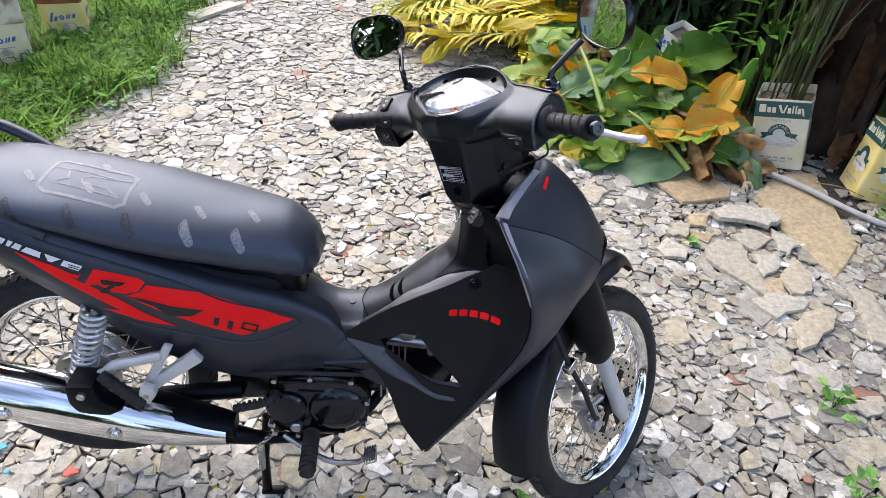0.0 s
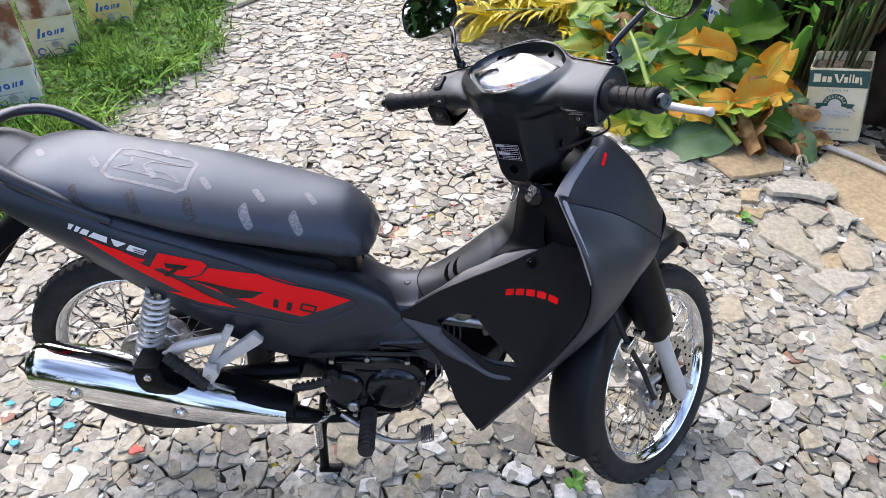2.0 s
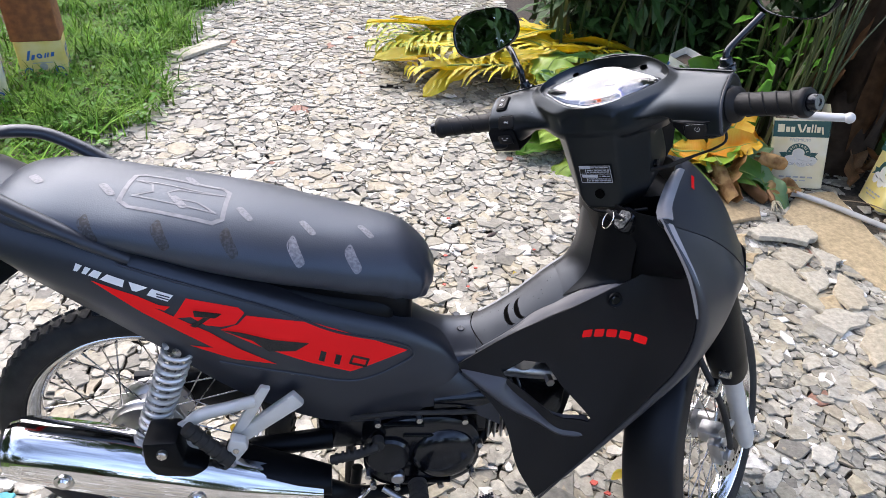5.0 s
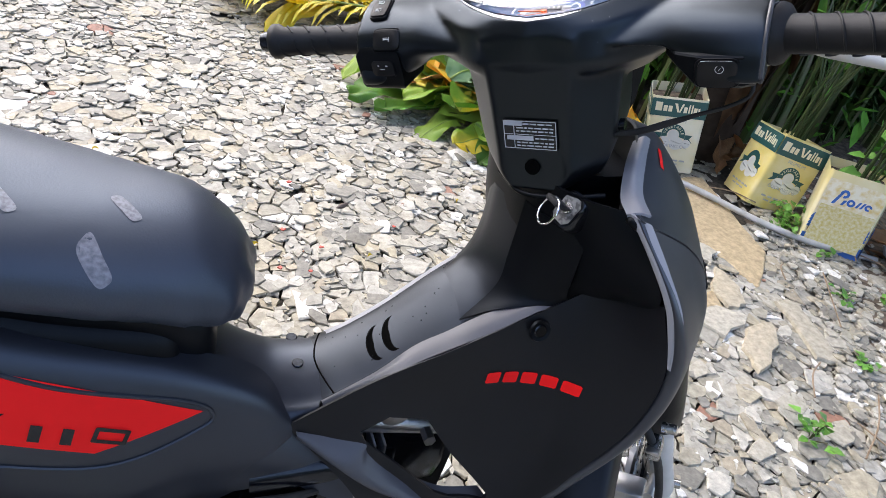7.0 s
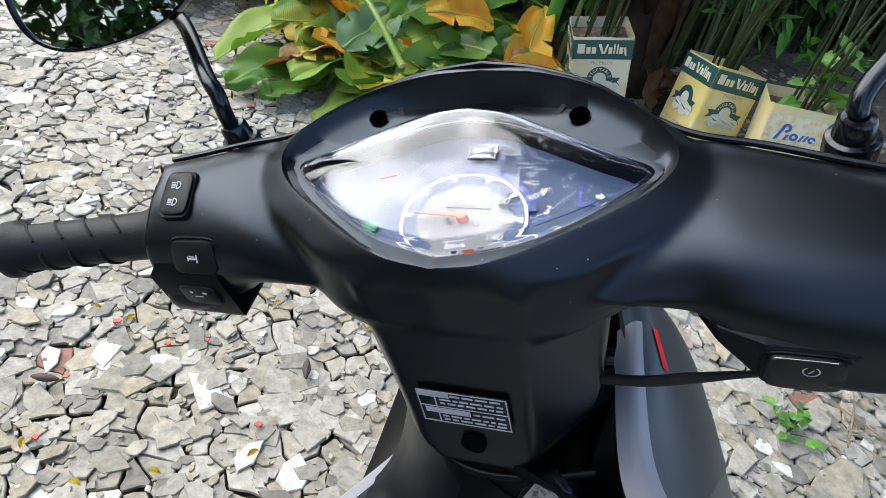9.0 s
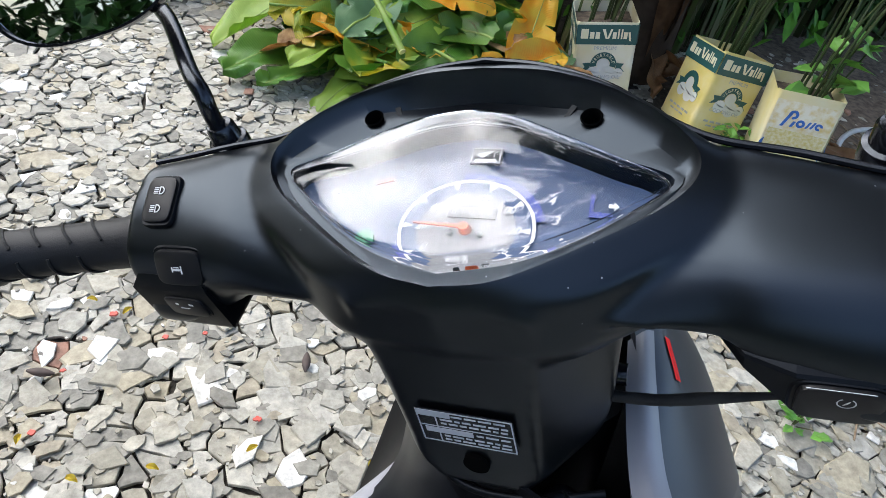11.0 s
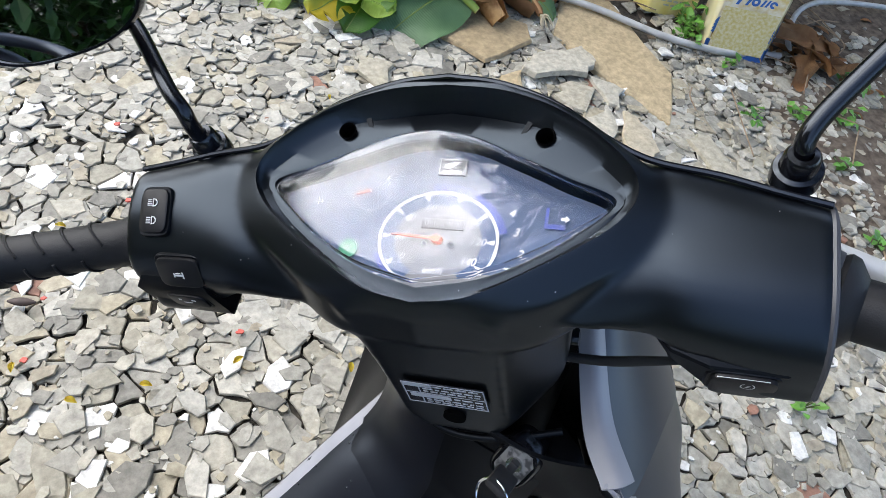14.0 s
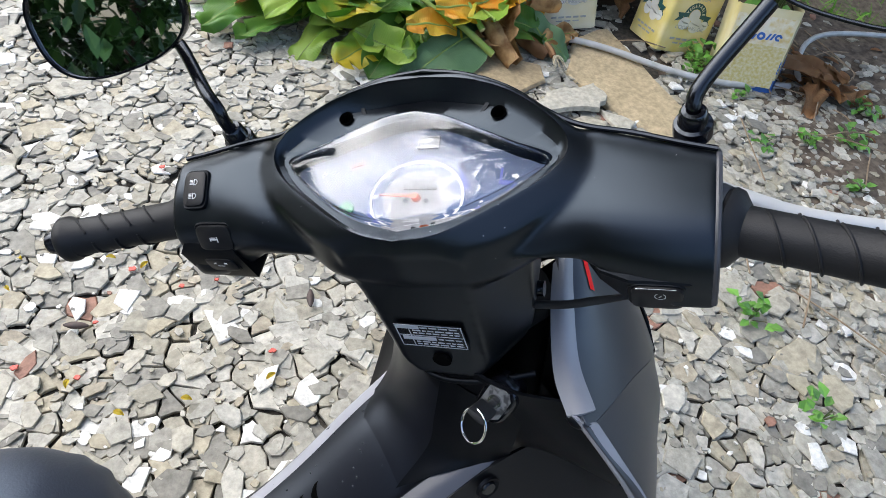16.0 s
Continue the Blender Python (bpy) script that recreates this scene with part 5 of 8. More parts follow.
frame_bits = [moved(plate([(a, b), (c, b), (c, d), (a, d)], 0.0013, 0.0016, "z"), sm) for a, b, c, d in ((-0.029, 0.0148, 0.029, 0.0156), (-0.029, -0.0156, 0.029, -0.0148), (-0.0295, -0.0156, -0.0287, 0.0156), (0.0287, -0.0156, 0.0295, 0.0156), (-0.029, 0.0002, 0.029, 0.0008), (-0.018, -0.015, -0.0172, 0.015), (-0.029, 0.01, -0.008, 0.0148), (-0.026, -0.006, 0.004, -0.001))]
part("label_frame", join(*frame_bits), STICK, label)
random.seed(5)
lines = []
for z in (0.0122, 0.0078, 0.0042, -0.0035, -0.0085, -0.012):
    x = -0.015 if z != -0.0035 else 0.006
    while x < 0.025:
        w = random.uniform(0.003, 0.008)
        lines.append(moved(plate([(x, z - 0.0007), (min(x + w, 0.0265), z - 0.0007), (min(x + w, 0.0265), z + 0.0007), (x, z + 0.0007)], 0.0013, 0.0016, "z"), sm))
        x += w + 0.0015
for ln in lines:
    part("label_line", ln, STICK, label)

# meter: dial, needle, print, clear lens
DIAL = material("dark_blue_dial", (0.006, 0.028, 0.085), 0.35, 0, (0.016, 0.06, 0.165), 4)
ODO = material("dark_grey_counter_window", (0.06, 0.06, 0.065), 0.4)
DIALGREY = material("grey_dial_face", (0.16, 0.16, 0.17), 0.4, 0, (0.2, 0.2, 0.21), 60)
PRINT = material("white_dial_print", (0.8, 0.8, 0.8), 0.5)
ORANGE = material("orange_needle", (0.85, 0.12, 0.02), 0.4)
BLUEPRINT = material("blue_dial_print", (0.014, 0.04, 0.34), 0.4, 0, (0.1, 0.13, 0.28), 900, mix=(0.45, 0.6))
GREENLENS = material("green_lamp_lens", (0.02, 0.25, 0.12), 0.3)
SLOPE = math.atan(0.156)
DM = BAR @ Matrix.Translation((-0.012, 0, 0.8665)) @ Matrix.Rotation(-SLOPE, 4, "Y") @ Matrix.Rotation(radians(-90), 4, "Z")  # x to the rider's right, y ahead
bm = bmesh.new()
poly = closed_ring([(x + 0.012, y * 1.0, 0) for x, y in GLASS_HALF])
bm.faces.new([bm.verts.new((-p.y, p.x, 0)) for p in poly])
meter = part("meter_dial", bm, DIAL, bike, "dark blue speedometer dial with white print", DM, False)


def flat_ring(r0, r1, a0, a1, n, z):
    bm = bmesh.new()
    rows = [[(r * math.cos(a), r * math.sin(a), z) for r in (r0, r1)] for a in [a0 + (a1 - a0) * k / n for k in range(n + 1)]]
    grid_faces(bm, rows)
    return bm


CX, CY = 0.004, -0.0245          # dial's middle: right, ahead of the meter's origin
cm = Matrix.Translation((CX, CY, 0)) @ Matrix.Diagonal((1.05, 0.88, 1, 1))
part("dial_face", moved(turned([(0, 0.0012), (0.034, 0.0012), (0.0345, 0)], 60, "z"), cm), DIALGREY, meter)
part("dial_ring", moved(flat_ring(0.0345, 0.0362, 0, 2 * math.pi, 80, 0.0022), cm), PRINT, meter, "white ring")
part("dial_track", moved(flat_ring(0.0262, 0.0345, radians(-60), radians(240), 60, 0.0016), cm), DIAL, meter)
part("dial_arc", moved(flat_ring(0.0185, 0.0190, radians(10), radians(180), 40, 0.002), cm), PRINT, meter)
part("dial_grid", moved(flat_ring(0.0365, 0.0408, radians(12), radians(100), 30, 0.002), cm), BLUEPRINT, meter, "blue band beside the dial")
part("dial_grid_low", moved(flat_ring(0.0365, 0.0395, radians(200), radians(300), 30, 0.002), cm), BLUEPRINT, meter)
for k, txt in enumerate(("0", "20", "40", "60", "80", "100", "120", "140")):
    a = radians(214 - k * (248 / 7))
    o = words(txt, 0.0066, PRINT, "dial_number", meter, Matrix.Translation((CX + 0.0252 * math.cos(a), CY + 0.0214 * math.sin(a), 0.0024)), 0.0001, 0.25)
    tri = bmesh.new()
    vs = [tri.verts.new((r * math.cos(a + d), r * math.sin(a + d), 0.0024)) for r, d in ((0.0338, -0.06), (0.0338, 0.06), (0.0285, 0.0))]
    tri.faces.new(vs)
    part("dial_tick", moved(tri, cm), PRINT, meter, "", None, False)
words("km/h", 0.0062, PRINT, "dial_unit", meter, Matrix.Translation((CX, CY - 0.0195, 0.0024)), 0.0001, 0.25)
part("odometer", moved(box(0.027, 0.0068, 0.0008, 0.0002), Matrix.Translation((CX + 0.002, CY + 0.0105, 0.002))), ODO, meter, "black odometer window")
for k, d in enumerate("01690"):
    words(d, 0.006, PRINT, "odometer_digit", meter, Matrix.Translation((CX - 0.0085 + 0.005 * k, CY + 0.0105, 0.0026)), 0.0001)
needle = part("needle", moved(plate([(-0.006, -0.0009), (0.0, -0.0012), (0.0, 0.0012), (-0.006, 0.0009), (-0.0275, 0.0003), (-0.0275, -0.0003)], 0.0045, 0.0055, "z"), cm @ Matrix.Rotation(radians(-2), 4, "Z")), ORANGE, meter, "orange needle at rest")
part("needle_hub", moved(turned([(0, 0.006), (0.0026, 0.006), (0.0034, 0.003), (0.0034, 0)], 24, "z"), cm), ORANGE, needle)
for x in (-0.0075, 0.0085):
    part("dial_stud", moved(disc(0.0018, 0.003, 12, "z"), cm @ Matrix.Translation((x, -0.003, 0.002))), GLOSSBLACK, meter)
for txt, (x, y) in {"4": (0.047, -0.004), "3": (0.051, -0.016), "2": (0.055, -0.029)}.items():
    words(txt, 0.0075, PRINT, "gear_number", meter, Matrix.Translation((x, y, 0.0014)), 0.0001, 0.25)
words("N", 0.0055, PRINT, "neutral_mark", meter, Matrix.Translation((-0.053, -0.034, 0.0026)), 0.0001)
part("neutral_lamp", moved(disc(0.006, 0.0016, 20, "z"), Matrix.Translation((-0.053, -0.034, 0.0012))), GREENLENS, meter)
words("E", 0.0045, PRINT, "fuel_mark", meter, Matrix.Translation((-0.056, 0.0, 0.0024)), 0.0001)
words("F", 0.0045, PRINT, "fuel_mark", meter, Matrix.Translation((-0.035, 0.014, 0.0024)), 0.0001)
part("fuel_ring", moved(flat_ring(0.0125, 0.0131, 0, 2 * math.pi, 40, 0.0018), Matrix.Translation((-0.045, 0.005, 0))), PRINT, meter)
part("fuel_needle", moved(plate([(0, -0.0008), (0.011, -0.0003), (0.011, 0.0003), (0, 0.0008)], 0.003, 0.0036, "z"), Matrix.Translation((-0.045, 0.005, 0)) @ Matrix.Rotation(radians(200), 4, "Z")), ORANGE, meter)
arrow = [(-0.004, -0.0012), (0.0, -0.0012), (0.0, -0.003), (0.004, 0.0), (0.0, 0.003), (0.0, 0.0012), (-0.004, 0.0012)]
part("turn_arrow", moved(plate([(x * 0.62, y * 0.75) for x, y in arrow], 0.001, 0.0016, "z"), Matrix.Translation((0.079, -0.006, 0.001))), PRINT, meter)
part("turn_lamp", join(*[moved(plate([(a, b), (c, b), (c, d), (a, d)], 0.0008, 0.0012, "z"), Matrix.Translation((0.073, -0.004, 0))) for a, b, c, d in ((-0.006, -0.006, -0.004, 0.005), (-0.006, -0.008, 0.006, -0.005))]), BLUEPRINT, meter)
part("turn_arrow", moved(plate([(-x * 0.62, y * 0.75) for x, y in arrow], 0.001, 0.0016, "z"), Matrix.Translation((-0.08, -0.004, 0.001))), PRINT, meter)
part("badge", moved(box(0.018, 0.011, 0.002, 0.0006), Matrix.Translation((0.006, 0.024, 0.0015))), ODO, meter, "small dark badge with a silver wing shape")
for a, b, c, d in ((-0.0086, -0.0051, 0.0086, -0.0046), (-0.0086, 0.0046, 0.0086, 0.0051), (-0.0086, -0.0051, -0.0081, 0.0051), (0.0081, -0.0051, 0.0086, 0.0051)):
    part("badge_edge", moved(plate([(a, b), (c, b), (c, d), (a, d)], 0.0026, 0.0031, "z"), Matrix.Translation((0.006, 0.024, 0))), PRINT, meter)
part("badge_wing", moved(plate([(-0.006, -0.0005), (-0.002, -0.0025), (0.005, 0.003), (0.0, 0.0025), (-0.005, 0.001)], 0.0026, 0.003, "z"), Matrix.Translation((0.006, 0.0245, 0))), PRINT, meter)
part("badge_bar", moved(plate([(-0.006, -0.0008), (0.006, -0.0008), (0.006, 0.0008), (-0.006, 0.0008)], 0.0026, 0.003, "z"), Matrix.Translation((0.006, 0.0205, 0))), PRINT, meter)
LENS = bpy.data.materials.new("clear_lens")
LENS.use_nodes = True
nb = LENS.node_tree.nodes["Principled BSDF"]
nb.inputs["Base Color"].default_value = (0.97, 0.98, 1.0, 1)
nb.inputs["Roughness"].default_value, nb.inputs["Transmission Weight"].default_value, nb.inputs["IOR"].default_value = 0.02, 1.0, 1.42
tcn = LENS.node_tree.nodes.new("ShaderNodeTexCoord")
tn = LENS.node_tree.nodes.new("ShaderNodeTexNoise")
tn.inputs["Scale"].default_value = 60
bn = LENS.node_tree.nodes.new("ShaderNodeBump")
bn.inputs["Strength"].default_value, bn.inputs["Distance"].default_value = 0.06, 0.004
LENS.node_tree.links.new(tcn.outputs["Object"], tn.inputs["Vector"])
LENS.node_tree.links.new(tn.outputs[0], bn.inputs["Height"])
LENS.node_tree.links.new(bn.outputs[0], nb.inputs["Normal"])
rows = []
dome = lambda x, k: 0.0135 * (1 - (x / 0.118) ** 2) + 0.0035 * (1 - k * k)
for k, up in ((1.0, 0.0), (0.993, 0.55), (0.985, 0.93), (0.965, 1.0), (0.9, 1.0), (0.8, 1.0), (0.65, 1.0), (0.48, 1.0), (0.28, 1.0), (0.04, 1.0)):
    rows.append([Vector((-(p.y) * k, (p.x + 0.022) * k - 0.01, 0.0142 + up * dome(p.y * k, k))) for p in closed_ring([(x, y, 0) for x, y in GLASS_HALF])])
bm = loft(rows, cap=False)
vs = [v for v in bm.verts]
bm.faces.new(vs[-len(rows[0]):])
lens = part("meter_lens", bm, LENS, bike, "clear domed meter lens", DM)
lens.visible_shadow = False
shell = lens.modifiers.new("shell", "SOLIDIFY")
shell.thickness, shell.offset = 0.0012, -1

# switches
SW = material("switch_black_plastic", (0.006, 0.006, 0.007), 0.38, 0, (0.01, 0.01, 0.011), 40, spec=0.25)
ICON = material("white_switch_icon", (0.62, 0.62, 0.62), 0.5)


def surf(x, y, z, pitch, yaw=0.0):
    """A frame on the cover's back: x to the right, y up along the face, z out of it."""
    return BAR @ Matrix.Translation((x, y, z)) @ Matrix.Rotation(radians(-90 + yaw), 4, "Z") @ Matrix.Rotation(radians(pitch), 4, "X")


def switch(name, m, w, h, label, rocker=0.003):
    base = part(name, moved(loft([ring((0, 0, z), a, b, 32, 5, "z") for z, a, b in ((-0.012, w * 0.58, h * 0.57), (-0.0012, w * 0.58, h * 0.57), (0.0, w * 0.55, h * 0.55))]), m), BLACK, bike, label)
    part("button", moved(loft([ring((0, 0, z), a, b, 32, 5, "z") for z, a, b in ((-0.001, w * 0.5, h * 0.5), (rocker * 0.8, w * 0.49, h * 0.49), (rocker, w * 0.45, h * 0.45))]), m), SW, base)
    return base


d1 = surf(-0.0385, 0.191, 0.8785, 20, 4)
dimmer = switch("dimmer_switch", d1, 0.021, 0.03, "black headlamp dimmer switch with white icons", 0.0022)


def lamp_icon(parent, m):
    pts = [(0.0, -0.0024), (0.0012, -0.0024), (0.0026, -0.001), (0.0026, 0.001), (0.0012, 0.0024), (0.0, 0.0024)]
    bits = [plate([(ax, ay), (bx, by), (cx, cy), (dx, dy)], 0, 0.0003, "z") for (ax, ay), (bx, by), (cx, cy), (dx, dy) in outline([(0, -0.0024), (0.0018, -0.0022), (0.003, -0.0008), (0.003, 0.0008), (0.0018, 0.0022), (0, 0.0024), (0, -0.0024)], 0.0003)]
    bits += [plate([(-0.0042, y - 0.0003), (-0.001, y - 0.0003), (-0.001, y + 0.0003), (-0.0042, y + 0.0003)], 0, 0.0003, "z") for y in (-0.0018, -0.0006, 0.0006, 0.0018)]
    part("icon", moved(join(*bits), m), ICON, parent)


lamp_icon(dimmer, d1 @ Matrix.Translation((0, 0.0055, 0.0026)))
lamp_icon(dimmer, d1 @ Matrix.Translation((0, -0.0065, 0.0026)))
h1 = surf(-0.0695, 0.173, 0.8535, 60, 2)
horn = switch("horn_button", h1, 0.034, 0.023, "black horn button with a white icon")
part("icon", moved(join(*[plate([(a, b), (c, b), (c, d), (a, d)], 0, 0.0003, "z") for a, b, c, d in ((-0.004, -0.0006, 0.002, 0.0006), (0.0022, -0.0026, 0.003, 0.0026), (-0.0045, -0.0016, -0.0038, 0.0016), (-0.003, 0.0012, 0.001, 0.0018))]), h1 @ Matrix.Translation((0.002, 0, 0.0048))), ICON, horn)
part("switch_housing", loft([[Vector((x, y, z)) for x, y in ((-0.078 + o, 0.158 + o), (-0.078 + o, 0.2165 - o), (-0.03 - o, 0.2165 - o), (-0.03 - o, 0.158 + o))] for z, o in ((0.795, 0.006), (0.7985, 0.0015), (0.803, 0.0), (0.838, 0.0), (0.846, 0.006))]), BLACK, bike, "matte black switch housing under the grip end", BAR)
t1 = surf(-0.0782, 0.182, 0.823, 88, 0)
turn = switch("turn_switch", t1, 0.03, 0.018, "black turn signal switch with white arrows", 0.0016)
part("icon", moved(join(*[plate([(a, b), (c, b), (c, d), (a, d)], 0, 0.0003, "z") for a, b, c, d in ((-0.004, -0.0015, 0.003, -0.0009), (-0.006, 0.002, -0.004, 0.0035), (0.0045, 0.002, 0.0075, 0.0035))]), t1 @ Matrix.Translation((0, 0.001, 0.0018))), ICON, turn)
part("switch_housing", loft([[Vector((x, y, z)) for x, z in ((x0, z0 + 0.004), (x0 + 0.004, z0), (-0.035, z0), (-0.032, z0 + 0.003), (-0.032, 0.85), (x0 + 0.022, 0.85), (x0 + 0.0015, 0.8435), (x0, 0.842))] for y, x0, z0 in ((-0.132, -0.07, 0.834), (-0.142, -0.082, 0.83), (-0.162, -0.089, 0.812), (-0.2, -0.089, 0.8115), (-0.211, -0.085, 0.8125), (-0.214, -0.08, 0.817))]), BLACK, bike, "black starter switch housing under the throttle", BAR, False)
s1 = surf(-0.0902, -0.18, 0.828, 88, 0)
starter = switch("starter_button", s1, 0.034, 0.025, "black starter button with a white icon")
part("icon", moved(flat_ring(0.0032, 0.0038, radians(-240), radians(60), 24, 0), s1 @ Matrix.Translation((0.002, 0.005, 0.0032))), ICON, starter)
part("icon_bolt", moved(plate([(-0.0012, -0.0016), (0.0004, 0.0), (-0.0004, 0.0), (0.0012, 0.0018), (-0.0002, 0.0004), (0.0006, 0.0003)], 0, 0.0003, "z"), s1 @ Matrix.Translation((0.002, 0.005, 0.0032))), ICON, starter)
part("starter_line", moved(plate([(-0.014, 0.0), (0.012, 0.0), (0.012, 0.0005), (-0.014, 0.0005)], 0, 0.0003, "z"), s1 @ Matrix.Translation((0.0, 0.0118, 0.0018))), ICON, starter)

# grips
GRIP = material("ribbed_grip_rubber", (0.007, 0.0072, 0.0082), 0.5, 0, (0.012, 0.0122, 0.0135), 40, 0.12, 900, spec=0.28)
for s in (1, -1):
    p0, p1 = Vector((-0.042, s * 0.215, 0.843)), Vector((-0.0802, s * 0.3325, 0.8578))
    d = (p1 - p0).normalized()
    gm = BAR @ Matrix.Translation(p0) @ d.to_track_quat("X", "Z").to_matrix().to_4x4()
    L = (p1 - p0).length
    bm = turned([(0, -0.01), (0.026 if s == -1 else 0.02, -0.01), (0.026 if s == -1 else 0.021, 0.006), (0.0275 if s == -1 else 0.02, 0.009), (0.026 if s == -1 else 0.0195, 0.0135), (0.0172, 0.02), (0.0165, L * 0.5), (0.0168, L - 0.016), (0.0205, L - 0.01), (0.0205, L - 0.003), (0.018, L), (0, L)], 36, "x")
    grip = part("grip", bm, GRIP, bike, "black rubber handlebar grip with curved ribs", gm)
    for k in range(4):
        x0 = 0.03 + 0.021 * k
        pts = [(x0 + 0.016 * math.sin(a * 0.5) + 0.004 * math.sin(a), 0.0172 * math.cos(a + 1.0), 0.0172 * math.sin(a + 1.0)) for a in [radians(150) * q / 20 for q in range(21)]]
        part("grip_rib", tube(pts, 0.0011, 6), GRIP, grip)
        pts = [(x0 + 0.016 * math.sin(a * 0.5) + 0.004 * math.sin(a), 0.0172 * math.cos(a + 1.0 + math.pi), 0.0172 * math.sin(a + 1.0 + math.pi)) for a in [radians(150) * q / 20 for q in range(21)]]
        part("grip_rib", tube(pts, 0.0011, 6), GRIP, grip)
    end = part("bar_end", moved(turned([(0.012, 0.0), (0.012, 0.008), (0.0105, 0.0125), (0.005, 0.0125), (0.004, 0.011), (0, 0.011)], 24, "x"), Matrix.Translation((L, 0, 0))), GLOSSBLACK, grip, "black bar end with a screw")
    if s == -1:
        part("throttle_collar", moved(join(turned([(0.012, -0.008), (0.027, -0.008), (0.0285, 0.0), (0.027, 0.006), (0.012, 0.006)], 36, "x")), Matrix()), SATIN, grip, "grey throttle collar")
part("brake_lever", tube([(0.01, -0.2, 0.825), (-0.004, -0.235, 0.82), (-0.012, -0.27, 0.812), (-0.013, -0.32, 0.8), (-0.011, -0.358, 0.793)], [0.006, 0.0075, 0.007, 0.0062, 0.006], 12, 30), SILVERPAINT, bike, "silver front brake lever", BAR)
bm = bmesh.new()
bmesh.ops.create_uvsphere(bm, u_segments=16, v_segments=10, radius=0.0078)
part("lever_ball", moved(bm, Matrix.Translation((-0.011, -0.362, 0.7925))), SILVERPAINT, bike, "", BAR)
part("master_cylinder", join(box(0.045, 0.06, 0.03, 0.006, (0.012, -0.155, 0.812)), box(0.04, 0.055, 0.006, 0.002, (0.012, -0.155, 0.83))), BLACK, bike, "black brake fluid reservoir", BAR)
part("throttle_cable", tube([(-0.05, -0.206, 0.812), (-0.056, -0.206, 0.79), (-0.06, -0.185, 0.778), (-0.06, -0.16, 0.769), (-0.06, -0.13, 0.757), (-0.06, -0.1, 0.746), (-0.056, -0.05, 0.735)], [0.002, 0.002, 0.002, 0.0022, 0.0036, 0.0036, 0.0036], 10, 24), RUBBER, bike, "black control cable", BAR)
part("brake_hose_top", tube([(0.03, -0.15, 0.835), (0.034, -0.12, 0.82), (0.034, -0.08, 0.79), (0.03, -0.05, 0.74), (0.03, -0.04, 0.68)], 0.004, 10, 30), RUBBER, bike, "black rubber brake hose", BAR)

# mirrors
MIRROR = material("mirror_glass", (0.86, 0.88, 0.88), 0.015, 1.0)
for s in (1, -1):
    base_y, head_y = (0.17, 0.245) if s == 1 else (-0.199, -0.292)
    mc = Vector((0.052, head_y, 0.986) if s == 1 else (0.07, head_y, 0.962))
    face = Vector((-0.85, -0.2, 0.47)).normalized() if s == 1 else Vector((-0.8, 0.38, 0.35)).normalized()
    side_v = face.cross(Vector((0, 0, 1))).normalized()          # towards the rider's left
    up_v = side_v.cross(face).normalized() * -1
    if up_v.z < 0:
        up_v = -up_v
    mm = Matrix((( side_v.x, up_v.x, face.x, mc.x), (side_v.y, up_v.y, face.y, mc.y), (side_v.z, up_v.z, face.z, mc.z), (0, 0, 0, 1)))

    def mring(z, k):
        out = []
        for q in range(48):
            a = 2 * math.pi * q / 48
            u = abs(math.cos(a)) ** (2 / 2.6) * (1 if math.cos(a) >= 0 else -1) * 0.07 * k
            v = abs(math.sin(a)) ** (2 / 2.6) * (1 if math.sin(a) >= 0 else -1) * 0.043 * k
            v *= 1 + 0.12 * (u / 0.07) * (1 if (side_v.y * s) > 0 else -1)
            out.append(Vector((u, v, z)))
        return out
    mir = part("mirror", loft([mring(-0.032, 0.35), mring(-0.026, 0.7), mring(-0.012, 0.95), mring(0.0, 1.0), mring(0.004, 0.985), mring(0.004, 0.95), mring(0.001, 0.94)], cap=True), GLOSSBLACK, bike, "black oval rear view mirror", BAR @ mm)
    part("mirror_glass", loft([mring(0.0012, 0.945), mring(0.0018, 0.94)]), MIRROR, mir, "clean mirror glass")
    st = part("mirror_stem", tube([(0.016, base_y + 0.002, 0.868), (0.015, base_y, 0.9), (0.019, base_y + 0.001, 0.914), (0.03, base_y + 0.012, 0.922), (0.066, head_y - 0.033, 0.934), (0.078, head_y - 0.02, 0.939)] if s == 1 else [(0.016, base_y, 0.868), (0.018, base_y, 0.888), (0.024, base_y - 0.001, 0.898), (0.036, base_y - 0.01, 0.906), (0.06, base_y - 0.034, 0.923), (0.07, base_y - 0.044, 0.93)], 0.0055, 14, 36), GLOSSBLACK, mir)
    st.parent = bike
    st.matrix_basis = BAR
    part("stem_boot", moved(turned([(0.0132, -0.004), (0.0132, 0.005), (0.0126, 0.0065), (0.0102, 0.0075), (0.0098, 0.009), (0.0092, 0.0165), (0.0078, 0.0185), (0.005, 0.019)], 28, "z"), Matrix.Translation((0.016, base_y, 0.874))), GLOSSBLACK, bike, "black collar nut at the mirror stem", BAR)


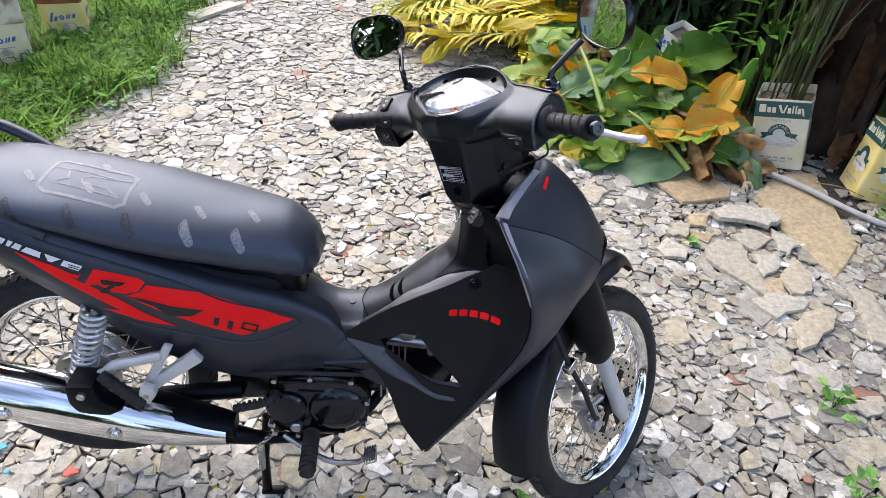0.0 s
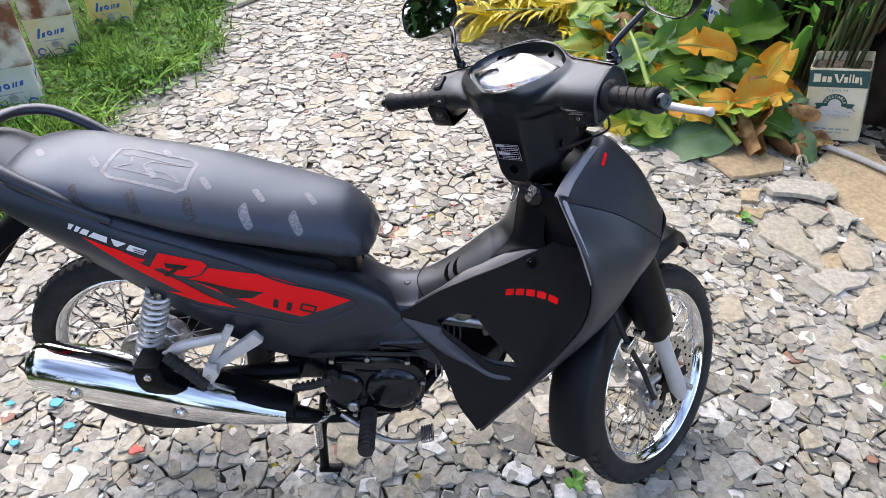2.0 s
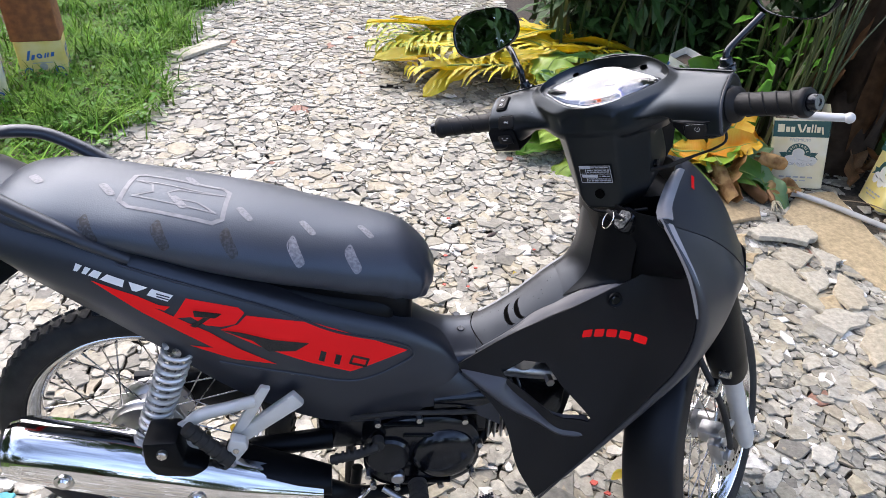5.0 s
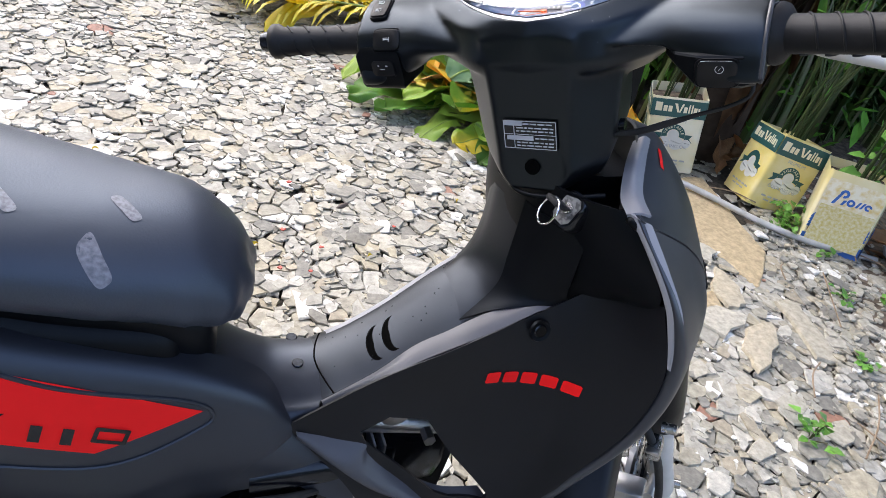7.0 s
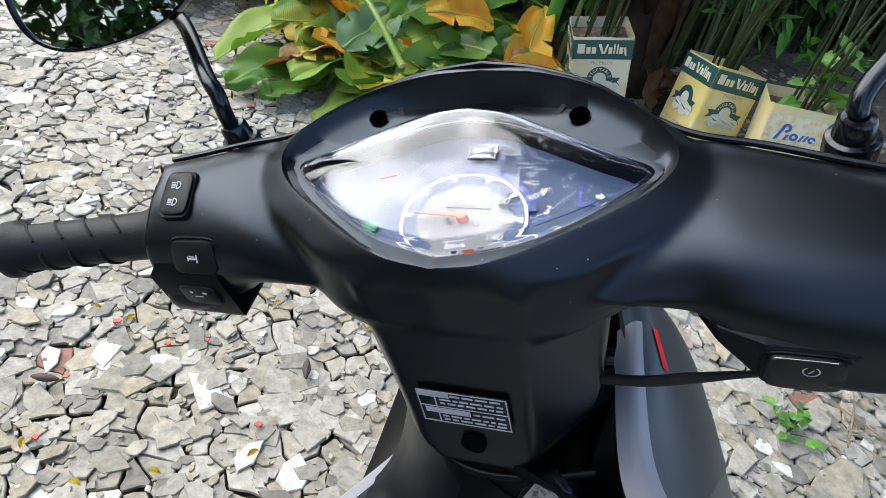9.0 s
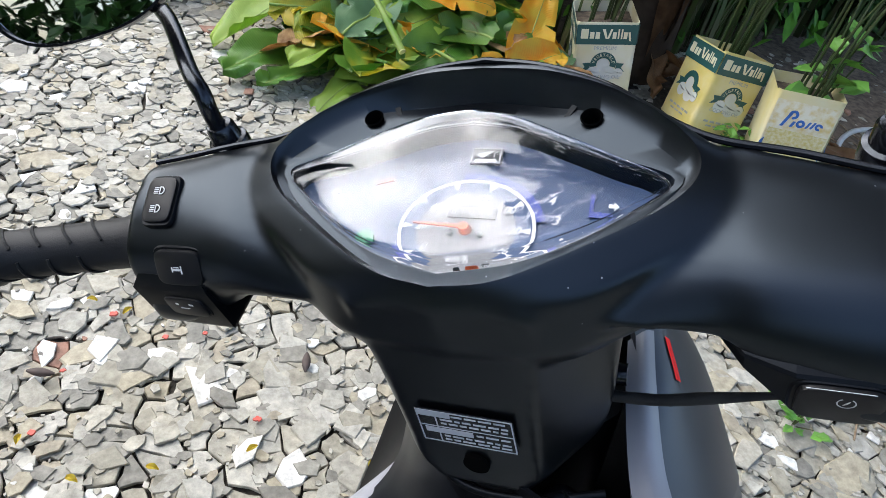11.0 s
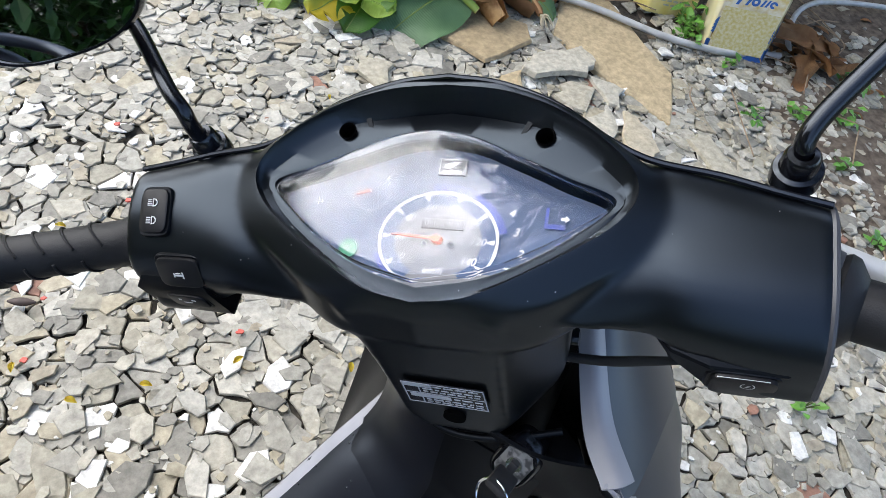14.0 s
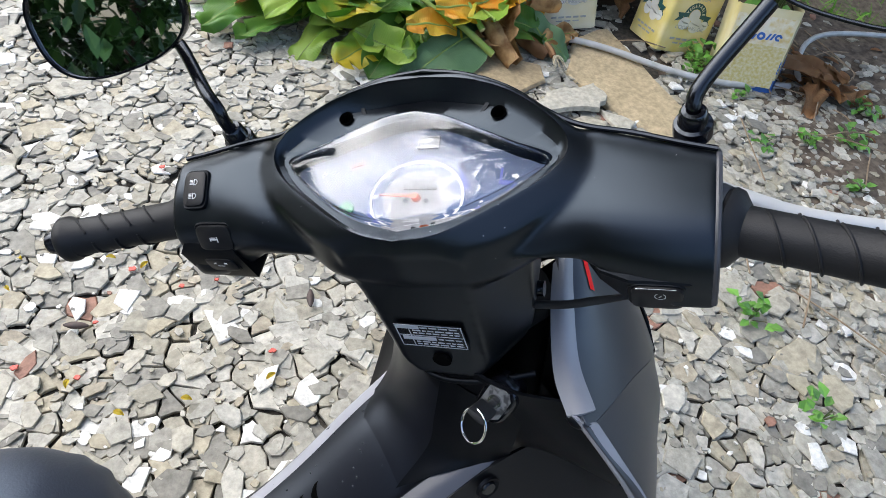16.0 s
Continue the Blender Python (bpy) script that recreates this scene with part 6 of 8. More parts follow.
# ---- ground, chips, flagstones ----
def stone_material(name, ramp, rough, island):
    m = bpy.data.materials.new(name)
    m.use_nodes = True
    n, l = m.node_tree.nodes, m.node_tree.links
    b = n["Principled BSDF"]
    src = n.new("ShaderNodeNewGeometry").outputs["Random Per Island"] if island else n.new("ShaderNodeObjectInfo").outputs["Random"]
    cr = n.new("ShaderNodeValToRGB")
    cr.color_ramp.interpolation = "CONSTANT"
    while len(cr.color_ramp.elements) < len(ramp):
        cr.color_ramp.elements.new(0.5)
    for e, (p, c) in zip(cr.color_ramp.elements, ramp):
        e.position, e.color = p, (*c, 1)
    l.new(src, cr.inputs[0])
    tc = n.new("ShaderNodeTexCoord")
    geo = n.new("ShaderNodeNewGeometry")
    t1 = n.new("ShaderNodeTexNoise")
    t1.inputs["Scale"].default_value, t1.inputs["Detail"].default_value, t1.inputs["Roughness"].default_value = 48, 9, 0.65
    l.new(geo.outputs["Position"], t1.inputs["Vector"])
    mr = n.new("ShaderNodeMapRange")
    mr.inputs[1].default_value, mr.inputs[2].default_value, mr.inputs[3].default_value, mr.inputs[4].default_value = 0.32, 0.68, 0.68, 1.26
    l.new(t1.outputs[0], mr.inputs[0])
    hsv = n.new("ShaderNodeHueSaturation")
    l.new(cr.outputs[0], hsv.inputs["Color"])
    l.new(mr.outputs[0], hsv.inputs["Value"])
    # rusty damp stains
    t3 = n.new("ShaderNodeTexNoise")
    t3.inputs["Scale"].default_value, t3.inputs["Detail"].default_value = 3.2, 6
    l.new(geo.outputs["Position"], t3.inputs["Vector"])
    m3 = n.new("ShaderNodeMapRange")
    m3.inputs[1].default_value, m3.inputs[2].default_value, m3.inputs[3].default_value, m3.inputs[4].default_value = 0.55, 0.75, 0.0, 0.35
    l.new(t3.outputs[0], m3.inputs[0])
    mx = n.new("ShaderNodeMix")
    mx.data_type, mx.blend_type = "RGBA", "MULTIPLY"
    l.new(m3.outputs[0], mx.inputs["Factor"])
    l.new(hsv.outputs[0], mx.inputs[6])
    mx.inputs[7].default_value = (0.95, 0.87, 0.7, 1)
    l.new(mx.outputs[2], b.inputs["Base Color"])
    b.inputs["Roughness"].default_value = rough
    b.inputs["Specular IOR Level"].default_value = 0.35
    t2 = n.new("ShaderNodeTexNoise")
    t2.inputs["Scale"].default_value, t2.inputs["Detail"].default_value = 150, 5
    l.new(geo.outputs["Position"], t2.inputs["Vector"])
    bp = n.new("ShaderNodeBump")
    bp.inputs["Strength"].default_value, bp.inputs["Distance"].default_value = 0.55, 0.003
    l.new(t2.outputs[0], bp.inputs["Height"])
    l.new(bp.outputs[0], b.inputs["Normal"])
    return m


SLATE = [(0.0, (0.324, 0.307, 0.258)), (0.12, (0.389, 0.369, 0.311)), (0.26, (0.258, 0.244, 0.205)), (0.38, (0.426, 0.396, 0.321)), (0.52, (0.340, 0.314, 0.245)), (0.62, (0.216, 0.204, 0.172)), (0.68, (0.397, 0.352, 0.256)), (0.77, (0.464, 0.442, 0.380)), (0.86, (0.505, 0.478, 0.406)), (0.915, (0.74, 0.72, 0.665)), (0.968, (0.355, 0.310, 0.229)), (0.994, (0.309, 0.165, 0.115))]
CHIP = stone_material("slate_chips", SLATE, 0.62, True)
CHIP_ONE = stone_material("slate_chip_piece", SLATE, 0.62, False)
FLAG = stone_material("tan_flagstone", [(0.0, (0.47, 0.37, 0.225)), (0.3, (0.48, 0.4, 0.275)), (0.5, (0.4, 0.305, 0.18)), (0.75, (0.47, 0.41, 0.3))], 0.6, False)
GRIT = material("dark_grit", (0.03, 0.026, 0.02), 0.9, 0, (0.085, 0.072, 0.055), 60, 0.8, 160)
SOIL = material("dark_garden_soil", (0.06, 0.043, 0.03), 0.95, 0, (0.165, 0.128, 0.092), 34, 1.0, 120)

bm = bmesh.new()
bmesh.ops.create_grid(bm, x_segments=90, y_segments=90, size=60)
for v in bm.verts:
    v.co.z = -0.014 + 0.03 * noise.noise(v.co * 0.15) * min(1.0, max(0.0, (v.co.length - 6) / 10))
ground = single("ground", bm, GRIT, "dark gritty ground under the slate chips", "ground", kind="structure")

rng = random.Random(11)


def chip_shape(r, rng):
    n = rng.choice((4, 5, 5, 6, 6, 7))
    a0 = rng.uniform(0, 6.28)
    el, ea = rng.uniform(0.5, 1.0), rng.uniform(0, 3.14)
    out = []
    for k in range(n):
        a = a0 + 2 * math.pi * (k + rng.uniform(-0.28, 0.28)) / n
        q = r * rng.uniform(0.7, 1.18)
        x, y = q * math.cos(a), q * math.sin(a) * el
        out.append((x * math.cos(ea) - y * math.sin(ea), x * math.sin(ea) + y * math.cos(ea)))
    return out


def chip_mesh(verts, faces, x, y, z, r, rng, thick):
    pts = chip_shape(r, rng)
    n = len(pts)
    tx, ty = rng.gauss(0, 0.055), rng.gauss(0, 0.055)
    b = len(verts)
    for px, py in pts:
        verts.append((x + px * 1.04, y + py * 1.04, z + px * tx + py * ty - thick))
    for px, py in pts:
        verts.append((x + px, y + py, z + px * tx + py * ty - 0.0015))
    for px, py in pts:
        verts.append((x + px * 0.96, y + py * 0.96, z + (px * tx + py * ty) * 0.96))
    faces.append(tuple(range(b + 2 * n, b + 3 * n)))
    for s in (0, n):
        for k in range(n):
            faces.append((b + s + k, b + s + (k + 1) % n, b + s + n + (k + 1) % n, b + s + n + k))


def grass_edge(y):
    return -1.86 + 0.1 * math.sin(y * 2.1) + 0.07 * math.sin(y * 5.3 + 1) - (0.03 * (y - 4) if y > 4 else 0)


def soil_edge(y):
    return 1.52 + 0.26 * max(-0.3, y - 1.9) + 0.05 * math.sin(y * 6)


def on_path(x, y):
    if x < grass_edge(y) - 0.25:
        return False
    if x > 1.62 and y > 2.8 and x > soil_edge(y) - 0.1:
        return rng.random() < 0.06
    if x > soil_edge(y) + 0.3 and y < 3.2:
        return rng.random() < 0.16
    if y > 3.0 and x > 0.35 + 1.2 * max(0, (3.9 - y)) and y < 9:
        return rng.random() < 0.3 and y < 3.6
    return True


def cells(x0, y0, x1, y1, step, drop, rng):
    """Close-fitting irregular stones: cells round scattered seeds, cut by the halfway lines to their neighbours."""
    nx, ny = int((x1 - x0) / step) + 3, int((y1 - y0) / step) + 3
    grid = {}
    for i in range(-1, nx):
        for j in range(-1, ny):
            if rng.random() > drop:
                grid[(i, j)] = (x0 + (i + rng.uniform(0.02, 0.98)) * step, y0 + (j + rng.uniform(0.02, 0.98)) * step)
    for (i, j), (px, py) in grid.items():
        if not (x0 <= px <= x1 and y0 <= py <= y1):
            continue
        R = 2.2 * step
        poly = [(px - R, py - R), (px + R, py - R), (px + R, py + R), (px - R, py + R)]
        for di in range(-3, 4):
            for dj in range(-3, 4):
                q = grid.get((i + di, j + dj))
                if q is None or (di == 0 and dj == 0):
                    continue
                nx_, ny_ = q[0] - px, q[1] - py
                lim = 0.5 * (nx_ * (q[0] + px) + ny_ * (q[1] + py))
                if lim - (nx_ * px + ny_ * py) > R * 1.5 * math.hypot(nx_, ny_):
                    continue
                out = []
                for k in range(len(poly)):
                    a, b = poly[k], poly[(k + 1) % len(poly)]
                    da, db = nx_ * a[0] + ny_ * a[1] - lim, nx_ * b[0] + ny_ * b[1] - lim
                    if da <= 0:
                        out.append(a)
                    if (da < 0) != (db < 0) and da != db:
                        t = da / (da - db)
                        out.append((a[0] + (b[0] - a[0]) * t, a[1] + (b[1] - a[1]) * t))
                poly = out
                if len(poly) < 3:
                    break
            if len(poly) < 3:
                break
        if len(poly) >= 3:
            yield px, py, poly


def cell_mesh(verts, faces, poly, z, rng, gap, thick=0.007):
    cx, cy = sum(p[0] for p in poly) / len(poly), sum(p[1] for p in poly) / len(poly)
    pts = []
    for k, p in enumerate(poly):
        q = poly[(k + 1) % len(poly)]
        if math.hypot(p[0] - q[0], p[1] - q[1]) > 0.005:
            pts.append((p[0] - cx, p[1] - cy))
    if len(pts) < 3:
        return
    size = sum(math.hypot(*p) for p in pts) / len(pts)
    k0 = max(0.5, 1 - gap / size) * rng.uniform(0.93, 1.06)
    jt = 0.07 * size
    rough = []
    for k, (ax, ay) in enumerate(pts):
        bx, by = pts[(k + 1) % len(pts)]
        rough.append((ax, ay))
        ln = math.hypot(bx - ax, by - ay)
        if ln > 0.02:
            t, j = rng.uniform(0.35, 0.65), rng.uniform(-0.09, 0.05) * ln
            rough.append((ax + (bx - ax) * t - (by - ay) / ln * -j, ay + (by - ay) * t + (bx - ax) / ln * -j))
    pts = rough
    pts = [(a * k0 + rng.uniform(-jt, jt), b * k0 + rng.uniform(-jt, jt)) for a, b in pts]
    tx, ty = rng.gauss(0, 0.04), rng.gauss(0, 0.04)
    n, b = len(pts), len(verts)
    for px, py in pts:
        verts.append((cx + px * 1.03, cy + py * 1.03, z + px * tx + py * ty - thick))
    for px, py in pts:
        verts.append((cx + px, cy + py, z + px * tx + py * ty - 0.0012))
    for px, py in pts:
        verts.append((cx + px * 0.96, cy + py * 0.96, z + (px * tx + py * ty) * 0.96))
    faces.append(tuple(range(b + 2 * n, b + 3 * n)))
    for s in (0, n):
        for k in range(n):
            faces.append((b + s + k, b + s + (k + 1) % n, b + s + n + (k + 1) % n, b + s + n + k))


verts, faces = [], []
zones = (((-1.95, 0.1, 2.3, 2.7), 0.047, 0.34, 0.0032), ((-2.2, 2.7, 2.4, 4.2), 0.047, 0.34, 0.0032), ((-2.3, 4.2, 1.2, 6.4), 0.052, 0.3, 0.0034), ((-2.9, 6.4, 1.6, 10.0), 0.075, 0.25, 0.005), ((-2.1, -4.5, 2.3, 0.1), 0.06, 0.3, 0.005))
for (x0, y0, x1, y1), step, drop, gap in zones:
    for x, y, poly in cells(x0, y0, x1, y1, step, drop, rng):
        if on_path(x, y):
            cell_mesh(verts, faces, poly, rng.uniform(-0.003, 0.005), rng, gap)
# loose chips on top, and splinters between
for (x0, y0, x1, y1), count, k in (((-1.9, 0.1, 2.3, 2.7), 7000, 1.1), ((-2.1, 2.7, 2.3, 4.2), 4600, 1.1), ((-2.2, 4.2, 1.2, 6.4), 3400, 1.1), ((-2.6, 6.4, 1.6, 10.0), 1400, 1.3)):
    for _ in range(count):
        x, y = rng.uniform(x0, x1), rng.uniform(y0, y1)
        if on_path(x, y):
            chip_mesh(verts, faces, x, y, rng.uniform(0.004, 0.009), min(0.05, rng.lognormvariate(math.log(0.019), 0.45)) * k, rng, 0.0035)
for _ in range(380):
    x, y = rng.uniform(-1.8, 1.6), rng.uniform(0.2, 4.2)
    if on_path(x, y):
        chip_mesh(verts, faces, x, y, rng.uniform(0.007, 0.011), min(0.085, rng.lognormvariate(math.log(0.046), 0.22)), rng, 0.005)
for _ in range(9000):
    x, y = rng.uniform(-1.9, 2.4), rng.uniform(0.3, 4.0)
    if on_path(x, y):
        chip_mesh(verts, faces, x, y, rng.uniform(0.004, 0.009), rng.uniform(0.004, 0.011), rng, 0.004)
me = bpy.data.meshes.new("slate_chips")
me.from_pydata(verts, [], faces)
me.materials.append(CHIP)
tagged(new("slate_chips", me), "loose grey and white slate chips covering the yard", "stone chips", kind="stuff")

# the chips beside the motorcycle, one by one
kinds = []
for k in range(12):
    v, f = [], []
    chip_mesh(v, f, 0, 0, 0, 0.034 + 0.004 * (k % 5), rng, 0.005)
    me = bpy.data.meshes.new("slate_chip")
    me.from_pydata(v, [], f)
    me.materials.append(CHIP_ONE)
    kinds.append(me)
for k in range(160):
    o = new("slate_chip", kinds[k % 12])
    o.parent = ground
    x, y = rng.uniform(-0.7, 1.5), rng.uniform(1.0, 2.6)
    s = rng.uniform(0.7, 1.25)
    o.matrix_basis = pose(x, y, rng.uniform(0.008, 0.012), rng.uniform(-3, 3), rng.uniform(-3, 3), rng.uniform(0, 360)) @ Matrix.Diagonal((s, s, 1, 1))

# flagstones
GREYFLAG = stone_material("grey_flagstone", [(0.0, (0.43, 0.39, 0.3)), (0.35, (0.48, 0.445, 0.36)), (0.7, (0.4, 0.345, 0.245))], 0.6, False)
grey_flags = [([(1.04, 2.5), (1.11, 2.55), (1.18, 2.54), (1.2, 2.25), (1.18, 2.22), (1.01, 2.41)], 0.02, 0.014), ([(1.09, 2.71), (1.16, 2.77), (1.37, 2.78), (1.38, 2.7), (1.31, 2.64), (1.12, 2.67)], 0.042, 0.02),
              ([(1.15, 2.59), (1.24, 2.64), (1.32, 2.59), (1.22, 2.49)], 0.018, 0.012), ([(1.33, 2.66), (1.42, 2.56), (1.35, 2.48), (1.325, 2.51)], 0.02, 0.012), ([(1.2, 2.465), (1.31, 2.5), (1.29, 2.4), (1.21, 2.33)], 0.018, 0.012)]
small_flags = [([(1.16, 2.21), (1.27, 2.2), (1.18, 2.11)], 0.017, 0.012), ([(0.55, 2.82), (0.58, 2.89), (0.68, 2.83), (0.61, 2.72)], 0.018, 0.012), ([(0.91, 2.63), (0.96, 2.66), (0.99, 2.62), (0.96, 2.54), (0.89, 2.56)], 0.018, 0.012),
               ([(0.82, 2.45), (0.88, 2.53), (0.94, 2.48), (0.93, 2.4), (0.85, 2.4)], 0.018, 0.012), ([(1.12, 2.19), (1.24, 2.25), (1.34, 2.21), (1.19, 2.1)], 0.02, 0.012), ([(1.51, 2.3), (1.6, 2.3), (1.57, 2.01), (1.49, 2.03)], 0.02, 0.012)]
edge_flags = [([(-1.89, 3.89), (-1.79, 4.05), (-1.75, 3.98), (-1.75, 3.82)], 0.03, 0.018), ([(-2.03, 3.82), (-1.99, 3.93), (-1.8, 3.83), (-1.81, 3.76)], 0.022, 0.02), ([(-2.0, 3.7), (-1.92, 3.73), (-1.88, 3.67), (-1.94, 3.61)], 0.02, 0.02), ([(-1.9, 4.5), (-1.7, 4.8), (-1.6, 4.75), (-1.78, 4.42)], 0.03, 0.02)]
tan_flags = [([(1.33, 2.9), (1.5, 3.12), (1.68, 3.16), (1.67, 2.6), (1.5, 2.38), (1.43, 2.55)], 0.012, 0.02), ([(0.85, 3.0), (0.99, 2.79), (1.21, 2.86), (1.24, 2.95), (1.1, 3.1), (0.92, 3.1)], 0.024, 0.014),
             ([(1.01, 2.71), (1.1, 2.725), (1.06, 2.63), (0.99, 2.63)], 0.018, 0.012), ([(0.98, 2.6), (1.09, 2.58), (1.04, 2.51), (0.98, 2.53)], 0.017, 0.012), ([(1.36, 2.47), (1.4, 2.36), (1.37, 2.27), (1.29, 2.25), (1.28, 2.35)], 0.019, 0.012), ([(1.23, 2.06), (1.3, 2.15), (1.42, 2.19), (1.38, 2.08), (1.23, 1.96)], 0.019, 0.013), ([(1.19, 2.3), (1.27, 2.33), (1.27, 2.24), (1.19, 2.23)], 0.016, 0.012)]
bed = tagged(new("pavement"), "loose tan and grey flagstones at the edge of the yard", "flagstones", kind="structure")
for poly, z, th, stone in [(*f, GREYFLAG) for f in grey_flags + small_flags + edge_flags] + [(*f, FLAG) for f in tan_flags]:
    pts = []
    for (ax, ay), (bx, by) in zip(poly, poly[1:] + poly[:1]):
        for t in (0.0, 0.33, 0.66):
            j = 0 if t == 0 else 0.012
            pts.append((ax + (bx - ax) * t + rng.uniform(-j, j), ay + (by - ay) * t + rng.uniform(-j, j)))
    cx, cy = sum(p[0] for p in pts) / len(pts), sum(p[1] for p in pts) / len(pts)
    bm = bmesh.new()
    rows = [[Vector((cx + (x - cx) * k, cy + (y - cy) * k, zz + 0.0018 * noise.noise(Vector((x * 9, y * 9, k * 3))))) for x, y in pts] for k, zz in ((1.02, z - th), (1.0, z - 0.004), (0.975, z), (0.6, z + 0.002), (0.25, z + 0.001))]
    vs = grid_faces(bm, rows, close_v=True)
    bm.faces.new(vs[-1])
    part("flagstone", bm, stone, bed, "", None, False)

# soil at the planters
bm = bmesh.new()
rows = []
for j in range(60):
    y = -5.0 + 0.23 * j
    row = []
    for i in range(40):
        t = i / 39
        x = soil_edge(min(y, 3.4)) + 0.02 + t * 5.0
        h = -0.013 + 0.03 * min(1, t * 14) + 0.02 * noise.noise(Vector((x * 4, y * 4, 0))) * min(1, t * 10)
        row.append((x, y, h))
    rows.append(row)
grid_faces(bm, rows)
single("soil_bed", bm, SOIL, "dark damp garden soil with gravel", "soil", kind="structure")
verts, faces = [], []
for _ in range(6000):
    y = rng.uniform(0.4, 3.6)
    x = soil_edge(y) + abs(rng.gauss(0, 0.55)) + 0.02
    if rng.random() < (0.7 if y > 2.7 else 0.15):
        continue
    chip_mesh(verts, faces, x, y, 0.018 + rng.uniform(-0.006, 0.008), min(0.06, rng.lognormvariate(math.log(0.016), 0.5)), rng, 0.007)
behind = random.Random(77)
for _ in range(3500):
    y = behind.uniform(-3.5, 0.4)
    chip_mesh(verts, faces, soil_edge(y) + abs(behind.gauss(0, 0.55)) + 0.02, y, 0.018 + behind.uniform(-0.006, 0.008), min(0.06, behind.lognormvariate(math.log(0.016), 0.5)), behind, 0.007)
me = bpy.data.meshes.new("soil_gravel")
me.from_pydata(verts, [], faces)
me.materials.append(CHIP)
tagged(new("soil_gravel", me), "small stones scattered over the soil", "gravel", kind="stuff")
# paint splashes and pods on the stones
PAINTBLUE = material("dried_blue_paint", (0.03, 0.33, 0.42), 0.5)
PAINTRED = material("dried_red_paint", (0.6, 0.09, 0.06), 0.5)
POD = material("dark_seed_pod", (0.05, 0.035, 0.03), 0.6, 0, (0.09, 0.06, 0.05), 40)


def splash(x, y, r, mat, label):
    bm = bmesh.new()
    n = 14
    ph = rng.uniform(0, 6)
    pts = [(x + r * math.cos(2 * math.pi * k / n) * (0.7 + 0.4 * noise.noise(Vector((k * 0.9, ph, 0)))), y + 0.75 * r * math.sin(2 * math.pi * k / n) * (0.7 + 0.5 * noise.noise(Vector((k * 0.8, 0, ph))))) for k in range(n)]
    rows = [[Vector((px, py, 0.0155)) for px, py in pts], [Vector((x + (px - x) * 0.9, y + (py - y) * 0.9, 0.0185)) for px, py in pts]]
    vs = grid_faces(bm, rows, close_v=True)
    bm.faces.new(vs[-1])
    single("paint_splash", bm, mat, label, "paint splash", group="paint splashes", smooth=False)


for x, y, r in ((-1.2, 1.36, 0.03), (-1.12, 1.29, 0.024), (-1.24, 1.22, 0.02), (-1.3, 1.14, 0.03), (-1.33, 1.34, 0.02), (-1.06, 1.22, 0.012)):
    splash(x, y, r, PAINTBLUE, "dried turquoise paint splash on slate chips")
for x, y, r in ((0.45, 2.17, 0.04), (0.22, 1.47, 0.016), (0.25, 1.44, 0.012), (0.0, 2.02, 0.012), (-0.27, 2.36, 0.014), (-0.9, 1.24, 0.03), (-0.15, 2.72, 0.012)):
    splash(x, y, r, PAINTRED, "dried red paint fleck on slate chips")


def pod(x, y, ln, a, label="dark brown seed pod lying on slate chips"):
    bm = loft([ring((t * ln, 0, 0.012), 0.010 * math.sin(math.pi * (0.08 + 0.84 * (t + 0.5))), 0.008 * math.sin(math.pi * (0.08 + 0.84 * (t + 0.5))), 10) for t in (-0.5, -0.4, -0.2, 0, 0.2, 0.4, 0.5)])
    single("seed_pod", bm, POD, label, "seed pod", pose(x, y, 0.012, 0, 0, a), "seed pods on the yard")


for x, y, ln, a in ((0.123, 2.138, 0.055, 75), (-0.404, 2.218, 0.055, -20), (-0.62, 2.55, 0.05, 10), (0.02, 2.6, 0.05, 40)):
    pod(x, y, ln, a)
YLEAF = material("fallen_yellow_leaf", (0.62, 0.42, 0.03), 0.55, 0, (0.5, 0.5, 0.06), 50)


def small_leaf(x, y, r, a, mat, label):
    bm = bmesh.new()
    rows = []
    for i in range(7):
        t = i / 6
        w = r * 0.45 * math.sin(math.pi * min(1, 0.06 + t * 0.94)) + 0.001
        rows.append([(t * 2 * r - r, -w, 0.004 + 0.006 * math.sin(t * 3)), (t * 2 * r - r, 0, 0.006 * math.sin(t * 3)), (t * 2 * r - r, w, 0.004 + 0.006 * math.sin(t * 3))])
    grid_faces(bm, rows)
    bmesh.ops.solidify(bm, geom=bm.faces[:], thickness=0.0008)
    single("fallen_leaf", bm, mat, label, "leaf", pose(x, y, 0.022, 0, 0, a), "fallen leaves on the yard")


for k in range(26):
    small_leaf(rng.uniform(-0.9, 0.6), rng.uniform(1.2, 2.8), rng.uniform(0.007, 0.013), rng.uniform(0, 360), YLEAF, "tiny yellow leaf bit on slate chips")
for k in range(12):
    splash(rng.uniform(-0.7, 0.3), rng.uniform(1.5, 2.7), rng.uniform(0.008, 0.014), PAINTRED, "dried red paint fleck on slate chips")
for x, y, r, a in ((0.29, 1.49, 0.028, 30), (0.2, 1.86, 0.012, 70), (-0.02, 1.95, 0.012, 20), (0.36, 1.76, 0.014, 120), (0.95, 2.5, 0.014, 0), (-0.5, 1.75, 0.016, 200), (0.5, 1.35, 0.016, 300), (-1.7, 2.7, 0.035, 20)):
    small_leaf(x, y, r, a, YLEAF, "small yellow leaf fallen on slate chips")


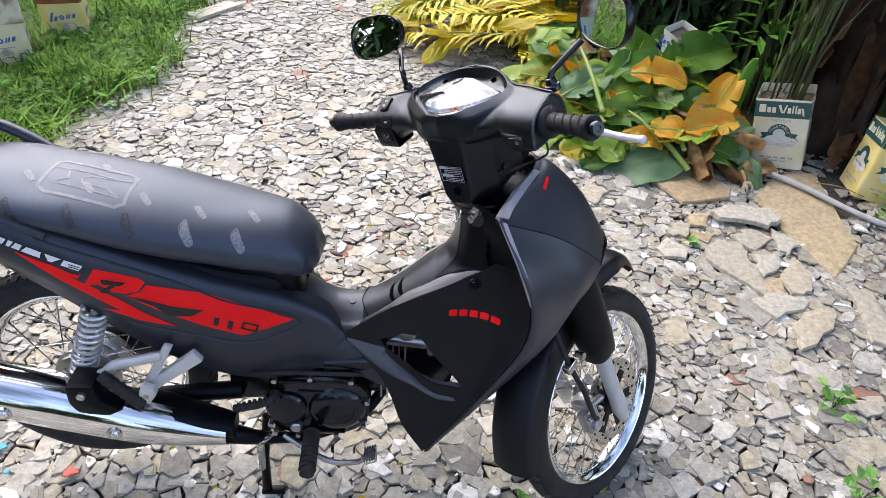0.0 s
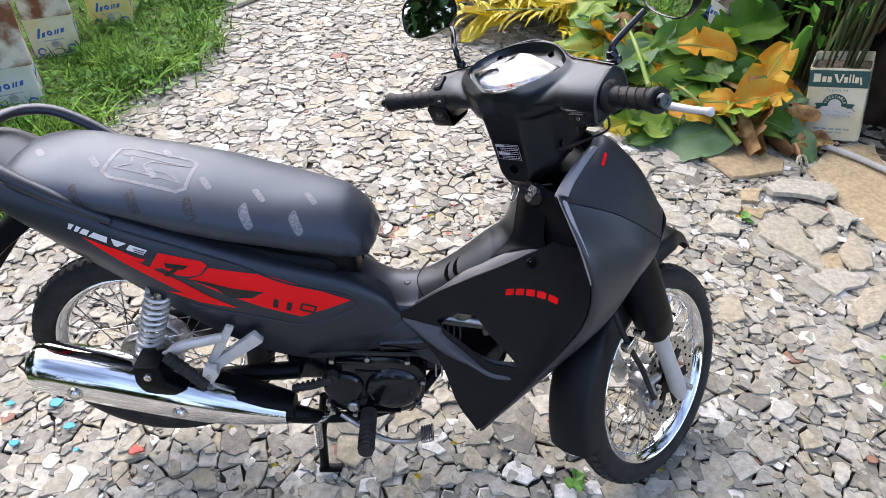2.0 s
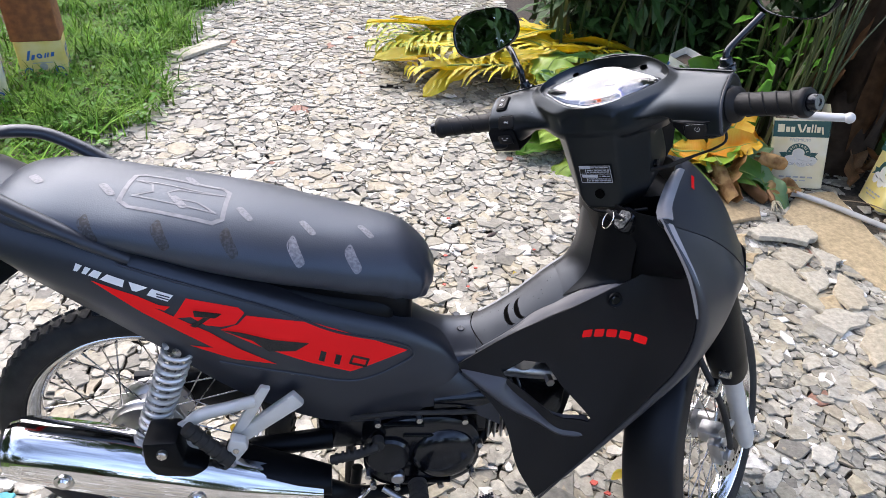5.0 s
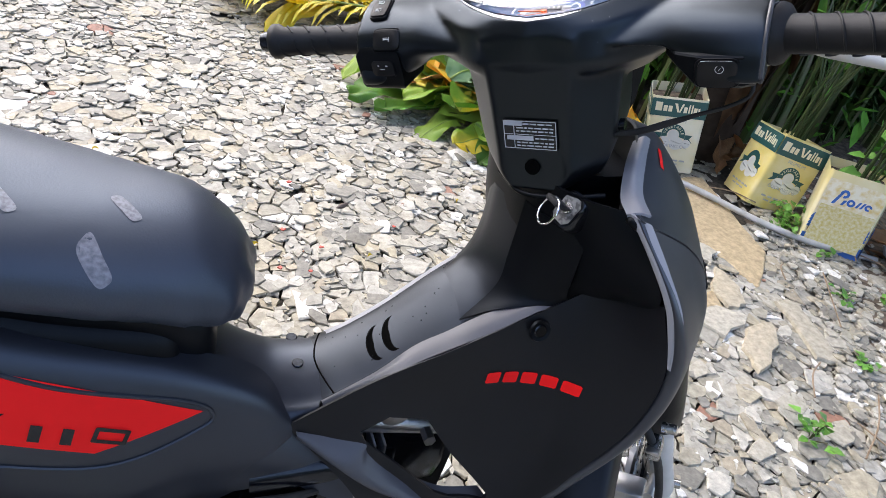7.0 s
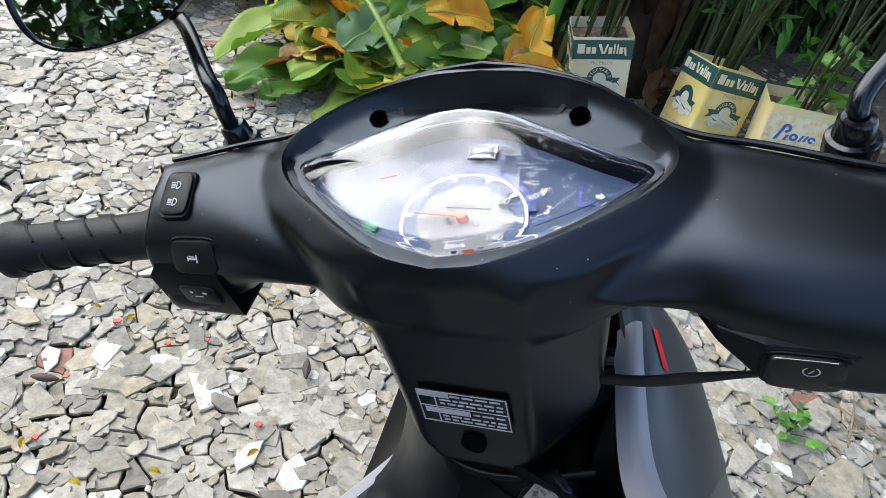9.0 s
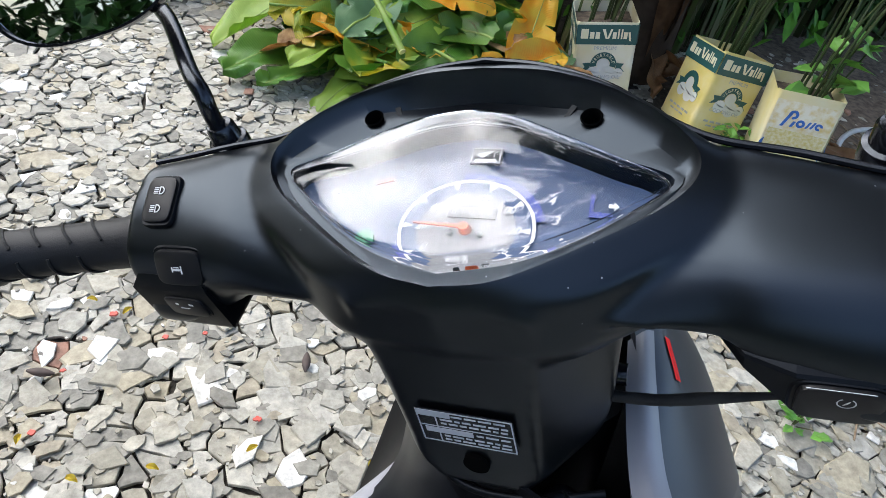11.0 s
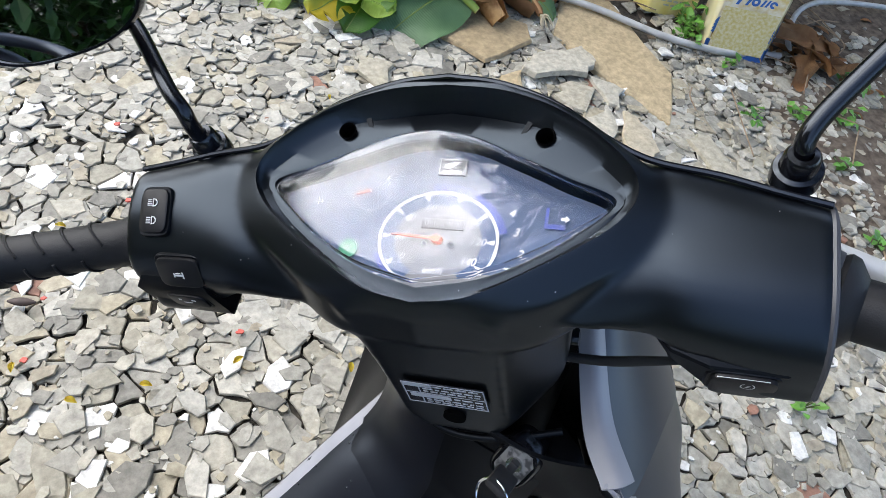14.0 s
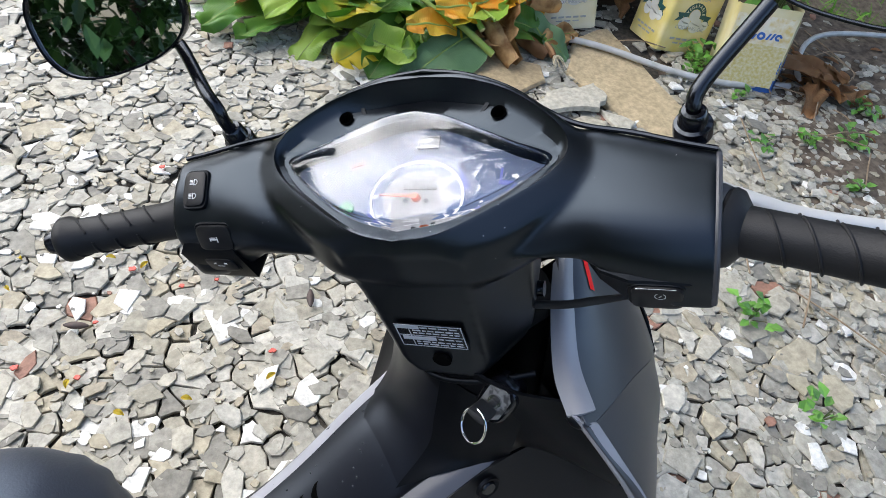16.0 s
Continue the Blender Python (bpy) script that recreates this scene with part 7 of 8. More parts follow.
# ---- planters, hose, heap of leaves, grass ----
CREAM = material("cream_printed_tin", (0.84, 0.80, 0.64), 0.42, 0, (0.76, 0.68, 0.42), 8)
YELLOW = material("yellow_printed_tin", (0.72, 0.58, 0.16), 0.42, 0, (0.78, 0.68, 0.35), 10)
DKGREEN = material("dark_green_print", (0.02, 0.09, 0.085), 0.4)
WHITETIN = material("white_printed_tin", (0.76, 0.76, 0.72), 0.4, 0, (0.66, 0.65, 0.58), 9)
BLUEINK = material("blue_print", (0.03, 0.13, 0.45), 0.45)
GREYINK = material("grey_print", (0.36, 0.38, 0.38), 0.5, 0, (0.5, 0.5, 0.47), 60)
GOLD = material("gold_speckle_print", (0.55, 0.45, 0.14), 0.5, 0, (0.68, 0.63, 0.42), 90)
RUST = material("rusty_tin", (0.20, 0.075, 0.03), 0.8, 0, (0.66, 0.62, 0.52), 7, 0.4, 120, mix=(0.44, 0.58))
RUSTEDGE = material("rust_brown", (0.16, 0.06, 0.025), 0.85, 0, (0.28, 0.11, 0.04), 25, 0.4, 150)


def tin(name, m, h, mat, label, group, design="", w=0.235, soil=True):
    """A square cut-open oil tin used as a planter; its front faces -y, its right side +x."""
    t = thing(name, m, label, "planter", group)
    hw = w / 2
    rows = []
    for z, k in ((0.0, 0.985), (0.006, 1.0), (0.012, 0.99), (h * 0.5, 0.992), (h - 0.006, 0.995), (h, 1.0), (h, 0.985), (h * 0.5, 0.975), (0.02, 0.97)):
        r = []
        for q in range(4):
            for a in (0, 30, 60, 90):
                ang = radians(q * 90 + a)
                cx, cy = (hw - 0.018) * (1 if q in (0, 3) else -1), (hw - 0.018) * (1 if q in (0, 1) else -1)
                r.append(Vector((cx + 0.018 * math.cos(ang), cy + 0.018 * math.sin(ang), 0)) * k + Vector((0, 0, z + (0.006 * noise.noise(Vector((cx * 9 + a, cy * 9, z * 5))) if z > h * 0.8 else 0))))
        rows.append(r)
    bm = loft(rows, cap=False)
    part("body", bm, mat, t)
    if soil:
        part("soil", moved(box(w * 0.94, w * 0.94, 0.02, 0.004), Matrix.Translation((0, 0, h - 0.05))), SOIL, t)
    faces = {"front": Matrix.Translation((0, -hw * 0.996 - 0.0008, 0)) @ Matrix.Rotation(radians(90), 4, "X"), "right": Matrix.Translation((hw * 0.996 + 0.0008, 0, 0)) @ Matrix.Rotation(radians(90), 4, "Z") @ Matrix.Rotation(radians(90), 4, "X"), "left": Matrix.Translation((-hw * 0.996 - 0.0008, 0, 0)) @ Matrix.Rotation(radians(-90), 4, "Z") @ Matrix.Rotation(radians(90), 4, "X")}

    def flat(polys, mt, fm, nm, z=0.0):
        for poly in polys:
            part(nm, moved(plate(poly, z, z + 0.0006, "z"), fm), mt, t)
    rect = lambda a, b, c, d: [(a, b), (c, b), (c, d), (a, d)]
    arch = lambda cx, cy, r0, r1, a0, a1, n=14: [(cx + r1 * math.cos(radians(a0 + (a1 - a0) * k / n)), cy + r1 * math.sin(radians(a0 + (a1 - a0) * k / n))) for k in range(n + 1)] + [(cx + r0 * math.cos(radians(a1 - (a1 - a0) * k / n)), cy + r0 * math.sin(radians(a1 - (a1 - a0) * k / n))) for k in range(n + 1)]
    for fname, fm in faces.items():
        e = hw - 0.02
        if design == "green":
            flat([rect(-hw + 0.003, h - 0.085, hw - 0.003, h - 0.008)], DKGREEN, fm, "green_band")
            # plain pale shapes where the brand stands
            flat([rect(-e, h - 0.062, -e + 0.028, h - 0.024), rect(-e + 0.034, h - 0.062, -e + 0.05, h - 0.036), rect(-e + 0.055, h - 0.062, -e + 0.071, h - 0.036), [(-e + 0.078, h - 0.024), (-e + 0.09, h - 0.024), (-e + 0.102, h - 0.062), (-e + 0.094, h - 0.062)], [(-e + 0.1, h - 0.062), (-e + 0.107, h - 0.062), (-e + 0.118, h - 0.024), (-e + 0.11, h - 0.024)], rect(-e + 0.119, h - 0.062, -e + 0.133, h - 0.036), rect(-e + 0.138, h - 0.062, -e + 0.144, h - 0.024), rect(-e + 0.15, h - 0.062, -e + 0.156, h - 0.024), rect(-e + 0.16, h - 0.062, -e + 0.174, h - 0.036), [(-e + 0.176, h - 0.036), (-e + 0.184, h - 0.036), (-e + 0.19, h - 0.07), (-e + 0.183, h - 0.07)]], CREAM, fm, "name_shape", 0.0008)
            cy = h - 0.165
            flat([arch(0, cy, 0.026, 0.05, -15, 195)], DKGREEN, fm, "arch_emblem", 0.0008)
            flat([[(-0.085, cy - 0.03), (-0.05, cy - 0.02), (-0.05, cy + 0.006), (-0.08, cy + 0.004), (-0.07, cy - 0.012)], [(0.085, cy - 0.03), (0.05, cy - 0.02), (0.05, cy + 0.006), (0.08, cy + 0.004), (0.07, cy - 0.012)]], DKGREEN, fm, "ribbon", 0.0008)
            flat([arch(0, cy, 0.0, 0.024, 0, 360, 20), arch(-0.035, cy - 0.035, 0, 0.026, 0, 360), arch(0.02, cy - 0.038, 0, 0.03, 0, 360), arch(0.06, cy - 0.035, 0, 0.02, 0, 360)], WHITETIN, fm, "pale_picture", 0.0012)
            if fname != "left":
                words("PREMIUM", 0.021, GREYINK, "tin_word", t, fm @ Matrix.Translation((0, h - 0.1, 0.001)), 0.0003)
                words("COOKING OIL", 0.021, GREYINK, "tin_word", t, fm @ Matrix.Translation((0, cy - 0.052, 0.0022)), 0.0003)
                for q, c in enumerate("VEGETABLE"):
                    a = 165 - q * 150 / 8
                    words(c, 0.0165, CREAM, "tin_letter", t, fm @ Matrix.Translation((0.038 * math.cos(radians(a)), cy + 0.038 * math.sin(radians(a)), 0.0018)) @ Matrix.Rotation(radians(a - 90), 4, "Z"), 0.0003)
            flat([rect(-0.07 + 0.03 * k, 0.052, -0.048 + 0.03 * k, 0.06) for k in range(5)] + [rect(-0.05 + 0.034 * k, 0.036, -0.024 + 0.034 * k, 0.042) for k in range(3)], GREYINK, fm, "small_print", 0.0008)
        elif design == "blue":
            y0 = h * 0.62
            slope = lambda x, w, hh: [(x, y0 + x * 0.12), (x + w, y0 + (x + w) * 0.12), (x + w + hh * 0.35, y0 + (x + w) * 0.12 + hh), (x + hh * 0.35, y0 + x * 0.12 + hh)]
            flat([slope(-0.075, 0.013, 0.052), slope(-0.052, 0.016, 0.026), arch(-0.008, y0 + 0.013, 0.005, 0.014, 0, 359), slope(0.012, 0.008, 0.026), slope(0.025, 0.008, 0.026), slope(0.044, 0.016, 0.024)], BLUEINK, fm, "blue_name_shape")
            flat([arch(0.0, h * 0.43, 0.0, 0.02, 0, 360), rect(-0.05, h * 0.51, 0.05, h * 0.53)], GREYINK, fm, "grey_shape")
            for s in (-1, 1):
                flat([arch(s * 0.075, 0.08, 0.014, 0.022, 0, 300), arch(s * 0.05, 0.045, 0.01, 0.017, 60, 360), arch(s * 0.09, 0.045, 0.006, 0.012, 0, 300)], BLUEINK, fm, "scroll_print", 0.0004)
            flat([rect(-hw + 0.006, 0.01, hw - 0.006, 0.03)], BLUEINK, fm, "blue_foot_band")
        elif design == "gold":
            if fname == "left":
                continue
            flat([rect(-hw + 0.012, 0.066, hw - 0.012, h - 0.03)], PALEGOLD, fm, "gold_field")
            y0 = h * 0.64
            slope = lambda x, w, hh: [(x, y0 + x * 0.1), (x + w, y0 + (x + w) * 0.1), (x + w + hh * 0.35, y0 + (x + w) * 0.1 + hh), (x + hh * 0.35, y0 + x * 0.1 + hh)]
            flat([slope(-0.066, 0.011, 0.055), arch(-0.033, y0 + 0.042, 0.007, 0.017, -100, 200), slope(-0.034, 0.01, 0.022), arch(0.0, y0 + 0.014, 0.006, 0.015, 0, 359), slope(0.018, 0.008, 0.026), slope(0.033, 0.008, 0.026), arch(0.062, y0 + 0.016, 0.005, 0.013, 0, 300)], BLUEINK, fm, "blue_name_shape", 0.0008)
            flat([rect(-hw + 0.016, 0.07, hw - 0.016, h * 0.4)], GOLDDUST, fm, "speckled_print", 0.0006)
            flat([arch(0.0, h * 0.5, 0.012, 0.024, 20, 330), arch(0.012, h * 0.46, 0.02, 0.028, 150, 300)], FAINTBLUE, fm, "scroll_print", 0.002)
            for s in (-1, 1):
                for q in (0, 1, 2, 3):
                    flat([arch(s * (0.082 - 0.006 * q), h * 0.26 + 0.012 * q, 0.018 + 0.006 * q, 0.028 + 0.006 * q, 90 - s * 80, 90 + s * (10 + 12 * q))], BLUEINK, fm, "palm_print", 0.0025 + 0.0003 * q)
            flat([rect(-hw + 0.006, 0.006, hw - 0.006, 0.062)], BLUEINK, fm, "blue_foot_band")
    return t


LEAFG = material("dark_green_leaf", (0.055, 0.17, 0.015), 0.55, 0, (0.09, 0.24, 0.025), 12, island=0.4, spec=0.2)
GRASS = material("bright_grass", (0.065, 0.175, 0.016), 0.65, 0, (0.16, 0.3, 0.035), 5, island=0.6, spec=0.15)
STALK = material("green_brown_stalk", (0.04, 0.085, 0.014), 0.5, 0, (0.07, 0.06, 0.025), 9, island=0.45)
DARKSTALK = material("dark_green_stalk", (0.02, 0.045, 0.009), 0.45, 0, (0.045, 0.06, 0.016), 9, objrand=0.35)
BROWNLEAF = material("dry_brown_leaf", (0.24, 0.11, 0.04), 0.7, 0, (0.36, 0.2, 0.09), 15, 0.3, 150, island=0.3)
BANANA = [material("green_banana_leaf", (0.07, 0.22, 0.025), 0.33, 0, (0.17, 0.33, 0.05), 5), material("yellowing_banana_leaf", (0.62, 0.5, 0.04), 0.42, 0, (0.2, 0.36, 0.04), 5, mix=(0.42, 0.6)), material("pale_green_banana_leaf", (0.27, 0.46, 0.05), 0.34, 0, (0.42, 0.55, 0.1), 5), material("orange_dying_leaf", (0.78, 0.32, 0.012), 0.5, 0, (0.72, 0.5, 0.05), 12, 0.2, 90), material("brown_banana_leaf", (0.3, 0.15, 0.05), 0.6, 0, (0.62, 0.4, 0.18), 16, mix=(0.42, 0.6)), material("golden_frond", (0.78, 0.56, 0.02), 0.42, 0, (0.6, 0.54, 0.04), 4, objrand=0.2), material("blue_green_leaf_underside", (0.14, 0.27, 0.12), 0.4, 0, (0.24, 0.4, 0.2), 6)]
for m in BANANA:
    n, l = m.node_tree.nodes, m.node_tree.links
    tcv = n.new("ShaderNodeTexCoord")
    wv = n.new("ShaderNodeTexWave")
    wv.wave_type, wv.bands_direction = "BANDS", "X"
    wv.inputs["Scale"].default_value, wv.inputs["Distortion"].default_value, wv.inputs["Detail"].default_value = 42, 2.0, 2
    l.new(tcv.outputs["Object"], wv.inputs["Vector"])
    bv = n.new("ShaderNodeBump")
    bv.inputs["Strength"].default_value, bv.inputs["Distance"].default_value = 0.22, 0.002
    l.new(wv.outputs["Fac"], bv.inputs["Height"])
    l.new(bv.outputs[0], n["Principled BSDF"].inputs["Normal"])


def blade_cloud(count, spot, height, width, rng, bend=0.5, segs=3):
    """Many tapering blades; spot(rng) gives x, y, z of a foot."""
    verts, faces = [], []
    for _ in range(count):
        p = spot(rng)
        if p is None:
            continue
        x, y, z = p
        h = height * rng.uniform(0.5, 1.25) * (1.0 + 0.75 * noise.noise(Vector((x * 3.1, y * 3.1, 5))))
        a, lean = rng.uniform(0, 6.28), bend * rng.uniform(0.2, 1.4)
        w = width * rng.uniform(0.6, 1.3)
        dx, dy = math.cos(a), math.sin(a)
        b = len(verts)
        for k in range(segs + 1):
            t = k / segs
            out = h * lean * t * t
            up = h * (t - 0.35 * lean * t * t)
            ww = w * (1 - t) ** 0.7 + 0.0004
            verts.append((x + dx * out - dy * ww, y + dy * out + dx * ww, z + up))
            verts.append((x + dx * out + dy * ww, y + dy * out - dx * ww, z + up))
        for k in range(segs):
            faces.append((b + 2 * k, b + 2 * k + 1, b + 2 * k + 3, b + 2 * k + 2))
    return verts, faces


def stuff(name, vf, mat, label, category, parent=None, kind="stuff"):
    me = bpy.data.meshes.new(name)
    me.from_pydata(vf[0], [], vf[1])
    me.materials.append(mat)
    o = new(name, me)
    if parent:
        o.parent = parent
        return o
    return tagged(o, label, category, kind=kind)


def leaf_cloud(count, spot, size, rng, droop=0.4, ratio=0.5):
    """Many small pointed leaves of four corners and a fold."""
    verts, faces = [], []
    for _ in range(count):
        p = spot(rng)
        if p is None:
            continue
        L = size * rng.uniform(0.6, 1.3)
        a, e = rng.uniform(0, 6.28), rng.uniform(-0.9, 0.5) - droop
        d = Vector((math.cos(a) * math.cos(e), math.sin(a) * math.cos(e), math.sin(e)))
        s = d.cross(Vector((0, 0, 1)))
        s = s.normalized() if s.length > 1e-3 else Vector((1, 0, 0))
        u = s.cross(d)
        p = Vector(p)
        w = L * ratio * 0.5
        b = len(verts)
        for q in (p, p + d * L * 0.4 + s * w + u * w * 0.3, p + d * L * 0.4 - s * w + u * w * 0.3, p + d * L * 0.75 + s * w * 0.6, p + d * L * 0.75 - s * w * 0.6, p + d * L - u * w * 0.2, p + d * L * 0.4, p + d * L * 0.75):
            verts.append(tuple(q))
        faces += [(b, b + 6, b + 1), (b, b + 2, b + 6), (b + 1, b + 6, b + 7, b + 3), (b + 6, b + 2, b + 4, b + 7), (b + 3, b + 7, b + 5), (b + 7, b + 4, b + 5)]
    return verts, faces


def weed(x, y, r, n, seed, z=0.01, label="small green weed growing between the stones", size=0.035):
    rg = random.Random(seed)
    t = thing("weed", pose(x, y, z), label, "weed", "weeds between the stones")
    vf = leaf_cloud(n, lambda q: (q.gauss(0, r * 0.45), q.gauss(0, r * 0.45), q.uniform(0.01, r * 0.9)), size, rg, -0.25, 0.75)
    stuff("leaves", vf, WEEDM, "", "", t)
    part("stems", join(*[tube([(0, 0, -0.01), (rg.gauss(0, r * 0.3), rg.gauss(0, r * 0.3), r * rg.uniform(0.4, 0.8))], 0.0016, 5) for _ in range(5)]), STALK, t)
    return t


WEEDM = material("fresh_green_weed", (0.09, 0.24, 0.03), 0.45, 0, (0.14, 0.32, 0.05), 9, island=0.3)
g2 = "oil tins used as planters"
PALEGOLD = material("pale_gold_tin_print", (0.78, 0.74, 0.6), 0.42, 0, (0.66, 0.52, 0.2), 45, mix=(0.42, 0.7))
GOLDDUST = material("gold_speckled_tin_print", (0.46, 0.33, 0.09), 0.45, 0, (0.06, 0.045, 0.02), 190, mix=(0.47, 0.54))
FAINTBLUE = material("faded_blue_print", (0.22, 0.29, 0.5), 0.45)
CREAMY = material("cream_yellow_tin", (0.74, 0.69, 0.48), 0.42, 0, (0.7, 0.6, 0.27), 6)
sv = []
for (x, y, yaw, h, rx, ry, lab) in ((1.56, 3.306, -24.2, 0.339, -1.5, -12, "cream and green printed oil tin planter leaning a little"), (1.904, 3.037, -11, 0.32, -10.2, 7.9, "dented yellow and green oil tin planter leaning backwards")):
    sv.append(tin("tin_planter", pose(x, y, -0.005, rx, ry, yaw), h, CREAM if x < 1.8 else YELLOW, lab, g2, "green"))
rons = tin("tin_planter", pose(2.066, 2.741, -0.005, -4.9, -5.7, -37.8), 0.333, CREAMY, "cream and gold printed oil tin planter with blue print", g2, "gold")
part("gold_panel", moved(plate([(-0.1, 0.035), (0.1, 0.035), (0.1, 0.2), (-0.1, 0.2)], 0, 0.0002, "z"), Matrix.Translation((0, -0.1334, 0)) @ Matrix.Rotation(radians(90), 4, "X")), GOLD, rons)
for (x, y, yaw, lab) in ((-2.375, 3.015, 34, "white and blue printed oil tin standing in grass"), (-2.53, 3.63, 32, "cream and blue printed oil tin half hidden by grass")):
    tin("tin_planter", pose(x, y, -0.01, 0, 0, yaw), 0.26, WHITETIN if y < 3.2 else CREAM, lab, g2, "blue", soil=False)
    tin("tin_planter", pose(x + 0.005, y - 0.005, 0.25, 0, 2, yaw + 4), 0.34, RUST, "rusty white oil tin stacked on another tin", g2, "", 0.245)
tin("tin_planter", pose(-2.42, 4.06, -0.01, 0, 0, 24), 0.24, YELLOW, "yellow and blue printed oil tin in the grass", g2, "blue")
tin("tin_planter", pose(-2.42, 4.06, 0.23, 0, 0, 20), 0.3, RUSTEDGE, "brown rusted oil tin stacked on another tin", g2, "", 0.24)
tin("tin_planter", pose(1.13, 3.95, 0.19, 8, -14, 30), 0.2, WHITETIN, "small white and blue oil tin behind the leaf heap", g2, "blue", 0.135)

# tall stalks in the planters
for i, (x, y, z, cnt, hgt) in enumerate(((1.5, 3.32, 0.26, 12, 0.8), (1.955, 3.085, 0.25, 17, 0.75), (2.05, 2.77, 0.27, 8, 0.6))):
    rg = random.Random(40 + i)
    plant = thing("potted_plant", pose(x, y, z), "tall thin green stalks growing from an oil tin", "plant", "plants in the tins")
    for k in range(cnt):
        a, q, h = rg.uniform(0, 6.28), rg.uniform(0.02, 0.07), hgt * rg.uniform(0.7, 1.25)
        lean = rg.uniform(0.03, 0.22)
        part("stalk", tube([(q * math.cos(a), q * math.sin(a), 0), (q * math.cos(a) + lean * 0.2 * math.cos(a + 1), q * math.sin(a) + lean * 0.2 * math.sin(a + 1), h * 0.5), (q * math.cos(a) + lean * math.cos(a + 1), q * math.sin(a) + lean * math.sin(a + 1), h)], [0.0055, 0.005, 0.002], 6, 7), DARKSTALK, plant)
rg = random.Random(77)
herb = thing("potted_herb", pose(2.1, 2.74, 0.28), "broad leaved green plant growing from an oil tin", "plant", "plants in the tins")
part("stem", join(*[tube([(0, 0, 0), (q[0], q[1], 0.12), (q[0] * 1.5, q[1] * 1.5, 0.24)], 0.004, 6, 6) for q in ((0.03, -0.02), (-0.03, 0.01), (0.0, 0.04))]), STALK, herb)
me = None
for k in range(22):
    v, f = leaf_cloud(1, lambda q: (0, 0, 0), 0.1, random.Random(5), 0.0, 0.62)
    if me is None:
        me = bpy.data.meshes.new("leaf")
        me.from_pydata(v, [], f)
        me.materials.append(WEEDM)
    o = new("leaf", me)
    o.parent = herb
    o.matrix_basis = pose(rg.gauss(0, 0.035), rg.gauss(0, 0.035), rg.uniform(0.02, 0.24), rg.uniform(-25, 25), rg.uniform(-20, 30), rg.uniform(0, 360)) @ Matrix.Scale(rg.uniform(0.6, 1.25), 4)
# a small cactus beside the tin
single("cactus", loft([ring((1.31 + 0.01 * k, 3.45, z), a, a * 0.6, 12, 2, "z") for k, (z, a) in enumerate(((0.0, 0.02), (0.1, 0.03), (0.25, 0.034), (0.38, 0.03), (0.43, 0.014)))]), LEAFG, "flat dark green cactus pad beside a tin", "cactus")

for k, (x, y, r, n) in enumerate(((1.25, 1.73, 0.06, 26), (1.22, 1.42, 0.045, 14), (1.83, 2.34, 0.05, 16), (2.18, 2.25, 0.07, 26), (1.92, 2.84, 0.09, 60), (1.86, 2.78, 0.06, 30), (2.02, 2.3, 0.05, 16), (2.4, 2.4, 0.07, 24), (1.66, 2.0, 0.03, 10), (0.97, 2.5, 0.02, 8), (-1.72, 3.2, 0.05, 20), (-1.62, 2.62, 0.05, 18), (-1.68, 3.5, 0.06, 22), (-1.3, 1.0, 0.03, 10), (-0.35, 1.05, 0.03, 8), (0.28, 1.3, 0.02, 8), (2.0, 2.05, 0.05, 14), (2.3, 2.0, 0.06, 16), (1.85, 1.75, 0.04, 10), (2.5, 2.2, 0.05, 14), (1.95, 2.6, 0.035, 10))):
    weed(x, y, r, n, 300 + k, size=0.034 if r < 0.08 else 0.04)

# hose and a thin cane
HOSE = material("pale_grey_hose", (0.5, 0.5, 0.5), 0.45, 0, (0.38, 0.38, 0.36), 20)
single("garden_hose", tube([(1.15, 3.3, 0.02), (1.3, 3.18, 0.028), (1.41, 3.1, 0.034), (1.56, 2.99, 0.034), (1.75, 2.79, 0.034), (1.94, 2.66, 0.036), (2.07, 2.625, 0.038), (2.2, 2.6, 0.03)], 0.0125, 12, 60), HOSE, "pale grey plastic hose lying on the flagstones", "hose")
single("garden_hose", tube([(2.28, 2.62, 0.02), (2.32, 2.7, 0.06), (2.42, 2.77, 0.1), (2.6, 2.8, 0.1), (2.97, 2.78, 0.06), (3.3, 2.7, 0.03)], 0.011, 12, 50), HOSE, "pale grey plastic hose arching over the soil", "hose")
TWIG = material("dry_twig", (0.22, 0.15, 0.09), 0.8, 0, (0.32, 0.24, 0.16), 40)
for k in range(26):
    rg = random.Random(500 + k)
    y = rg.uniform(1.6, 3.0)
    x = soil_edge(y) + rg.uniform(-0.1, 0.9)
    a, L = rg.uniform(0, 180), rg.uniform(0.08, 0.4)
    single("twig", moved(tube([(-L / 2, 0, 0), (0, rg.uniform(-0.02, 0.02), 0.008), (L / 2, 0, 0)], 0.0025, 6, 8), Matrix()), TWIG, "thin dry twig lying on the soil", "twig", pose(x, y, 0.042, 0, 0, a), "dry twigs on the soil")


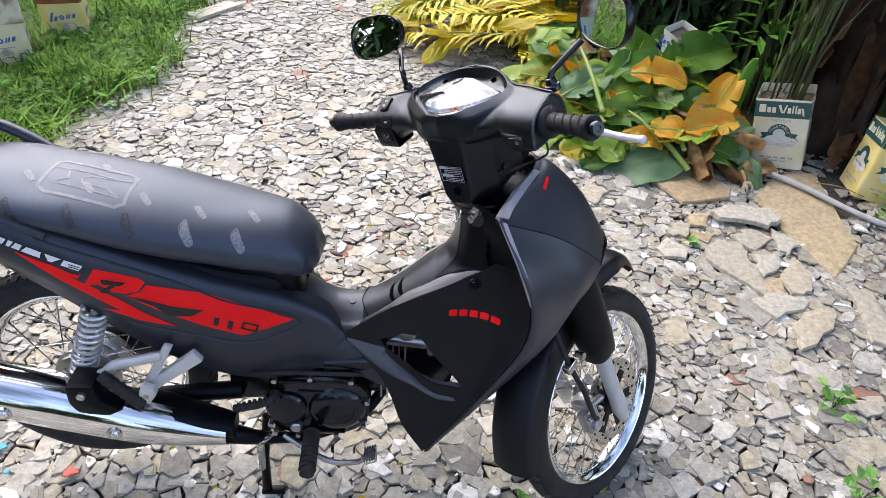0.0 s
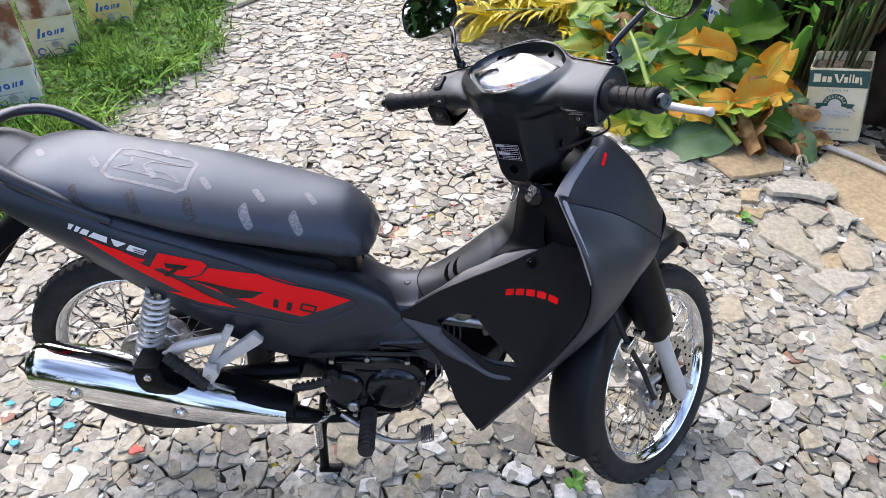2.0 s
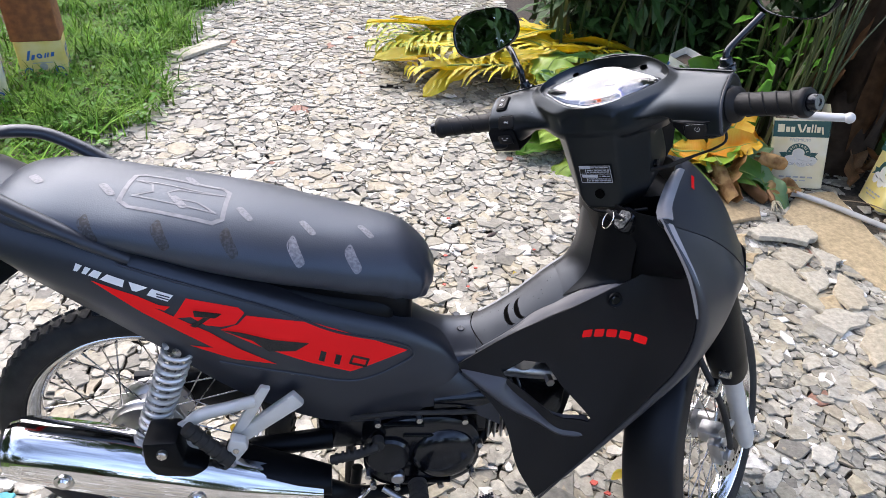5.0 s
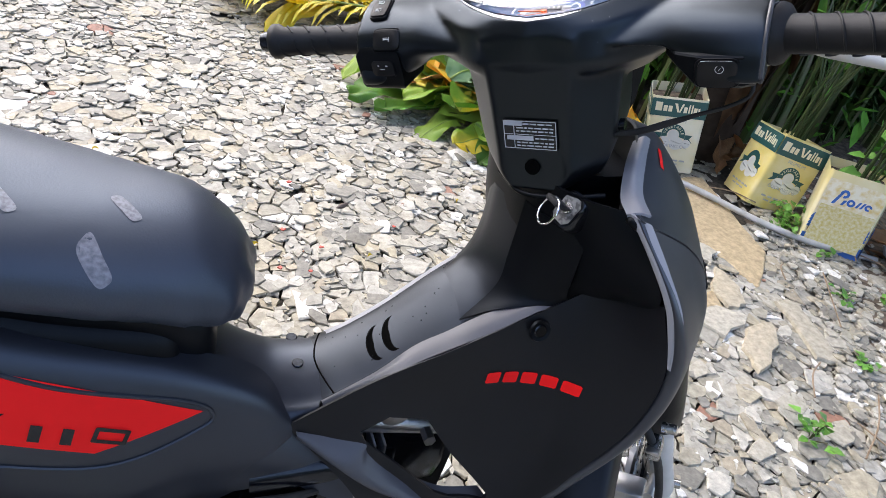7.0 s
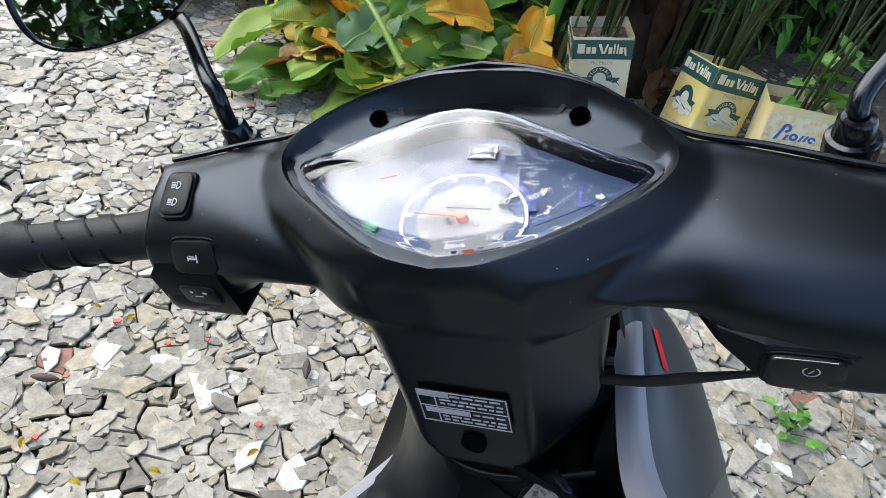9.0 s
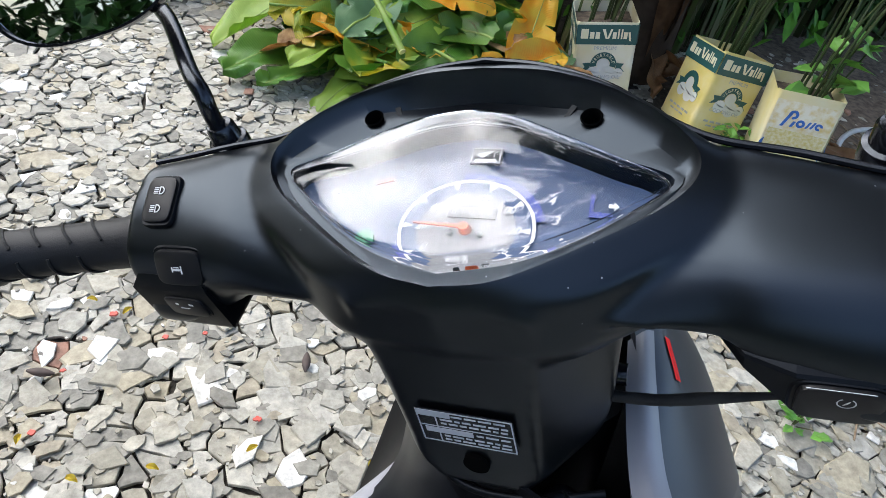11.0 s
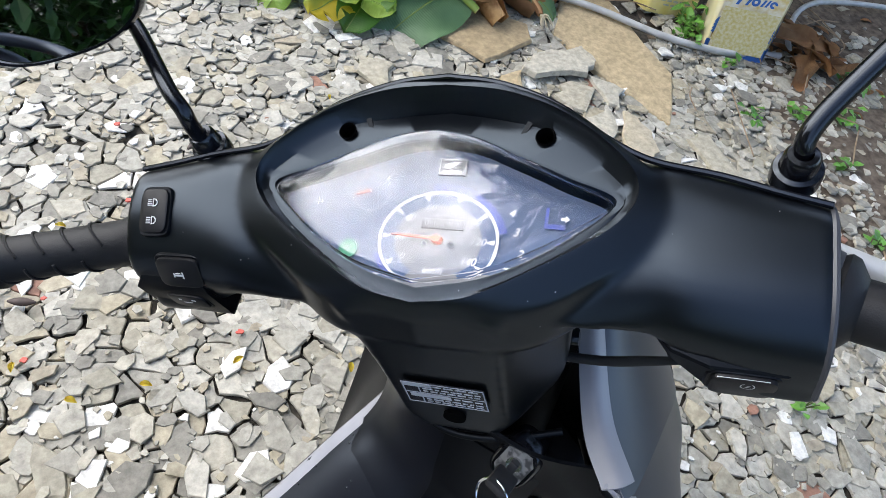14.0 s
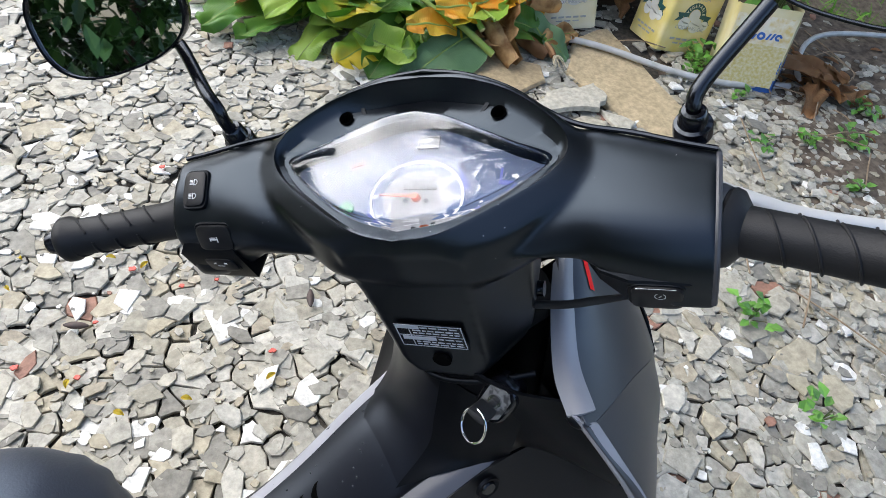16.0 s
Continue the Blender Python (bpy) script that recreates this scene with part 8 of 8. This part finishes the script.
# banana leaf heap
def big_leaf(L, W, seed, mat, tear=0.3, blunt=0.3):
    """A cut piece of banana leaf along x, with folds and a few deep tears."""
    rg = random.Random(seed)
    n, m = 30, 13
    rows = []
    fold, curl, wave = rg.uniform(0.02, 0.45), rg.uniform(-0.3, 0.8), rg.uniform(0.006, 0.016)
    tears = [(rg.choice((-1, 1)), rg.uniform(0.1, 0.9), rg.uniform(0.25, 0.75)) for _ in range(int(tear * 9))]
    for i in range(n):
        t = i / (n - 1)
        w = W * min(1.0, math.sin(math.pi * min(1, 0.1 + 0.9 * t)) ** blunt * (0.55 + 0.45 * min(1, t * 4)))
        row = []
        for j in range(m):
            s = (j / (m - 1) - 0.5) * 2
            k = 1.0 + 0.05 * noise.noise(Vector((t * 9, s, seed)))
            for sd, at, deep in tears:
                if s * sd > 0 and abs(t - at) < 0.022:
                    k = min(k, 1 - deep)
            y = s * w * (min(1.0, k / max(abs(s), 0.01)) if abs(s) > k else 1.0)
            z = abs(s) ** 1.3 * w * fold - (t - 0.35) ** 2 * L * curl * 0.6 + wave * math.sin(t * 13 + s * 2 + seed) * abs(s) + 0.02 * noise.noise(Vector((t * 3, s * 1.6, seed)))
            row.append((t * L - L / 2, y, z))
        rows.append(row)
    bm = bmesh.new()
    grid_faces(bm, rows)
    bmesh.ops.solidify(bm, geom=bm.faces[:], thickness=0.0014)
    return bm, [(t * L - L / 2, 0, -(t - 0.35) ** 2 * L * curl * 0.6 - 0.001 + 0.02 * noise.noise(Vector((t * 3, 0, seed)))) for t in [q / 12 for q in range(13)]]


RIB = material("pale_leaf_rib", (0.16, 0.28, 0.04), 0.45, 0, (0.28, 0.34, 0.08), 8)


def heap(x, y):
    """Height of the leaf heap."""
    d = y - (3.02 + 0.55 * max(0, 0.9 - x) ** 1.3 + (0.06 if x > 1.1 else 0))
    return max(0.0, min(0.3, 0.05 + 0.42 * d)) if d > -0.05 else 0.02


leaf_no = 0


def put_leaf(x, y, z, L, W, kind, yaw, pitch=0.0, rollv=0.0, tear=0.4):
    global leaf_no
    leaf_no += 1
    names = ("green", "half yellow", "pale green", "orange yellow", "dry brown", "lime yellow", "blue green")
    lf = thing("banana_leaf", pose(x, y, z, rollv, pitch, yaw), f"cut {names[kind]} banana leaf lying on a heap", "leaf", "heap of cut leaves")
    bm, rib = big_leaf(L, W, 900 + leaf_no, BANANA[kind], tear)
    part("blade", bm, BANANA[kind], lf)
    part("midrib", tube(rib, [0.0055 - 0.004 * q / 12 for q in range(13)], 8), RIB, lf)


rg = random.Random(21)
for k in range(70):
    x = rg.uniform(0.42, 1.25)
    y = 3.2 + 0.5 * max(0, 0.9 - x) ** 1.3 + abs(rg.gauss(0, 0.34))
    if y > 4.3:
        continue
    kind = rg.choices((0, 1, 2, 3, 4, 6), (8, 5, 5, 4, 2, 2))[0]
    put_leaf(x, y, heap(x, y) * 0.7 + rg.uniform(0.0, 0.05), rg.uniform(0.28, 0.5), rg.uniform(0.09, 0.15), kind, rg.uniform(0, 360), rg.uniform(-14, 14), rg.uniform(-32, 32), rg.uniform(0.3, 0.8))
# the leaves that show best: those along the front, then those further back
front_leaves = ((0.86, 3.04, 0.07, 0.34, 0.09, 6, -157, 9, -20), (0.7, 3.12, 0.08, 0.28, 0.06, 0, -138, 15, -16), (0.57, 3.11, 0.07, 0.18, 0.05, 1, -157, 9, -20), (0.83, 3.3, 0.18, 0.31, 0.075, 0, -156, 9, -20), (0.77, 3.42, 0.23, 0.28, 0.065, 2, -158, 9, -20), (0.92, 3.4, 0.33, 0.22, 0.055, 3, -5, 2, 26),
                (1.17, 3.29, 0.22, 0.41, 0.06, 3, 57, -19, 12), (1.14, 3.17, 0.2, 0.2, 0.055, 3, 14, -6, 24), (0.98, 3.14, 0.18, 0.18, 0.05, 3, -10, 4, 24), (0.84, 3.1, 0.15, 0.16, 0.035, 3, -8, 3, 24))
side_leaves = ((1.06, 3.3, 0.2, 0.24, 0.065, 0, 40, -14, 17), (1.21, 3.11, 0.11, 0.21, 0.06, 0, -19, 7, 21), (1.29, 3.25, 0.16, 0.17, 0.035, 6, 27, -10, 19), (1.31, 3.07, 0.07, 0.21, 0.04, 6, -59, 19, 11), (0.58, 3.44, 0.24, 0.23, 0.065, 6, 38, -14, 17), (0.62, 3.49, 0.26, 0.24, 0.06, 2, -146, 13, -18),
               (0.83, 3.54, 0.3, 0.27, 0.07, 0, 26, -10, 20), (1.06, 3.38, 0.23, 0.18, 0.05, 0, -122, 19, -11), (1.38, 3.07, 0.06, 0.17, 0.03, 4, 15, -6, 21), (0.66, 3.1, 0.08, 0.19, 0.05, 2, -36, 13, 17))
back_leaves = ((0.9, 3.85, 0.29, 0.46, 0.15, 0, 70, -10, 26), (1.18, 3.75, 0.3, 0.44, 0.13, 0, 30, -8, 24), (0.64, 3.8, 0.26, 0.4, 0.1, 6, 170, 4, 10), (0.3, 3.72, 0.13, 0.56, 0.1, 2, 205, 5, 10), (0.26, 3.5, 0.08, 0.46, 0.09, 0, 215, 4, -10), (0.5, 3.42, 0.14, 0.46, 0.1, 2, 200, 6, 12), (0.36, 3.36, 0.06, 0.4, 0.07, 0, 200, 2, 8), (0.45, 3.25, 0.05, 0.3, 0.06, 2, 215, 6, 4))
for x, y, z, L, W, kind, yaw, pitch, rollv in front_leaves + side_leaves:
    put_leaf(x, y, z, L * 1.25, W * 1.45, kind, yaw, pitch, rollv, 0.3)
for x, y, z, L, W, kind, yaw, pitch, rollv in back_leaves:
    put_leaf(x, y, z, L, W, kind, yaw, pitch, rollv, 0.4)
# torn golden leaves on the far side
for k in range(40):
    x, y = rg.uniform(-0.35, 0.7), rg.uniform(3.85, 4.9)
    if y < 4.25 - 0.7 * x:
        continue
    put_leaf(x, y, 0.1 + rg.uniform(0.0, 0.16), rg.uniform(0.5, 0.85), rg.uniform(0.07, 0.12), rg.choice((5, 5, 5, 5, 1)), rg.uniform(150, 225), rg.uniform(-8, 8), rg.uniform(-14, 14), 0.95)


def curled(p0, p1, r, mat, label, turns=0.85):
    """A dry leaf rolled into a tapering scroll from p0 to p1."""
    a, b = Vector(p0), Vector(p1)
    d = (b - a).normalized()
    u = (Vector((0, 0, 1)) - d * d.z).normalized()
    w = d.cross(u)
    rows = []
    for i in range(12):
        t = i / 11
        c = a.lerp(b, t)
        row = []
        for j in range(18):
            q = 2 * math.pi * turns * j / 17 + 0.4 * t
            rr = r * (1 - 0.3 * j / 17) * (0.75 + 0.5 * math.sin(math.pi * (0.2 + 0.6 * t))) * (1 + 0.4 * noise.noise(Vector((t * 4, j * 0.35, r * 90))))
            row.append(c + u * rr * math.cos(q) + w * rr * math.sin(q))
        rows.append(row)
    bm = bmesh.new()
    grid_faces(bm, rows)
    bmesh.ops.solidify(bm, geom=bm.faces[:], thickness=0.0012)
    single("dry_leaf", bm, mat, label, "leaf", group="heap of cut leaves")


curled((1.06, 3.15, 0.14), (1.13, 2.95, 0.05), 0.04, BANANA[4], "tan dry leaf curled into a scroll on the heap")
curled((1.28, 3.19, 0.15), (1.41, 3.17, 0.13), 0.028, BANANA[4], "brown dry leaf rolled up beside the tin")
curled((1.2, 3.1, 0.07), (1.29, 3.0, 0.03), 0.026, BROWNLEAF, "dark brown dry leaf crumpled under the heap")
curled((1.3, 3.12, 0.05), (1.42, 3.06, 0.03), 0.022, BROWNLEAF, "dark brown dry leaf crumpled by the hose")
# thick cut stalks among them
CUTEND = material("pale_cut_stalk", (0.42, 0.45, 0.14), 0.5, 0, (0.55, 0.52, 0.24), 14)
for a, b, r in (((0.85, 3.21, 0.17), (1.04, 2.99, 0.07), 0.014), ((0.96, 3.28, 0.22), (1.02, 3.06, 0.13), 0.012), ((0.55, 3.6, 0.36), (0.65, 3.23, 0.21), 0.013), ((0.78, 3.26, 0.2), (0.9, 3.13, 0.14), 0.01)):
    stalk = thing("leaf_stalk", None, "thick pale green leaf stalk cut off on the heap", "leaf stalk", "heap of cut leaves")
    part("stem", tube([a, tuple(Vector(a).lerp(Vector(b), 0.5) + Vector((0, 0, 0.015))), b], [r * 0.6, r * 0.85, r], 10, 16), RIB, stalk)
    part("cut_end", tube([Vector(a).lerp(Vector(b), 0.985), Vector(a).lerp(Vector(b), 1.012)], r * 0.94, 12), CUTEND, stalk)
# a tuft of pale roots at the heap's foot
ROOT = material("pale_root", (0.6, 0.55, 0.42), 0.7, 0, (0.45, 0.36, 0.22), 60)
tuft = thing("root_tuft", pose(1.3, 2.97, 0.03), "tuft of pale roots on a pulled up stem", "roots")
part("stem", tube([(-0.005, 0.06, 0.03), (0, 0.02, 0.02), (0, 0, 0.012)], [0.012, 0.014, 0.012], 8, 8), BROWNLEAF, tuft)
for k in range(11):
    q = rg.uniform(-0.8, 0.8)
    part("root", tube([(0, 0, 0.012), (0.02 * q, -0.025, 0.014 + 0.012 * rg.random()), (0.035 * q + rg.uniform(-0.006, 0.006), -0.05 - 0.02 * rg.random(), 0.0)], [0.0022, 0.0018, 0.001], 5, 7), ROOT, tuft)
# lime fronds on the far side
def leaflet_mesh(mat):
    v, f = [], []
    for u, w, z in ((0, 0.005, 0.0), (0.35, 0.0135, 0.015), (0.75, 0.0105, 0.006), (1.0, 0.001, -0.03)):
        v += [(u, -w / 0.2, z), (u, w / 0.2, z)]
    for u in range(3):
        f.append((2 * u, 2 * u + 1, 2 * u + 3, 2 * u + 2))
    me = bpy.data.meshes.new("leaflet")
    me.from_pydata(v, [], f)
    me.materials.append(mat)
    return me


LEAFLET = [leaflet_mesh(BANANA[5]), leaflet_mesh(BANANA[5]), leaflet_mesh(BANANA[1])]
for k in range(12):
    x, y = rg.uniform(-0.42, 0.6), rg.uniform(4.05, 5.0)
    fr = thing("cut_frond", pose(x, y, 0.06 + rg.uniform(0, 0.2), rg.uniform(-10, 10), rg.uniform(-10, 10), rg.uniform(140, 220)), "cut yellow green frond with narrow leaflets", "frond", "heap of cut leaves")
    L = rg.uniform(0.5, 0.8)
    for q in range(34):
        t = (q // 2) / 17
        s = 1 if q % 2 else -1
        ln = 0.24 * math.sin(math.pi * (0.15 + 0.8 * t)) * rg.uniform(0.8, 1.1)
        o = new("leaflet", LEAFLET[k % 3])
        o.parent = fr
        o.matrix_basis = Matrix.Translation((t * L - L / 2, s * 0.003, 0)) @ Matrix.Rotation(s * radians(56 + rg.uniform(-8, 8)), 4, "Z") @ Matrix.Rotation(rg.uniform(-0.2, 0.2), 4, "Y") @ Matrix.Diagonal((ln, 0.2, 1, 1))
    part("midrib", tube([(-L / 2, 0, 0), (0, 0, 0.01), (L / 2, 0, -0.01)], [0.006, 0.005, 0.002], 6), RIB, fr)
# dry roots and sheath by the tins
for k, (x, y, a) in enumerate(((2.22, 2.5, 40), (2.27, 2.56, 95), (2.2, 2.58, -30), (2.3, 2.48, 150), (1.82, 3.3, 60), (1.9, 3.4, 120), (2.0, 3.36, 20), (2.35, 2.6, 75))):
    bm, rib = big_leaf(0.26 + 0.03 * (k % 3), 0.045, 700 + k, BROWNLEAF, 0.5)
    single("dry_leaf", bm, BROWNLEAF, "curled dry brown leaf by the planters", "leaf", pose(x, y, 0.07 + 0.03 * (k % 3), 20, -25 + 12 * (k % 4), a), "dry leaves by the planters")
for k in range(40):
    a = rg.uniform(0, 360)
    x, y = 2.2 + abs(rg.gauss(0, 0.22)), 2.62 + rg.gauss(0, 0.16)
    small_leaf(x, y, rg.uniform(0.02, 0.045), a, BROWNLEAF, "dry brown leaf fallen on the soil")

# grass strip
rgg = random.Random(8)


def grass_spot(q):
    u = q.random()
    y = q.uniform(1.7, 7.5) if u < 0.72 else q.uniform(7.5, 11) if u < 0.86 else q.uniform(-4.0, 1.7)
    e = grass_edge(y)
    x = e - abs(q.gauss(0, 0.7)) + 0.06 * q.gauss(0, 1)
    return (x, y, -0.01)


stuff("grass", blade_cloud(30000, grass_spot, 0.15, 0.0058, rgg, 1.15, 4), GRASS, "bright green uncut grass along the yard", "grass")
stuff("grass_undergrowth", leaf_cloud(7000, lambda q: (lambda p: (p[0] - 0.05, p[1], q.uniform(0.01, 0.09)))(grass_spot(q)), 0.05, rgg, -0.1, 0.5), LEAFG, "low green weeds among the grass", "grass")
bm = bmesh.new()
rows = [[(grass_edge(y) - 0.02 - 8 * t, y, 0.002 + 0.03 * min(1, t * 40)) for t in (0, 0.01, 0.04, 0.2, 0.6, 1.0)] for y in [-3 + 0.3 * k for k in range(50)]]
grid_faces(bm, rows)
single("grass_soil", bm, SOIL, "dark soil under the grass", "soil", kind="structure")


# ---- background growth and trees ----
BARK = material("dark_brown_bark", (0.03, 0.02, 0.014), 0.9, 0, (0.065, 0.045, 0.03), 12, 0.9, 40, spec=0.15)
SHEATH = material("dead_brown_sheath", (0.075, 0.038, 0.018), 0.85, 0, (0.13, 0.07, 0.035), 20, 0.6, 60, spec=0.15)
# darker copy of the leaf green, with the growth's shade put into it
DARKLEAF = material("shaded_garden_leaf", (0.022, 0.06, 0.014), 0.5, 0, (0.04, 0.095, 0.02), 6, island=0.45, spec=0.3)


def tree(x, y, h, r, seed, leaves, crown, label, size=0.16, lean=0.0):
    rg = random.Random(seed)
    t = thing("tree", pose(x, y, -0.02), label, "tree", "garden trees")
    top = Vector((lean, rg.uniform(-0.3, 0.3), h))
    bits = [tube([(0, 0, 0), (lean * 0.2, 0.03, h * 0.3), tuple(top * 0.65), tuple(top)], [r * 1.25, r, r * 0.7, r * 0.2], 12, 20)]
    tips = []
    for k in range(9):
        s = rg.uniform(0.35, 0.9)
        b = Vector((lean * s, 0, h * s))
        a = rg.uniform(0, 6.28)
        e = b + Vector((math.cos(a) * crown * rg.uniform(0.5, 0.95), math.sin(a) * crown * rg.uniform(0.5, 0.95), crown * rg.uniform(0.1, 0.7)))
        m = b.lerp(e, 0.5) + Vector((0, 0, 0.1 * crown))
        bits.append(tube([tuple(b), tuple(m), tuple(e)], [r * 0.4, r * 0.25, r * 0.08], 7, 8))
        tips += [e, m, b.lerp(e, 0.75)]
    part("trunk", join(*bits), BARK, t)

    def spot(q):
        c = q.choice(tips)
        return (c.x + q.gauss(0, crown * 0.24), c.y + q.gauss(0, crown * 0.24), max(0.4, c.z + q.gauss(0, crown * 0.2)))
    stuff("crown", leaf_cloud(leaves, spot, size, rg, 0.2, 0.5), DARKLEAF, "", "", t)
    return t


# dead brown trunk and sheaths right behind the planters
trunk = thing("palm_trunk", pose(1.83, 3.5, -0.02), "thick dark fibrous trunk with dead brown sheaths", "tree")
part("trunk", tube([(0, 0, 0), (0.02, 0.05, 0.6), (0.0, 0.1, 1.4), (0.05, 0.1, 2.6)], [0.17, 0.15, 0.14, 0.13], 18, 20), BARK, trunk)
for k in range(16):
    a = 2 * math.pi * k / 16
    bm, rib = big_leaf(0.8 + 0.2 * (k % 3), 0.07, 640 + k, BROWNLEAF, 0.5)
    o = part("sheath", bm, SHEATH if k % 3 == 0 else BARK, trunk, "", Matrix.Translation((0.17 * math.cos(a), 0.05 + 0.17 * math.sin(a), 0.5 + 0.12 * (k % 4))) @ Matrix.Rotation(a, 4, "Z") @ Matrix.Rotation(radians(78 + 6 * (k % 3)), 4, "Y"))
# upper trunk and fronds are unseen, added overhead to darken the lens's reflection
part("upper_trunk", tube([(0.05, 0.1, 2.5), (-0.25, -0.3, 3.5), (-0.85, -1.1, 4.7)], [0.13, 0.11, 0.1], 14, 14), BARK, trunk)
rgp = random.Random(17)
for k in range(30):
    a, up, L = 2 * math.pi * (k + rgp.uniform(-0.3, 0.3)) / 30, rgp.uniform(0.05, 0.75), rgp.uniform(1.7, 2.5)
    verts, faces = [], []
    line = spline([(0, 0, 0), (0.35 * L, 0, 0.25 * L * up + 0.05), (0.7 * L, 0, 0.3 * L * up - 0.08), (L, 0, 0.12 * L * up - 0.45)], 40)
    for i, p in enumerate(line[3:]):
        t = i / 36
        for sd in (-1, 1):
            ln = 0.5 * math.sin(math.pi * (0.12 + 0.8 * t)) * rgp.uniform(0.8, 1.1)
            e = p + Vector((0.55 * ln, sd * 0.72 * ln, -0.42 * ln * rgp.uniform(0.6, 1.3)))
            m = p.lerp(e, 0.45) + Vector((0, 0, 0.03))
            o = Vector((0.036, -sd * 0.022, 0))
            b = len(verts)
            verts += [tuple(p), tuple(m + o), tuple(e), tuple(m - o)]
            faces.append((b, b + 1, b + 2, b + 3))
    fr = stuff("frond", (verts, faces), DARKLEAF, "", "", trunk)
    fr.matrix_basis = Matrix.Translation((-0.85, -1.1, 4.65)) @ Matrix.Rotation(a, 4, "Z")
# dark bank of plants behind the heap
rgb = random.Random(31)


def bank_spot(q):
    x = q.uniform(0.5, 4.6)
    y = 4.25 + 0.25 * max(0, 1.4 - x) + abs(q.gauss(0, 0.7)) - (0.5 if x > 2.4 else 0)
    return (x, y, 0.0)


stuff("garden_stalks", blade_cloud(700, bank_spot, 1.35, 0.014, rgb, 0.28, 6), STALK, "tall stalks of garden plants behind the leaf heap", "plants")
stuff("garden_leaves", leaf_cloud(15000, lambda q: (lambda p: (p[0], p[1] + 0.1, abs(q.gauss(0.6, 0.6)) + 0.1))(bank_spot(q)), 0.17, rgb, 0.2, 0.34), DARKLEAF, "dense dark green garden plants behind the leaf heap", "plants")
stuff("garden_edge_leaves", leaf_cloud(500, lambda q: (q.uniform(1.3, 3.0), q.uniform(3.5, 4.2), q.uniform(0.1, 0.9)), 0.14, rgb, 0.2, 0.35), LEAFG, "green leaves of garden plants behind the planters", "plants")
stuff("cut_stalks", blade_cloud(160, lambda q: (q.uniform(1.45, 2.5), q.uniform(3.45, 3.95), 0.0), 1.1, 0.012, rgb, 0.25, 6), STALK, "green and brown stalks rising behind the planters", "plants")
rt = random.Random(61)
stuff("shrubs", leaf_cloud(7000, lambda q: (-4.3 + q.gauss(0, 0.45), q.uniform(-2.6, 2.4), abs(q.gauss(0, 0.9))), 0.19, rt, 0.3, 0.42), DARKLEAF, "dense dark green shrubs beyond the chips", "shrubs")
for k, (x, y, h, r, n, c) in enumerate(((2.2, 6.6, 2.8, 0.11, 4200, 1.1), (3.6, 5.4, 4.0, 0.14, 5200, 1.7), (0.2, 10.6, 3.4, 0.13, 3600, 1.5), (-3.0, 11.4, 3.4, 0.13, 3600, 1.5), (-6.2, 7.4, 3.2, 0.12, 3600, 1.4), (-6.4, 2.6, 3.2, 0.13, 3600, 1.4), (-5.4, 0.6, 4.2, 0.07, 5600, 1.9), (-5.8, -1.6, 4.4, 0.08, 4200, 1.9), (-3.4, -5.4, 2.6, 0.12, 4200, 1.2), (-1.0, -6.0, 2.4, 0.11, 4200, 1.1), (1.6, -6.2, 2.6, 0.12, 4200, 1.2), (4.6, -5.2, 2.6, 0.12, 4200, 1.2), (5.6, 3.4, 4.2, 0.15, 4200, 1.8))):
    tree(x, y, h, r, 200 + k, n, c, "tall garden tree with a dark green crown", 0.2)
# low unseen hedge added all round, so that no bare horizon is left
verts, faces = [], []
hedge = random.Random(90)


def hedge_spot(q):
    a = q.uniform(0, 6.283)
    rr = 8.2 + abs(q.gauss(0, 0.9))
    # kept low towards +x to let sky light onto the cowl
    return (0.2 + rr * math.cos(a), 2.2 + rr * 1.05 * math.sin(a), abs(q.gauss(0, 0.3 if math.cos(a + 0.25) > 0.7 else 0.95)))


stuff("hedge", leaf_cloud(20000, hedge_spot, 0.34, hedge, 0.1, 0.5), DARKLEAF, "dense dark green hedge added unseen round the yard", "hedge")
